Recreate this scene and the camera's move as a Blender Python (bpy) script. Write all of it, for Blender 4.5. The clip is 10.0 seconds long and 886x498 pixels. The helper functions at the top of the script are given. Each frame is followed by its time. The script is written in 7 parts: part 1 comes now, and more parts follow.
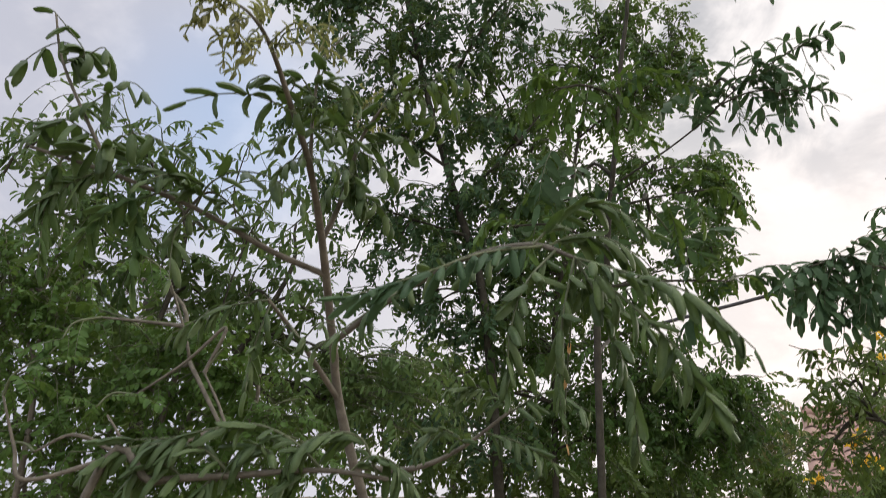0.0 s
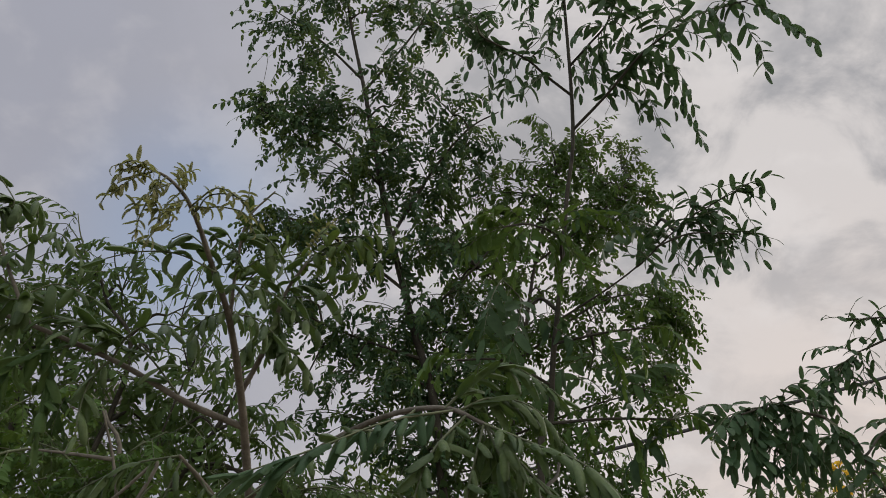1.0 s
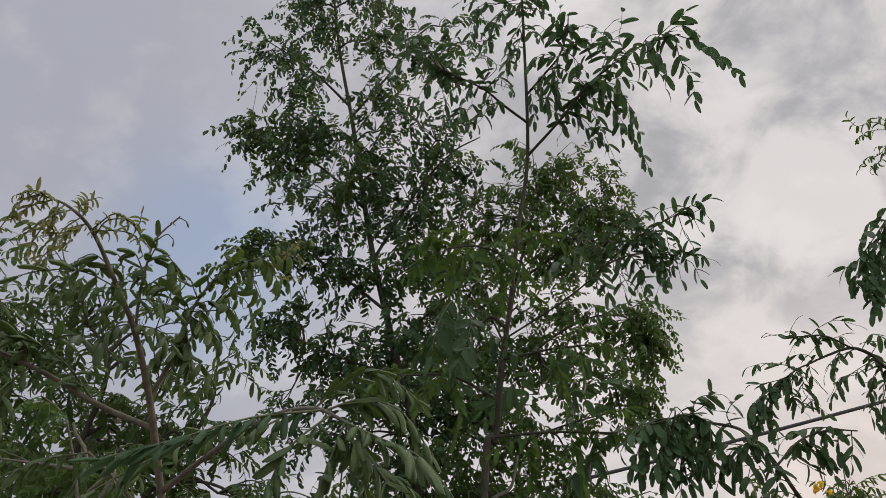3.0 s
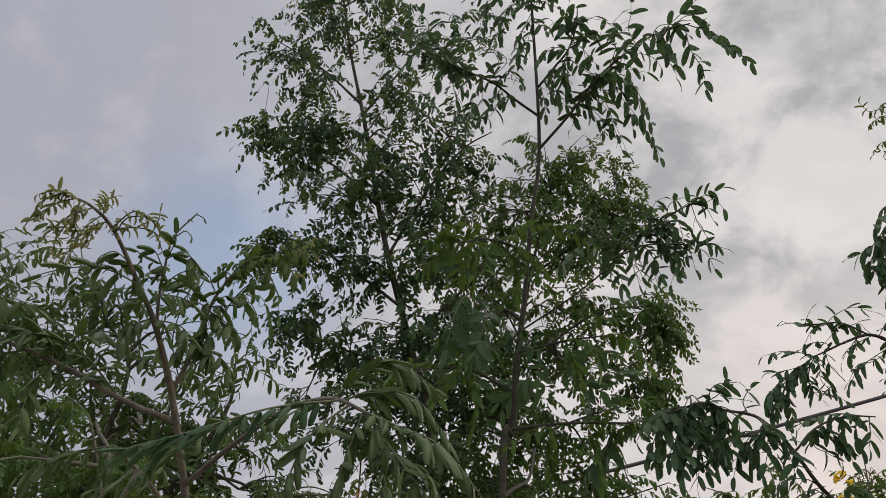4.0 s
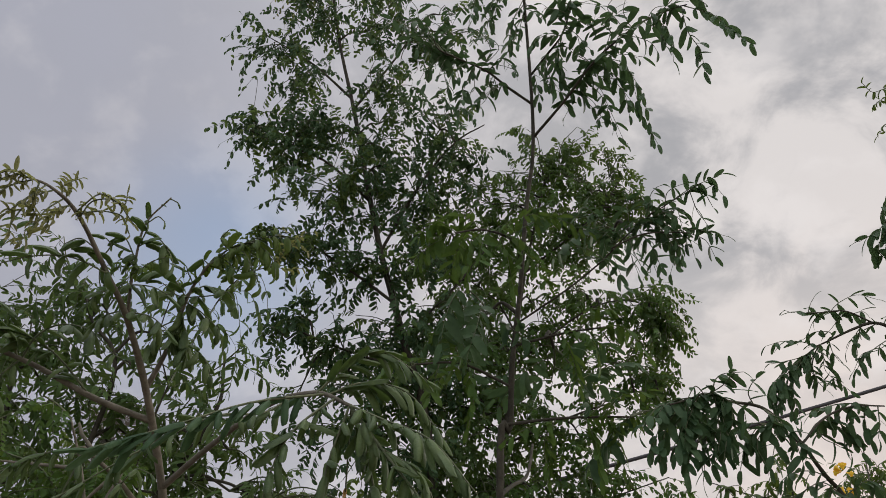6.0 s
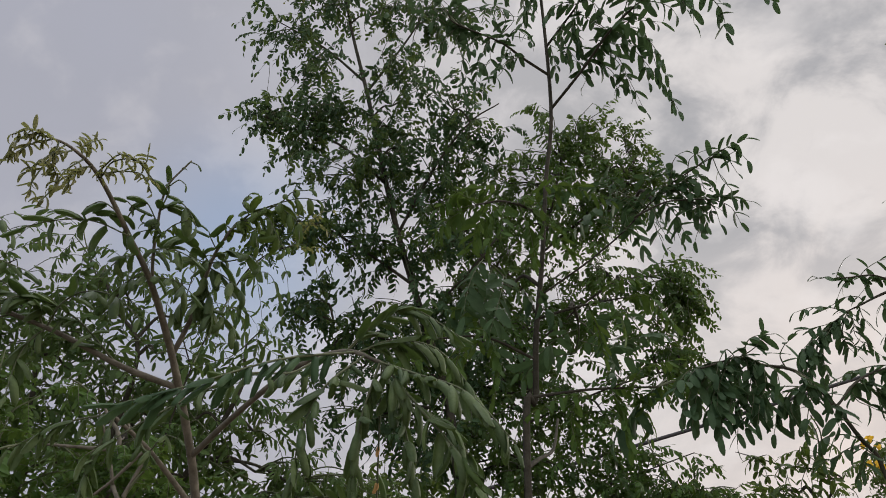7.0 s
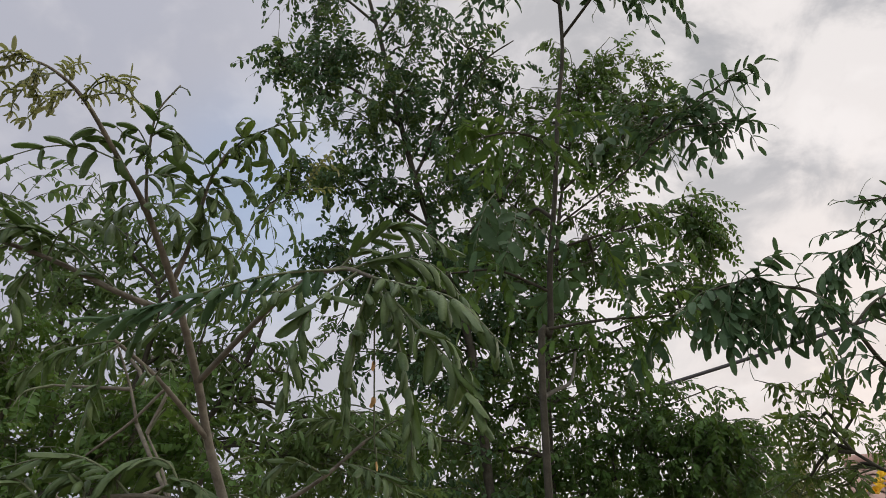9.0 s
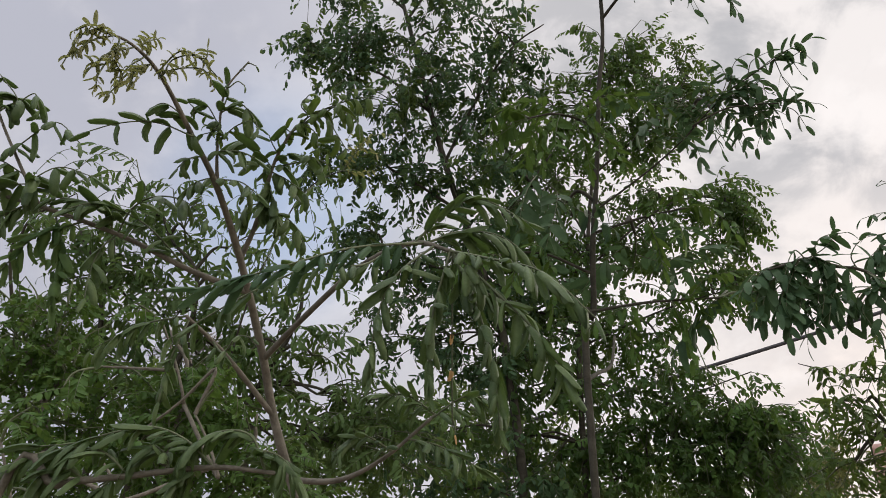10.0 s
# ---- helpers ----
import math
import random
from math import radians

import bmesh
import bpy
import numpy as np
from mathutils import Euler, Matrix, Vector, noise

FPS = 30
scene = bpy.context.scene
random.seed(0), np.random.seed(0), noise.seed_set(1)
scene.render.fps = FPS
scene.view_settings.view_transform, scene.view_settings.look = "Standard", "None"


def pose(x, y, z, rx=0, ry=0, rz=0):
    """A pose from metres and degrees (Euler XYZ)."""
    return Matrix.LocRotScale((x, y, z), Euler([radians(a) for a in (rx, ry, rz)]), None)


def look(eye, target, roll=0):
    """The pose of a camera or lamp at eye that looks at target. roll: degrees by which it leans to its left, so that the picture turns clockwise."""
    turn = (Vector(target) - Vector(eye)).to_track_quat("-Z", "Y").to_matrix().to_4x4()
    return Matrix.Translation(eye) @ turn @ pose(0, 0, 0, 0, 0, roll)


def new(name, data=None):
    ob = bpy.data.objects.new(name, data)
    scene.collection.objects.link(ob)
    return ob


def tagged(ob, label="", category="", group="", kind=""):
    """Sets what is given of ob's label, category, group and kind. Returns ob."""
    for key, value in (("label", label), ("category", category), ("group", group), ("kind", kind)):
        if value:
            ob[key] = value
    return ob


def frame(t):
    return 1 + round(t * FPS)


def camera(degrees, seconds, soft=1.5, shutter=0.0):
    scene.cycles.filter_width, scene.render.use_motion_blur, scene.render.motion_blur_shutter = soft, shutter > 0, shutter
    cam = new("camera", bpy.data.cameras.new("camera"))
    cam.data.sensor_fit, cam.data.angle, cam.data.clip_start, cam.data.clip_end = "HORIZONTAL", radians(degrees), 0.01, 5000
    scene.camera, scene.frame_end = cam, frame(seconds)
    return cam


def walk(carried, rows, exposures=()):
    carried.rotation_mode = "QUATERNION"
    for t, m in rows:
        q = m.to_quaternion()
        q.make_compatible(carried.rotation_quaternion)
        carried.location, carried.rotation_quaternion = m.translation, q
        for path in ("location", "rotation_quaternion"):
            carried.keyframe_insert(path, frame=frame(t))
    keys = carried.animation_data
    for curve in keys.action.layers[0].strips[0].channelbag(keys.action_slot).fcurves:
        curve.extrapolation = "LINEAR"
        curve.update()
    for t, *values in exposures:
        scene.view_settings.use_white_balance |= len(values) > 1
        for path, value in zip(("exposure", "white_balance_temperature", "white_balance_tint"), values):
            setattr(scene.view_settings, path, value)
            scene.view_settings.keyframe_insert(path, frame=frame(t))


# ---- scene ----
cam = camera(60.6, 10.0, soft=0.45, shutter=0.2)
METRES, EYE, TILT, LEAN, TURN = 0.75, 1.6, 18.0, 0.0, 0.0
ROWS = [
    (0.0, 0.0, 0.0, 0.0, 0.0, 0.0, -0.0),
    (0.5, 0.0139, -0.0169, 0.0794, -1.45, 6.0, -0.74),
    (1.0, 0.0902, -0.0301, 0.0842, -2.51, 8.52, -1.12),
    (1.5, 0.2075, -0.0779, 0.0642, -2.96, 9.73, -1.71),
    (2.0, 0.3185, -0.1602, 0.0568, -2.8, 10.26, -2.02),
    (2.5, 0.3542, -0.1899, 0.0613, -2.24, 10.25, -1.74),
    (4.0, 0.3567, -0.2232, 0.0411, -0.37, 9.94, -0.3),
    (4.5, 0.3499, -0.2191, 0.0399, 0.07, 9.81, -0.14),
    (5.0, 0.345, -0.2034, 0.0324, -0.28, 9.76, -0.09),
    (6.5, 0.3717, -0.0795, 0.0237, -0.42, 9.84, 0.95),
    (7.0, 0.3397, -0.0728, -0.028, 0.7, 8.94, 1.79),
    (7.5, 0.3602, -0.0602, -0.0591, 1.44, 7.89, 2.22),
    (8.0, 0.3934, -0.0599, -0.0656, 1.83, 6.99, 2.64),
    (8.5, 0.4099, -0.0644, -0.0696, 2.21, 6.13, 3.04),
    (9.0, 0.3938, -0.0418, -0.0907, 2.78, 5.23, 3.29),
    (9.5, 0.3577, -0.0506, -0.1003, 3.68, 4.66, 3.47),
    (10.0, 0.2918, -0.0403, -0.1098, 4.2, 4.44, 3.28),
]
EXPOSURES = [(0.0, 0.60), (0.3, 0.28), (0.6, 0.0), (1.0, -0.08), (2.5, 0.05), (6.5, 0.05), (8.0, 0.20), (9.0, 0.30), (10.0, 0.40)]
walk(cam, [(t, pose(0, 0, EYE, TILT, LEAN, TURN) @ pose(METRES * x, METRES * y, METRES * z, 90 + pitch, roll, yaw)) for t, x, y, z, yaw, pitch, roll in ROWS], EXPOSURES)

# ---- sky and sun: overcast evening, the low sun behind thin cloud ----
SUN_TURN, SUN_HEIGHT = 62.0, 16.0


def build_sky():
    world = bpy.data.worlds.new("evening_sky")
    scene.world = world
    world.use_nodes = True
    nt = world.node_tree
    nt.nodes.clear()
    N, L = nt.nodes.new, nt.links.new
    out, bg = N("ShaderNodeOutputWorld"), N("ShaderNodeBackground")
    L(bg.outputs[0], out.inputs[0])
    co, sep = N("ShaderNodeTexCoord"), N("ShaderNodeSeparateXYZ")
    L(co.outputs["Generated"], sep.inputs[0])

    def math2(op, a, b=None, c=None):
        n = N("ShaderNodeMath")
        n.operation = op
        for i, v in enumerate((a, b, c)):
            if v is None:
                continue
            if isinstance(v, (int, float)):
                n.inputs[i].default_value = v
            else:
                L(v, n.inputs[i])
        return n.outputs[0]

    def smooth(v, lo, hi):
        n = N("ShaderNodeMapRange")
        n.interpolation_type = "SMOOTHSTEP"
        L(v, n.inputs[0])
        n.inputs[1].default_value, n.inputs[2].default_value = lo, hi
        return n.outputs[0]

    def mix(f, a, b):
        n = N("ShaderNodeMix")
        n.data_type = "RGBA"
        for i, v in ((0, f), (6, a), (7, b)):
            if isinstance(v, (int, float)):
                n.inputs[i].default_value = v
            elif isinstance(v, tuple):
                n.inputs[i].default_value = (*v, 1)
            else:
                L(v, n.inputs[i])
        return n.outputs[2]

    def clouds(scale, detail, rough, dist, shift):
        d = math2("ADD", math2("ABSOLUTE", sep.outputs[2]), 0.55)
        cmb = N("ShaderNodeCombineXYZ")
        L(math2("DIVIDE", sep.outputs[0], d), cmb.inputs[0])
        L(math2("DIVIDE", sep.outputs[1], d), cmb.inputs[1])
        cmb.inputs[2].default_value = shift
        n = N("ShaderNodeTexNoise")
        L(cmb.outputs[0], n.inputs["Vector"])
        n.inputs["Scale"].default_value, n.inputs["Detail"].default_value = scale, detail
        n.inputs["Roughness"].default_value, n.inputs["Distortion"].default_value = rough, dist
        return n.outputs[0]

    side = smooth(sep.outputs[0], -0.42, 0.36)
    up = smooth(sep.outputs[2], 0.05, 0.65)
    veil = mix(side, (0.385, 0.392, 0.455), (0.70, 0.664, 0.655))
    warm = math2("MULTIPLY", math2("SUBTRACT", 1.0, smooth(sep.outputs[2], 0.0, 0.55)), smooth(sep.outputs[0], 0.1, 0.6))
    veil = mix(math2("MULTIPLY", warm, 0.9), veil, (0.86, 0.72, 0.64))
    grey = math2("MULTIPLY", smooth(clouds(7.5, 6.0, 0.58, 0.35, 3.1), 0.37, 0.61), math2("MULTIPLY_ADD", side, 0.9, 0.1))
    veil = mix(math2("MULTIPLY", grey, math2("MULTIPLY_ADD", smooth(sep.outputs[2], 0.26, 0.50), 0.60, 0.24)), veil, (0.33, 0.335, 0.36))
    bright = math2("MULTIPLY", smooth(clouds(7.0, 5.0, 0.55, 0.2, 7.7), 0.50, 0.66), math2("MULTIPLY_ADD", side, 0.4, 0.25))
    veil = mix(math2("MULTIPLY", bright, 0.7), veil, (0.80, 0.76, 0.75))
    # a thin place in the cloud through which the blue sky shows
    sky = N("ShaderNodeTexSky")
    sky.sky_type, sky.sun_disc = "NISHITA", False
    sky.sun_elevation, sky.sun_rotation = radians(SUN_HEIGHT), radians(SUN_TURN)
    sky.air_density, sky.dust_density, sky.ozone_density = 1.0, 0.6, 2.0
    scaled = N("ShaderNodeMix")
    scaled.data_type, scaled.blend_type = "RGBA", "MULTIPLY"
    scaled.inputs[0].default_value = 1.0
    L(sky.outputs[0], scaled.inputs[6])
    scaled.inputs[7].default_value = (0.23, 0.23, 0.23, 1)
    dist = N("ShaderNodeVectorMath")
    dist.operation = "DISTANCE"
    L(co.outputs["Generated"], dist.inputs[0])
    dist.inputs[1].default_value = (-0.27, 0.86, 0.44)
    gap = math2("SUBTRACT", 1.0, smooth(dist.outputs["Value"], 0.02, 0.22))
    gap = math2("MULTIPLY", gap, math2("MULTIPLY_ADD", clouds(2.0, 3.0, 0.5, 0.2, 1.3), 0.6, 0.06))
    col = mix(gap, veil, scaled.outputs[2])
    L(col, bg.inputs[0])
    # an overcast sky is brightest overhead; raised further here to brighten the leaves
    high = math2("MULTIPLY_ADD", smooth(sep.outputs[2], 0.68, 1.0), 2.4, 1.0)
    # added fill: the unseen sky behind the camera is brightened to light leaf fronts
    rear_fill = math2("MULTIPLY_ADD", math2("SUBTRACT", 1.0, smooth(sep.outputs[1], -0.5, 0.3)), 0.8, 0.0)
    L(math2("ADD", high, rear_fill), bg.inputs[1])


build_sky()
sun = new("sun", bpy.data.lights.new("sun", "SUN"))
sun.data.energy, sun.data.angle, sun.data.color = 1.0, radians(15), (1.0, 0.92, 0.84)
sun_way = Vector((math.sin(radians(SUN_TURN)) * math.cos(radians(SUN_HEIGHT)), math.cos(radians(SUN_TURN)) * math.cos(radians(SUN_HEIGHT)), math.sin(radians(SUN_HEIGHT))))
sun.matrix_world = look(sun_way * 50, (0, 0, 0))


# ---- materials ----
def material(name, dark, light, rough=0.5, spec=0.4, scale=30.0, bump=0.15, vary=0.35, through_colour=None, through_share=0.25, fine=6.0, metal=0.0):
    m = bpy.data.materials.new(name)
    m.use_nodes = True
    nt = m.node_tree
    N, L = nt.nodes.new, nt.links.new
    bsdf, out = nt.nodes["Principled BSDF"], nt.nodes["Material Output"]
    bsdf.inputs["Roughness"].default_value = rough
    bsdf.inputs["Specular IOR Level"].default_value = spec
    bsdf.inputs["Metallic"].default_value = metal
    co = N("ShaderNodeTexCoord")
    big, small = N("ShaderNodeTexNoise"), N("ShaderNodeTexNoise")
    for n, s in ((big, scale), (small, scale * fine)):
        L(co.outputs["Object"], n.inputs["Vector"])
        n.inputs["Scale"].default_value, n.inputs["Detail"].default_value = s, 4.0
    add = N("ShaderNodeMath")
    add.operation = "MULTIPLY_ADD"
    L(small.outputs[0], add.inputs[0])
    add.inputs[1].default_value = 0.4
    L(big.outputs[0], add.inputs[2])
    ramp = N("ShaderNodeValToRGB")
    ramp.color_ramp.elements[0].position, ramp.color_ramp.elements[1].position = 0.5, 0.95
    ramp.color_ramp.elements[0].color, ramp.color_ramp.elements[1].color = (*dark, 1), (*light, 1)
    L(add.outputs[0], ramp.inputs[0])
    info, hsv = N("ShaderNodeObjectInfo"), N("ShaderNodeHueSaturation")
    mr, mh = N("ShaderNodeMapRange"), N("ShaderNodeMapRange")
    L(info.outputs["Random"], mr.inputs[0])
    L(info.outputs["Random"], mh.inputs[0])
    mr.inputs[3].default_value, mr.inputs[4].default_value = 1 - vary, 1 + vary
    mh.inputs[3].default_value, mh.inputs[4].default_value = 0.5 + vary * 0.05, 0.5 - vary * 0.05
    isl, mi, mul = N("ShaderNodeNewGeometry"), N("ShaderNodeMapRange"), N("ShaderNodeMath")
    L(isl.outputs["Random Per Island"], mi.inputs[0])
    mi.inputs[3].default_value, mi.inputs[4].default_value = 1 - vary * 0.8, 1 + vary * 0.8
    mul.operation = "MULTIPLY"
    L(mr.outputs[0], mul.inputs[0])
    L(mi.outputs[0], mul.inputs[1])
    L(mul.outputs[0], hsv.inputs["Value"])
    L(mh.outputs[0], hsv.inputs["Hue"])
    L(ramp.outputs[0], hsv.inputs["Color"])
    L(hsv.outputs[0], bsdf.inputs["Base Color"])
    bmp = N("ShaderNodeBump")
    bmp.inputs["Strength"].default_value, bmp.inputs["Distance"].default_value = bump, 0.004
    L(add.outputs[0], bmp.inputs["Height"])
    L(bmp.outputs[0], bsdf.inputs["Normal"])
    if through_colour:
        tr, mx = N("ShaderNodeBsdfTranslucent"), N("ShaderNodeMixShader")
        tr.inputs[0].default_value = (*through_colour, 1)
        mx.inputs[0].default_value = through_share
        L(bsdf.outputs[0], mx.inputs[1])
        L(tr.outputs[0], mx.inputs[2])
        L(mx.outputs[0], out.inputs[0])
    return m


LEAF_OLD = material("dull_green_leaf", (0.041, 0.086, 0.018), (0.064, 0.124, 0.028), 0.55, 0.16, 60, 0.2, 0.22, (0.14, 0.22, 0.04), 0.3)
# slightly darker copy of the dull leaf: backlit and inner shade put into colour
LEAF_DARK = material("dark_green_leaf", (0.041, 0.081, 0.025), (0.062, 0.112, 0.036), 0.52, 0.14, 60, 0.2, 0.25, (0.155, 0.22, 0.06), 0.37)
# greyer, darker copy: the shade of leaves against bright sky put into the colour
LEAF_SHADED = material("grey_green_shaded_leaf", (0.035, 0.070, 0.031), (0.053, 0.100, 0.044), 0.50, 0.14, 60, 0.2, 0.25, (0.10, 0.175, 0.065), 0.26)
# paler leaf: the sky's sheen on the near leaves is put into the colour
LEAF_PALE = material("pale_green_leaf", (0.047, 0.079, 0.028), (0.086, 0.129, 0.047), 0.5, 0.28, 80, 0.3, 0.24, (0.12, 0.20, 0.04), 0.2)
LEAF_YOUNG = material("yellow_green_leaf", (0.108, 0.112, 0.045), (0.185, 0.182, 0.078), 0.5, 0.3, 80, 0.2, 0.3, (0.30, 0.32, 0.10), 0.38)
LEAF_FINE = material("fresh_green_leaf", (0.052, 0.088, 0.021), (0.080, 0.124, 0.032), 0.55, 0.2, 60, 0.2, 0.24, (0.15, 0.22, 0.035), 0.28)
STALK = material("green_stalk", (0.06, 0.075, 0.036), (0.105, 0.12, 0.062), 0.6, 0.3, 60, 0.2, 0.2)
BARK = material("grey_brown_bark", (0.030, 0.028, 0.020), (0.066, 0.061, 0.045), 0.8, 0.2, 25, 0.6, 0.1)
BARK_YOUNG = material("pale_young_bark", (0.085, 0.077, 0.058), (0.168, 0.152, 0.118), 0.7, 0.25, 45, 0.5, 0.1)
EARTH = material("dry_earth", (0.10, 0.08, 0.055), (0.19, 0.155, 0.11), 0.95, 0.1, 0.8, 0.8, 0.0, fine=14)
DRY_PALM = material("dry_grey_palm", (0.19, 0.17, 0.15), (0.34, 0.31, 0.28), 0.75, 0.2, 20, 0.3, 0.2)
TILE = material("weathered_clay_tile", (0.22, 0.14, 0.11), (0.38, 0.27, 0.215), 0.85, 0.15, 3, 0.4, 0.2)
PLASTER = material("pale_plaster", (0.50, 0.44, 0.38), (0.62, 0.56, 0.50), 0.9, 0.1, 1.5, 0.2, 0.0)
PETAL = material("yellow_petal", (0.78, 0.50, 0.03), (0.88, 0.66, 0.08), 0.6, 0.2, 40, 0.1, 0.1, (0.8, 0.5, 0.05), 0.3)
RUBBER = material("black_cable_sheath", (0.018, 0.018, 0.020), (0.04, 0.04, 0.042), 0.6, 0.4, 30, 0.1, 0.0)
WITHERED = material("withered_leaf", (0.42, 0.25, 0.10), (0.55, 0.36, 0.18), 0.7, 0.2, 60, 0.2, 0.1, (0.5, 0.3, 0.1), 0.3)


# ---- mesh helpers ----
def mesh_of(name, verts, faces, mats, slots=None):
    me = bpy.data.meshes.new(name)
    me.from_pydata([tuple(v) for v in verts], [], faces)
    for m in mats:
        me.materials.append(m)
    if slots:
        me.polygons.foreach_set("material_index", slots)
    me.polygons.foreach_set("use_smooth", [True] * len(me.polygons))
    me.update()
    return me


def part(name, me, parent, label="", m=None):
    ob = new(name, me)
    ob.parent = parent
    if m is not None:
        ob.matrix_basis = m
    if label:
        ob["label"] = label
    return ob


def spline(pts, n):
    """Smooth line through the points, n steps a span."""
    p = [Vector(q) for q in pts]
    p = [p[0] * 2 - p[1]] + p + [p[-1] * 2 - p[-2]]
    out = []
    for i in range(1, len(p) - 2):
        a, b, c, d = p[i - 1:i + 3]
        for k in range(n):
            u = k / n
            out.append(0.5 * (2 * b + (c - a) * u + (2 * a - 5 * b + 4 * c - d) * u * u + (3 * b - a - 3 * c + d) * u ** 3))
    return out + [p[-2]]


def tube_data(line, r0, r1, sides=7, knots=0.0, rnd=random):
    verts, faces = [], []
    n = len(line)
    for i, q in enumerate(line):
        way = (line[min(i + 1, n - 1)] - line[max(i - 1, 0)]).normalized()
        a = way.orthogonal().normalized() if i == 0 else (a - way * a.dot(way)).normalized()
        b = way.cross(a)
        r = (r0 + (r1 - r0) * i / (n - 1)) * (1 + knots * rnd.uniform(-0.6, 1))
        verts += [q + (a * math.cos(2 * math.pi * k / sides) + b * math.sin(2 * math.pi * k / sides)) * r for k in range(sides)]
    for i in range(n - 1):
        for k in range(sides):
            k2 = (k + 1) % sides
            faces.append((i * sides + k, i * sides + k2, i * sides + sides + k2, i * sides + sides + k))
    verts.append(line[-1] + way * r1)
    faces += [((n - 1) * sides + k, (n - 1) * sides + (k + 1) % sides, len(verts) - 1) for k in range(sides)]
    return verts, faces


# ---- leaves ----
def leaflet_data(long, wide, fold, curl, point):
    """One leaflet along x, bent down by `curl`: folded up by `fold` along its rib or, below zero, arched over like a gutter."""
    verts, faces = [], []
    across = (-1, 0, 1) if fold >= 0 else (-1, -0.5, 0, 0.5, 1)
    n = len(across)
    for i, u in enumerate((0.0, 0.07, 0.25, 0.50, 0.76, 0.94, 1.0)):
        w = wide * 0.5 * (1 - abs(2 * u ** point - 1) ** (2.6 if fold >= 0 else 5.0)) ** (0.62 if fold >= 0 else 0.5) if 0 < u < 1 else 0.0
        ang = curl * u
        x, z = (long * math.sin(ang) / curl, -long * (1 - math.cos(ang)) / curl) if abs(curl) > 0.01 else (long * u, 0)
        nx, nz = math.sin(ang), math.cos(ang)
        mid = Vector((x, 0, z))
        if w == 0:
            verts.append(mid)
            continue
        for s in across:
            if fold >= 0:
                y, lift = s * w * math.cos(fold), w * math.sin(fold) * abs(s)
            else:
                y, lift = w * math.sin(-fold * s) / -fold, w * (math.cos(fold * s) - 1) / -fold
            verts.append(mid + Vector((nx * lift, y, nz * lift)))
    for k in range(n - 1):
        faces.append((0, k + 2, k + 1))
    for i in range(4):
        for k in range(n - 1):
            a = 1 + i * n + k
            faces.append((a, a + 1, a + n + 1, a + n))
    for k in range(n - 1):
        faces.append((1 + 4 * n + k, 2 + 4 * n + k, 1 + 5 * n))
    return verts, faces


KINDS = {  # rachis, pairs, leaflet length, width, fold, curl, hang, sag, point
    "broad": (0.26, 6, 0.054, 0.0242, 0.25, 0.5, 0.45, 1.0, 0.92),
    "hanging": (0.25, 6, 0.062, 0.0198, 0.2, 0.4, 0.50, 0.8, 0.92),
    "droop": (0.20, 10, 0.039, 0.0152, -1.65, 0.7, 0.50, 0.9, 0.98),
    "young": (0.10, 8, 0.021, 0.0075, 0.5, 1.5, 0.20, 0.8, 0.85),
    "grown": (0.16, 5, 0.035, 0.0140, -1.4, 1.1, 0.50, 0.8, 0.95),
    "narrow": (0.22, 6, 0.055, 0.016, 0.3, 0.6, 0.55, 0.8, 0.92),
    "fine": (0.17, 8, 0.030, 0.014, 0.2, 0.3, 0.35, 0.6, 0.95),
}


def leaf_plan(kind, rnd):
    """The rachis and the leaflets' poses of one feathered leaf that grows along x and sags towards -z."""
    rachis, pairs, long, wide, fold, curl, hang, sag, point = KINDS[kind]
    sag *= rnd.uniform(0.6, 1.4)
    swing = rnd.uniform(-0.4, 0.4)
    steps, q, line = 12, Vector((0, 0, 0)), []
    for i in range(steps + 1):
        line.append(q.copy())
        ang, yaw = -sag * i / steps, swing * i / steps
        q = q + Vector((math.cos(ang) * math.cos(yaw), math.cos(ang) * math.sin(yaw), math.sin(ang))) * rachis / steps
    return line, leaflets_on(line, kind, rnd)


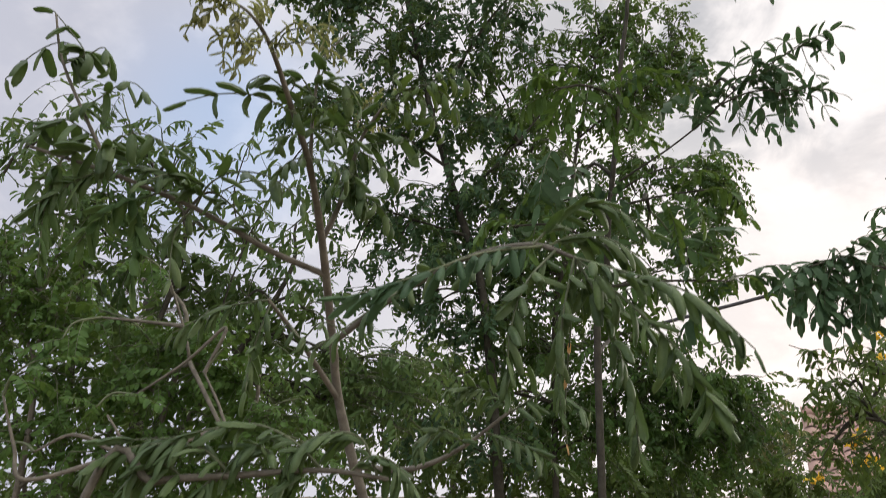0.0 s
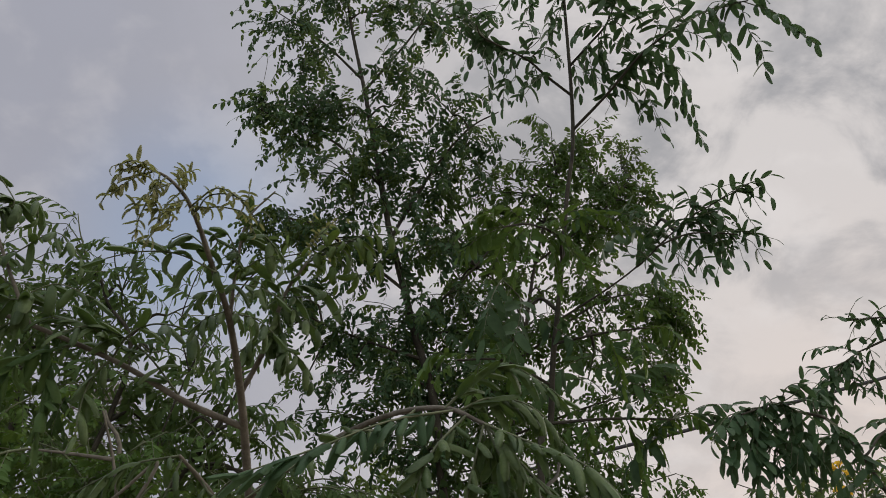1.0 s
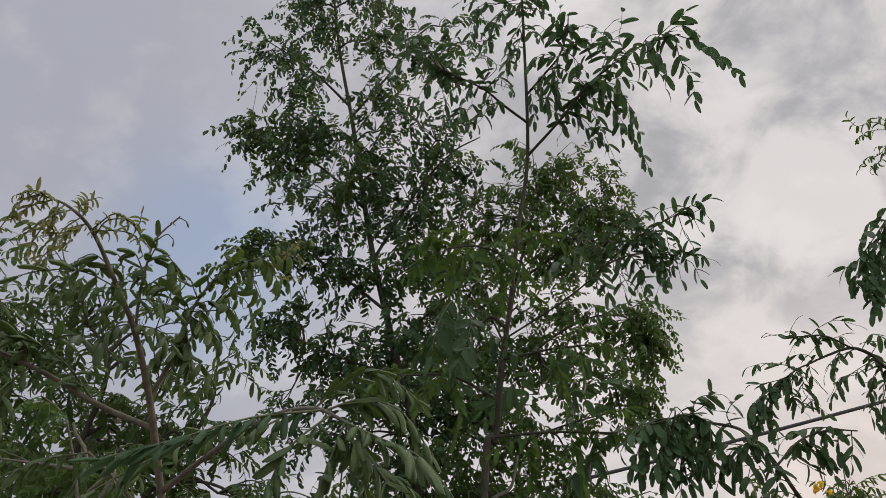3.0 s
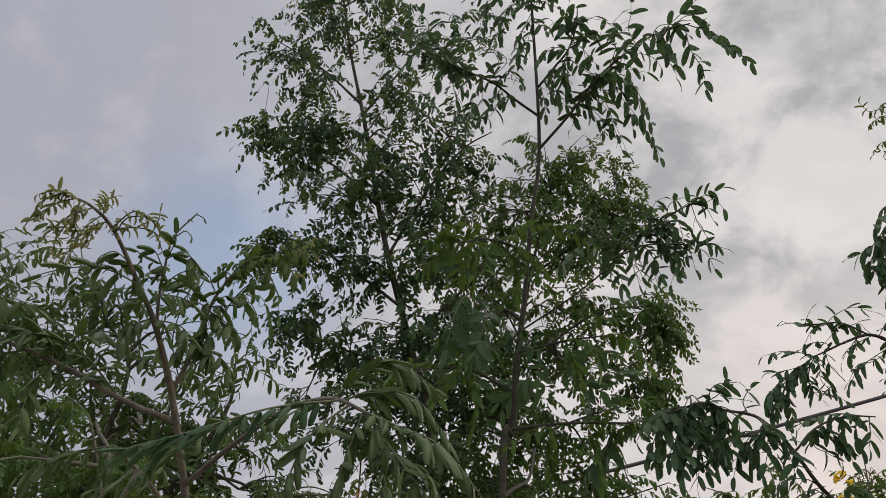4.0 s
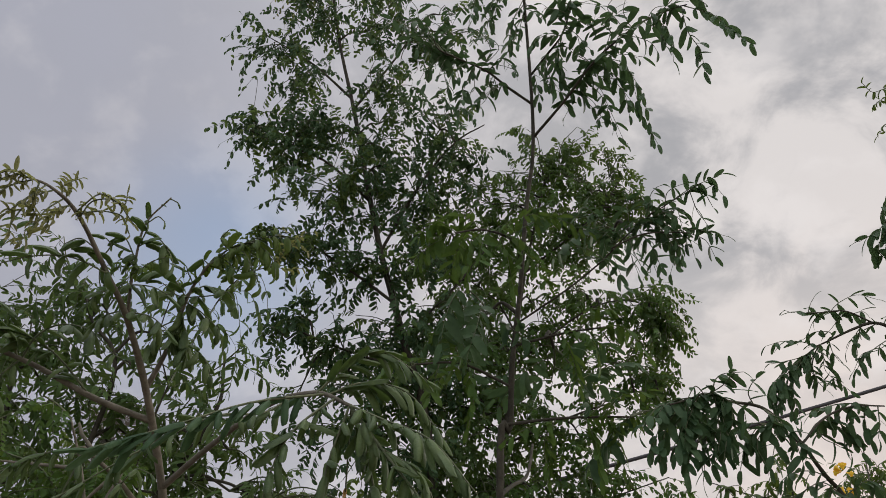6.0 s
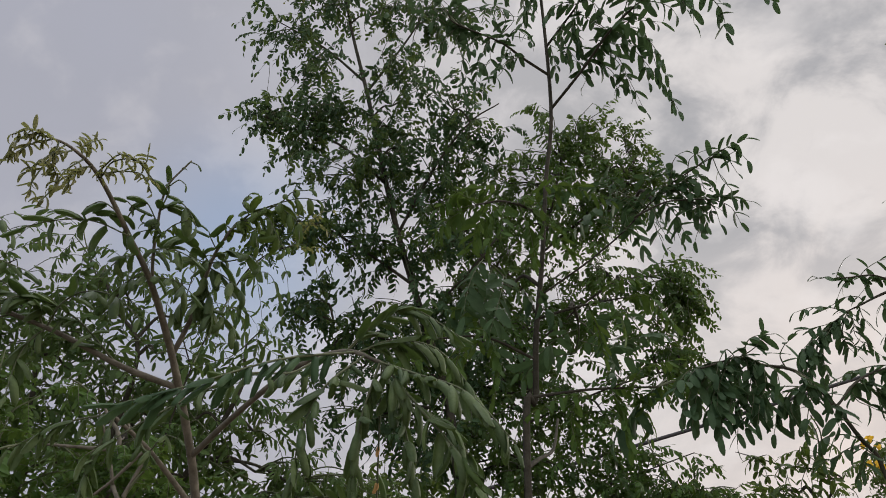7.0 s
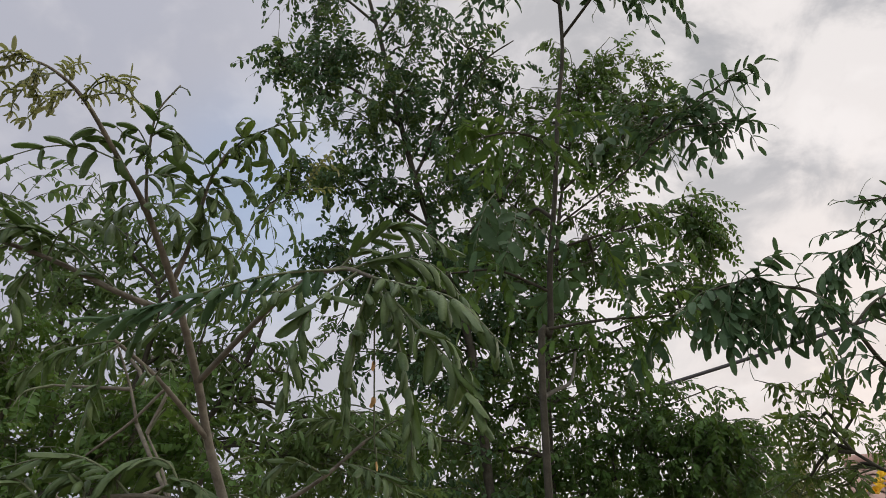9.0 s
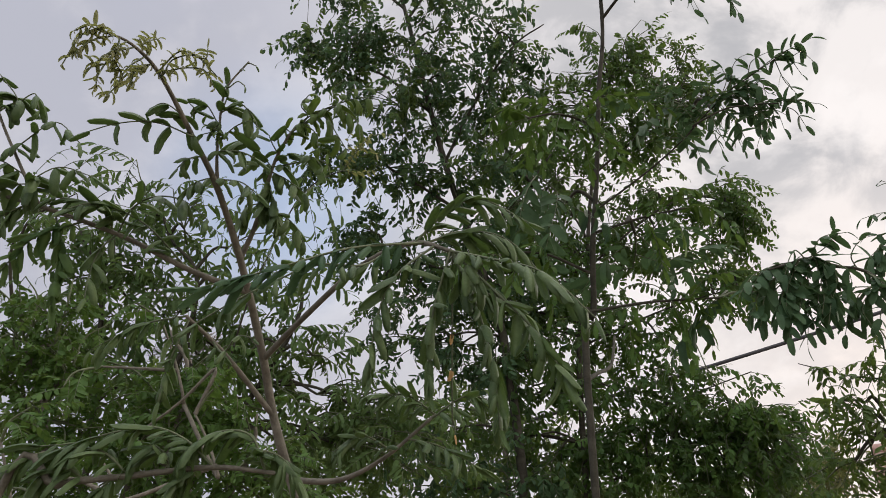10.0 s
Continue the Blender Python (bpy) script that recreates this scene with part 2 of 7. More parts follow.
def leaflets_on(line, kind, rnd, pairs=0, grow=1.0, first=0.16, roll=0.0, lie=0.0):
    """The poses of the leaflets, by pairs, along a leaf's stalk."""
    rachis, pairs0, long, wide, fold, curl, hang, sag, point = KINDS[kind]
    pairs, steps = pairs or pairs0, len(line) - 1
    poses, sides = [], []
    first_way = (line[1] - line[0]).normalized()
    across = Vector((-first_way.y, first_way.x, 0))
    across = (across if across.length > 0.25 else Vector((rnd.uniform(-1, 1), rnd.uniform(-1, 1), 0.1))).normalized()
    across = Matrix.Rotation(roll, 3, first_way) @ across
    for k in range(steps):
        way = (line[k + 1] - line[k]).normalized()
        across = (across - way * across.dot(way)).normalized()
        sides.append(across)
    for j in range(pairs * 2 + 1):
        pair, s = j // 2, (-1, 1)[j % 2]
        u = first + (1 - first) * (pair + rnd.uniform(-0.12, 0.12)) / pairs
        last = j == pairs * 2
        u = 1.0 if last else min(u, 0.97)
        k = min(int(u * steps), steps - 1)
        at = line[k].lerp(line[k + 1], u * steps - k)
        way = (line[k + 1] - line[k]).normalized()
        out = sides[k] * -s
        down = hang * rnd.uniform(0.6, 1.35)
        d = way * (1.0 if last else rnd.choice((0.5, 1.4, 2.0)) * rnd.uniform(0.8, 1.2) if kind == "droop" else rnd.uniform(0.35, 0.75)) + (Vector() if last else out * rnd.uniform(0.8, 1.1) * (1.1 - 0.35 * down)) + Vector((0, 0, -down * (0.5 if last else 1)))
        d = d + way * lie + Vector((0, 0, 0.6 * down * min(1.0, lie)))
        d.normalize()
        d = (d + Vector((rnd.gauss(0, 1), rnd.gauss(0, 1), rnd.gauss(0, 1))) * (0.30 if kind == "droop" else 0.42 if kind == "young" else 0.24) / (1 + 0.6 * lie)).normalized()
        up = Vector((0, 0, 1)) + way * rnd.uniform(-0.2, 0.5) + out * rnd.uniform(-0.8, 0.8)
        y = up.cross(d).normalized()
        z = d.cross(y)
        size = (0.72 + 0.5 * math.sin(math.pi * min(1, u * 0.75 + 0.12))) * rnd.uniform(0.66 if kind == "droop" else 0.74, 1.14) * grow
        m = Matrix(((d.x, y.x, z.x, at.x), (d.y, y.y, z.y, at.y), (d.z, y.z, z.z, at.z), (0, 0, 0, 1)))
        poses.append(m @ Matrix.Scale(size, 4))
    return poses


def leaflet_shapes(kind, rnd):
    rachis, pairs, long, wide, fold, curl, hang, sag, point = KINDS[kind]
    return [leaflet_data(long * rnd.uniform(0.92, 1.08), wide * rnd.uniform(0.85, 1.15), fold * (rnd.uniform(0.5, 1.4) if fold > 0 else rnd.uniform(0.8, 1.15)), curl * rnd.uniform(0.2, 1.9) * (rnd.choice((1, 1, -1)) if kind == "young" else 1), point * rnd.uniform(0.92, 1.08)) for _ in range(5)]


def leaf_mesh(kind, leaf_mat, rnd):
    line, poses = leaf_plan(kind, rnd)
    verts, faces = tube_data(line, 0.0017, 0.0007, 4)
    slots = [1] * len(faces)
    shapes = leaflet_shapes(kind, rnd)
    for m in poses:
        v, f = rnd.choice(shapes)
        n = len(verts)
        verts += [m @ q for q in v]
        faces += [tuple(n + k for k in g) for g in f]
        slots += [0] * len(f)
    return mesh_of(kind + "_leaf", verts, faces, [leaf_mat, STALK], slots)


LEAVES = {}


def leaf_set(kind, leaf_mat, count=9):
    key = (kind, leaf_mat.name)
    if key not in LEAVES:
        rnd = random.Random(len(LEAVES) * 17 + 5)
        LEAVES[key] = [leaf_mesh(kind, leaf_mat, rnd) for _ in range(count)]
    return LEAVES[key]


def leaf_pose(at, turn, rise, lean, size):
    return Matrix.Translation(at) @ Matrix.Rotation(turn, 4, "Z") @ Matrix.Rotation(-rise, 4, "Y") @ Matrix.Rotation(lean, 4, "X") @ Matrix.Scale(size, 4)


class Tree:
    """A tree or shrub under one empty: limbs, twigs and leaves are its parts."""

    def __init__(self, name, base, label, category, seed, bark, kind, leaf_mat, size=1.0, group=""):
        self.base = Vector(base)
        self.ob = tagged(new(name), label, category, group)
        self.ob.location = self.base
        self.rnd, self.bark, self.kind, self.leaf_mat, self.size = random.Random(seed), bark, kind, leaf_mat, size
        self.points, self.rest, self.count, self.other, self.roll = [], {}, 0, None, 0.4
        self.twigs, self.spray, self.lines = 0, ([], []), []

    def joint(self, q):
        """The nearest place on the limbs that stand already."""
        best, far = q, 1e9
        for line in self.lines:
            for a, b in zip(line, line[1:]):
                u = max(0.0, min(1.0, (q - a).dot(b - a) / max((b - a).length_squared, 1e-9)))
                p = a.lerp(b, u)
                if (p - q).length < far:
                    best, far = p, (p - q).length
        return best, far

    def rooted(self, pts):
        """The points, led back to the nearest limb where they begin clear of it."""
        pts = [Vector(p) - self.base for p in pts]
        if self.lines and pts[0].z > 0.05:
            p, far = self.joint(pts[0])
            if far > 0.004:
                if far < 0.35 * (pts[1] - pts[0]).length:
                    pts[0] = p
                else:
                    pts.insert(0, p)
        return pts

    def limb(self, pts, r0, r1, name="limb", bark=None, sides=8):
        line = spline(self.rooted(pts), 6)
        self.lines.append(line)
        v, f = tube_data(line, r0, r1, sides, 0.06, self.rnd)
        part(name, mesh_of(name, v, f, [bark or self.bark]), self.ob)
        self.points += [(q, r0 + (r1 - r0) * i / len(line)) for i, q in enumerate(line)]
        return line

    def leaf(self, at, turn, rise, size=1.0, kind=None, leaf_mat=None):
        r = self.rnd
        mat = leaf_mat or (self.other if self.other and r.random() < 0.4 else self.leaf_mat)
        me = r.choice(leaf_set(kind or self.kind, mat))
        m = leaf_pose(at, turn, rise, r.uniform(-0.8, 0.8), self.size * size * r.uniform(0.75, 1.15))
        self.count += 1
        if self.count <= 190:
            part("leaf", me, self.ob, "", m)
        else:
            self.rest.setdefault(me.materials[0].name, []).append((me, m))

    def finish(self):
        """The leaves and twigs past those built one by one become one mesh."""
        if self.spray[0]:
            tagged(part("brushwood", mesh_of("brushwood", *self.spray, [STALK]), self.ob), kind="stuff")
        for key, items in self.rest.items():
            verts, faces, slots = [], [], []
            for me, m in items:
                n = len(verts)
                verts += [m @ v.co for v in me.vertices]
                faces += [tuple(n + k for k in p.vertices) for p in me.polygons]
                slots += [p.material_index for p in me.polygons]
            tagged(part("foliage", mesh_of("foliage", verts, faces, list(items[0][0].materials), slots), self.ob), kind="stuff")

    def frond(self, pts, kind=None, pairs=0, grow=1.0, leaf_mat=None, first=0.12, extra=0, roll=None, lie=0.0):
        """A leaf whose stalk is bent along the points, with each leaflet a piece of its own."""
        r, kind, leaf_mat = self.rnd, kind or self.kind, leaf_mat or self.leaf_mat
        line = spline(self.rooted(pts), 5)
        thin = 0.0013 if kind in ("grown", "young") else 0.0019
        v, f = tube_data(line, thin, 0.0008, 5)
        stalk = part("leaf", mesh_of("leaf_stalk", v, f, [STALK]), self.ob)
        key = (kind, leaf_mat.name, "single")
        if key not in LEAVES:
            LEAVES[key] = [mesh_of("leaflet", lv, lf, [leaf_mat]) for lv, lf in leaflet_shapes(kind, random.Random(len(LEAVES)))]
        if kind == "droop":
            pairs, grow = round(pairs * 1.3), grow
        for m in leaflets_on(line, kind, r, pairs, grow, first, r.uniform(-1.1, 1.1) * self.roll * (0.35 if lie else 1.0) if roll is None else roll, lie):
            part("leaflet", r.choice(LEAVES[key]), stalk, "", m)
        way = line[-1] - line[0]
        for i in range(extra):
            self.leaf(line[0] + Vector((r.uniform(-0.01, 0.01), r.uniform(-0.01, 0.01), 0)), math.atan2(way.y, way.x) + r.uniform(-1.4, 1.4), r.uniform(-0.9, 0.5), 0.85 * min(1, grow), kind, leaf_mat)

    def twig(self, start, end, leaves, size=1.0, kind=None, leaf_mat=None, bow=0.12, r0=0.005, first=0.3, spread=1.0):
        """A twig that bows upward, with leaves by turns to its sides and one at its end."""
        r = self.rnd
        a, b = Vector(start), Vector(end)
        mid = a.lerp(b, 0.5) + Vector((r.uniform(-0.15, 0.15), r.uniform(-0.15, 0.15), bow + r.uniform(-0.05, 0.05))) * (b - a).length
        line = spline([a, mid, b], 6)
        v, f = tube_data(line, r0, 0.0022, 5)
        self.twigs += 1
        if self.twigs <= 100:
            part("twig", mesh_of("twig", v, f, [STALK if r0 < 0.004 else self.bark]), self.ob)
        else:
            n = len(self.spray[0])
            self.spray[0].extend(v)
            self.spray[1].extend(tuple(n + k for k in g) for g in f)
        n = len(line) - 1
        for i in range(leaves):
            u = 1.0 if i == leaves - 1 else first + (1 - first) * i / max(1, leaves - 1)
            k = min(int(u * n), n - 1)
            at = line[k].lerp(line[k + 1], u * n - k)
            way = line[k + 1] - line[k]
            turn = math.atan2(way.y, way.x) + (r.uniform(-0.4, 0.4) if i == leaves - 1 else (1, -1)[i % 2] * r.uniform(0.5, 2.2) * spread)
            self.leaf(at, turn, r.uniform(-1.1, 0.6), size, kind, leaf_mat)

    def cluster(self, centre, radius, twigs, leaves, size=1.0, kind=None, leaf_mat=None, flat=1.0):
        """Twigs that fan out from the nearest limb into a round of foliage about centre."""
        r = self.rnd
        c = Vector(centre) - self.base
        start = min(self.points, key=lambda p: (p[0] - c).length + 0.5 * max(0, p[0].z - c.z + 0.05))[0]
        hub = start.lerp(c, 0.55)
        if (c - start).length > 0.12:
            line = spline([start, start.lerp(c, 0.3) + Vector((0, 0, 0.04)), hub], 5)
            v, f = tube_data(line, 0.0075, 0.005, 6, 0.05, r)
            part("branch", mesh_of("branch", v, f, [self.bark]), self.ob)
        else:
            hub = start
        for i in range(twigs):
            while True:
                d = Vector((r.uniform(-1, 1), r.uniform(-1, 1), r.uniform(-1, 1)))
                if 0.4 < d.length < 1:
                    break
            d = Vector((d.x, d.y, d.z * flat)) * radius
            self.twig(hub, c + d, leaves, size, kind, leaf_mat, r0=0.0038)


# ---- ground ----
def build_ground():
    n, verts, faces = 60, [], []
    for i in range(n + 1):
        for j in range(n + 1):
            x, y = [math.copysign(abs(2 * k / n - 1) ** 3, k - n / 2) * 900 for k in (i, j)]
            verts.append((x, y, 0.06 * noise.noise(Vector((x * 0.3, y * 0.3, 0)))))
    for i in range(n):
        for j in range(n):
            a = i * (n + 1) + j
            faces.append((a, a + n + 1, a + n + 2, a + 1))
    tagged(new("ground", mesh_of("ground", verts, faces, [EARTH])), "bare dry brown earth under the trees", "ground", kind="structure")


build_ground()

# ---- the slender tree in the middle distance ----
slim = Tree("slender_tree", ((0.424, 2.300, 1.802)[0], 2.3, 0.0), "slender young tree with drooping feathered green leaves", "tree", 11, BARK, "hanging", LEAF_SHADED, 1.1)
slim.roll = 1.0
slim.limb([slim.base, (0.472, 2.300, 2.016), (0.515, 2.320, 2.218), (0.532, 2.300, 2.425), (0.576, 2.310, 2.703), (0.617, 2.300, 3.026), (0.665, 2.300, 3.364), (0.673, 2.300, 4.064), (0.673, 2.300, 4.648)], 0.0122, 0.0055, "trunk")
slim.limb([(0.594, 2.300, 2.789), (0.543, 2.150, 2.802), (0.439, 2.050, 2.791), (0.343, 2.000, 2.753)], 0.0056, 0.003)
slim.limb([(0.542, 2.300, 2.486), (0.692, 2.250, 2.508), (0.816, 2.200, 2.509)], 0.0052, 0.003)
slim.limb([(0.502, 2.300, 2.222), (0.698, 2.300, 2.241), (0.902, 2.300, 2.242)], 0.0056, 0.003)
slim.limb([(0.475, 2.300, 2.008), (0.532, 2.500, 2.071), (0.610, 2.730, 2.150), (0.659, 2.900, 2.299)], 0.008, 0.005)
slim.limb([(0.526, 2.300, 2.346), (0.365, 2.250, 2.407), (0.215, 2.200, 2.390)], 0.0052, 0.003)
# upper boughs
slim.limb([(0.666, 2.300, 3.342), (0.773, 2.172, 3.416), (0.870, 2.044, 3.494), (0.988, 1.916, 3.532), (1.057, 1.788, 3.484), (1.079, 1.660, 3.383)], 0.0062, 0.0018)
slim.limb([(0.676, 2.300, 3.645), (0.739, 2.220, 3.694), (0.783, 2.140, 3.714), (0.804, 2.060, 3.759), (0.797, 1.980, 3.774)], 0.0055, 0.0020)
slim.limb([(0.665, 2.300, 3.502), (0.568, 2.250, 3.548), (0.484, 2.200, 3.586), (0.368, 2.150, 3.607), (0.299, 2.100, 3.606), (0.280, 2.050, 3.610)], 0.0056, 0.0018)
slim.frond([(1.088, 1.680, 3.403), (1.152, 1.653, 3.331), (1.175, 1.627, 3.250), (1.216, 1.600, 3.166)], pairs=7, grow=0.88)
slim.frond([(1.057, 1.700, 3.400), (1.081, 1.697, 3.306), (1.105, 1.693, 3.223), (1.103, 1.690, 3.136)], pairs=6, grow=0.88)
slim.frond([(1.017, 1.720, 3.409), (1.062, 1.697, 3.452), (1.095, 1.673, 3.469), (1.108, 1.650, 3.475)], pairs=4, grow=0.88)
slim.frond([(1.028, 1.700, 3.398), (1.085, 1.683, 3.441), (1.127, 1.667, 3.408), (1.135, 1.650, 3.373)], pairs=4, grow=0.88)
slim.frond([(0.964, 1.850, 3.470), (0.923, 1.800, 3.490), (0.921, 1.750, 3.507), (0.912, 1.700, 3.516)], pairs=4, grow=0.88)
slim.frond([(0.943, 1.850, 3.461), (0.891, 1.800, 3.467), (0.855, 1.750, 3.463), (0.875, 1.700, 3.467)], pairs=4, grow=0.88)
slim.frond([(1.013, 1.760, 3.439), (1.035, 1.757, 3.382), (1.045, 1.753, 3.318), (1.039, 1.750, 3.227)], pairs=5, grow=0.88)
slim.frond([(0.995, 1.820, 3.468), (1.029, 1.813, 3.433), (1.042, 1.807, 3.390), (1.044, 1.800, 3.342)], pairs=3, grow=0.88)
slim.frond([(0.945, 1.920, 3.503), (1.003, 1.913, 3.483), (1.039, 1.907, 3.453), (1.052, 1.900, 3.409)], pairs=4, grow=0.88)
slim.frond([(0.902, 2.000, 3.499), (0.928, 1.983, 3.554), (0.916, 1.967, 3.607), (0.941, 1.950, 3.657)], pairs=4, grow=0.88)
slim.frond([(0.912, 2.030, 3.526), (0.934, 2.013, 3.608), (0.900, 1.997, 3.641), (0.975, 1.980, 3.665)], pairs=5, grow=0.88)
slim.frond([(0.909, 2.100, 3.558), (0.983, 2.100, 3.521), (1.030, 2.100, 3.443), (1.050, 2.100, 3.325), (1.054, 2.100, 3.181)], pairs=9, grow=0.88)
slim.frond([(0.918, 2.130, 3.585), (0.997, 2.130, 3.565), (1.023, 2.130, 3.497), (1.041, 2.130, 3.316), (1.082, 2.130, 3.182)], pairs=10, grow=0.88)
slim.frond([(0.886, 2.100, 3.537), (0.949, 2.107, 3.492), (0.983, 2.113, 3.410), (0.992, 2.120, 3.303)], pairs=6, grow=0.88)
slim.frond([(0.895, 2.130, 3.563), (0.946, 2.137, 3.506), (1.005, 2.143, 3.408), (1.028, 2.150, 3.358)], pairs=5, grow=0.88)
slim.frond([(0.847, 2.180, 3.523), (0.910, 2.183, 3.460), (0.937, 2.187, 3.370), (0.959, 2.190, 3.256)], pairs=6, grow=0.88)
slim.frond([(0.855, 2.210, 3.548), (0.921, 2.213, 3.510), (0.947, 2.217, 3.424), (0.992, 2.220, 3.252)], pairs=7, grow=0.88)
slim.frond([(0.816, 2.200, 3.487), (0.857, 2.200, 3.443), (0.887, 2.200, 3.390), (0.899, 2.200, 3.345)], pairs=3, grow=0.88)
slim.frond([(0.823, 2.230, 3.511), (0.891, 2.230, 3.462), (0.917, 2.230, 3.388), (0.909, 2.230, 3.374)], pairs=4, grow=0.88)
slim.frond([(0.784, 2.220, 3.454), (0.796, 2.210, 3.416), (0.769, 2.200, 3.353)], pairs=2, grow=0.88)
slim.frond([(0.791, 2.250, 3.477), (0.783, 2.240, 3.454), (0.797, 2.230, 3.412)], pairs=2, grow=0.88)
slim.frond([(0.874, 2.100, 3.528), (0.824, 2.100, 3.589), (0.770, 2.100, 3.614), (0.729, 2.100, 3.532)], pairs=5, grow=0.88)
slim.frond([(0.883, 2.130, 3.554), (0.818, 2.130, 3.612), (0.776, 2.130, 3.653), (0.767, 2.130, 3.584)], pairs=4, grow=0.88)
slim.frond([(0.778, 2.120, 3.696), (0.720, 2.113, 3.677), (0.685, 2.107, 3.677), (0.658, 2.100, 3.623)], pairs=3, grow=0.88)
slim.frond([(0.785, 2.150, 3.724), (0.736, 2.143, 3.724), (0.682, 2.137, 3.684), (0.652, 2.130, 3.645)], pairs=3, grow=0.88)
slim.frond([(0.786, 2.100, 3.701), (0.825, 2.067, 3.723), (0.858, 2.033, 3.662), (0.899, 2.000, 3.668)], pairs=4, grow=0.88)
slim.frond([(0.793, 2.130, 3.730), (0.807, 2.097, 3.772), (0.882, 2.063, 3.682), (0.893, 2.030, 3.710)], pairs=5, grow=0.88)
slim.frond([(0.796, 2.000, 3.729), (0.766, 2.000, 3.768), (0.774, 2.000, 3.834)], pairs=2, grow=0.88)
slim.frond([(0.804, 2.030, 3.759), (0.744, 2.030, 3.780), (0.804, 2.030, 3.829)], pairs=3, grow=0.88)
slim.frond([(0.788, 2.000, 3.700), (0.823, 2.000, 3.731), (0.870, 2.000, 3.753)], pairs=2, grow=0.88)
slim.frond([(0.796, 2.030, 3.729), (0.802, 2.030, 3.777), (0.906, 2.030, 3.762)], pairs=3, grow=0.88)
slim.frond([(0.795, 2.030, 3.718), (0.738, 2.015, 3.725), (0.702, 2.000, 3.711)], pairs=2, grow=0.88)
slim.frond([(0.803, 2.060, 3.747), (0.751, 2.045, 3.729), (0.697, 2.030, 3.765)], pairs=3, grow=0.88)
slim.frond([(0.761, 2.150, 3.686), (0.757, 2.150, 3.605), (0.771, 2.150, 3.527), (0.782, 2.150, 3.461)], pairs=4, grow=0.88)
slim.frond([(0.768, 2.180, 3.714), (0.754, 2.180, 3.594), (0.769, 2.180, 3.591), (0.763, 2.180, 3.510)], pairs=4, grow=0.88)
slim.frond([(0.723, 2.200, 3.658), (0.730, 2.200, 3.560), (0.735, 2.200, 3.476)], pairs=3, grow=0.88)
slim.frond([(0.729, 2.230, 3.684), (0.724, 2.230, 3.617), (0.772, 2.230, 3.508)], pairs=3, grow=0.88)
slim.frond([(0.718, 2.250, 3.606), (0.748, 2.235, 3.527), (0.771, 2.220, 3.494)], pairs=2, grow=0.88)
slim.frond([(0.724, 2.280, 3.632), (0.727, 2.265, 3.577), (0.790, 2.250, 3.547)], pairs=2, grow=0.88)
slim.frond([(0.678, 2.280, 3.652), (0.691, 2.265, 3.553), (0.690, 2.250, 3.471)], pairs=3, grow=0.88)
slim.frond([(0.902, 2.000, 3.491), (0.944, 1.993, 3.509), (0.981, 1.987, 3.479), (1.010, 1.980, 3.449)], pairs=3, grow=0.88)
slim.frond([(0.911, 2.030, 3.517), (0.935, 2.023, 3.497), (0.969, 2.017, 3.502), (1.038, 2.010, 3.483)], pairs=3, grow=0.88)
slim.frond([(0.932, 1.950, 3.503), (0.953, 1.925, 3.530), (0.984, 1.900, 3.488)], pairs=2, grow=0.88)
slim.frond([(0.988, 1.750, 3.412), (1.006, 1.733, 3.443), (1.057, 1.717, 3.436), (1.079, 1.700, 3.407)], pairs=3, grow=0.88)
slim.frond([(0.860, 2.180, 3.546), (0.832, 2.170, 3.486), (0.852, 2.160, 3.419)], pairs=2, grow=0.88)
slim.frond([(0.868, 2.210, 3.572), (0.824, 2.200, 3.517), (0.831, 2.190, 3.447)], pairs=2, grow=0.88)
slim.frond([(0.861, 2.140, 3.525), (0.908, 2.120, 3.478), (0.962, 2.100, 3.460)], pairs=3, grow=0.88)
slim.frond([(0.869, 2.170, 3.550), (0.937, 2.150, 3.505), (0.945, 2.130, 3.502)], pairs=2, grow=0.88)
slim.frond([(0.829, 2.100, 3.681), (0.852, 2.075, 3.603), (0.865, 2.050, 3.554)], pairs=2, grow=0.88)
slim.frond([(0.837, 2.130, 3.709), (0.842, 2.105, 3.599), (0.854, 2.080, 3.615)], pairs=2, grow=0.88)
slim.frond([(0.461, 2.200, 3.599), (0.501, 2.150, 3.639), (0.474, 2.100, 3.670), (0.436, 2.050, 3.636)], pairs=4, grow=0.86)
slim.frond([(0.464, 2.230, 3.625), (0.536, 2.180, 3.676), (0.502, 2.130, 3.687), (0.457, 2.080, 3.645)], pairs=4, grow=0.86)
slim.frond([(0.495, 2.200, 3.579), (0.534, 2.150, 3.604), (0.560, 2.100, 3.535), (0.577, 2.050, 3.463)], pairs=3, grow=0.86)
slim.frond([(0.498, 2.230, 3.604), (0.519, 2.180, 3.599), (0.588, 2.130, 3.529), (0.572, 2.080, 3.476)], pairs=3, grow=0.86)
slim.frond([(0.517, 2.200, 3.560), (0.478, 2.150, 3.461), (0.451, 2.100, 3.366), (0.422, 2.050, 3.307)], pairs=3, grow=0.86)
slim.frond([(0.521, 2.230, 3.585), (0.500, 2.180, 3.484), (0.464, 2.130, 3.376), (0.411, 2.080, 3.299)], pairs=4, grow=0.86)
slim.frond([(0.439, 2.200, 3.612), (0.402, 2.150, 3.483), (0.378, 2.100, 3.361), (0.366, 2.050, 3.243)], pairs=5, grow=0.86)
slim.frond([(0.441, 2.230, 3.638), (0.433, 2.180, 3.474), (0.390, 2.130, 3.419), (0.390, 2.080, 3.293)], pairs=5, grow=0.86)
slim.frond([(0.371, 2.200, 3.651), (0.347, 2.150, 3.521), (0.325, 2.100, 3.397), (0.315, 2.050, 3.255)], pairs=5, grow=0.86)
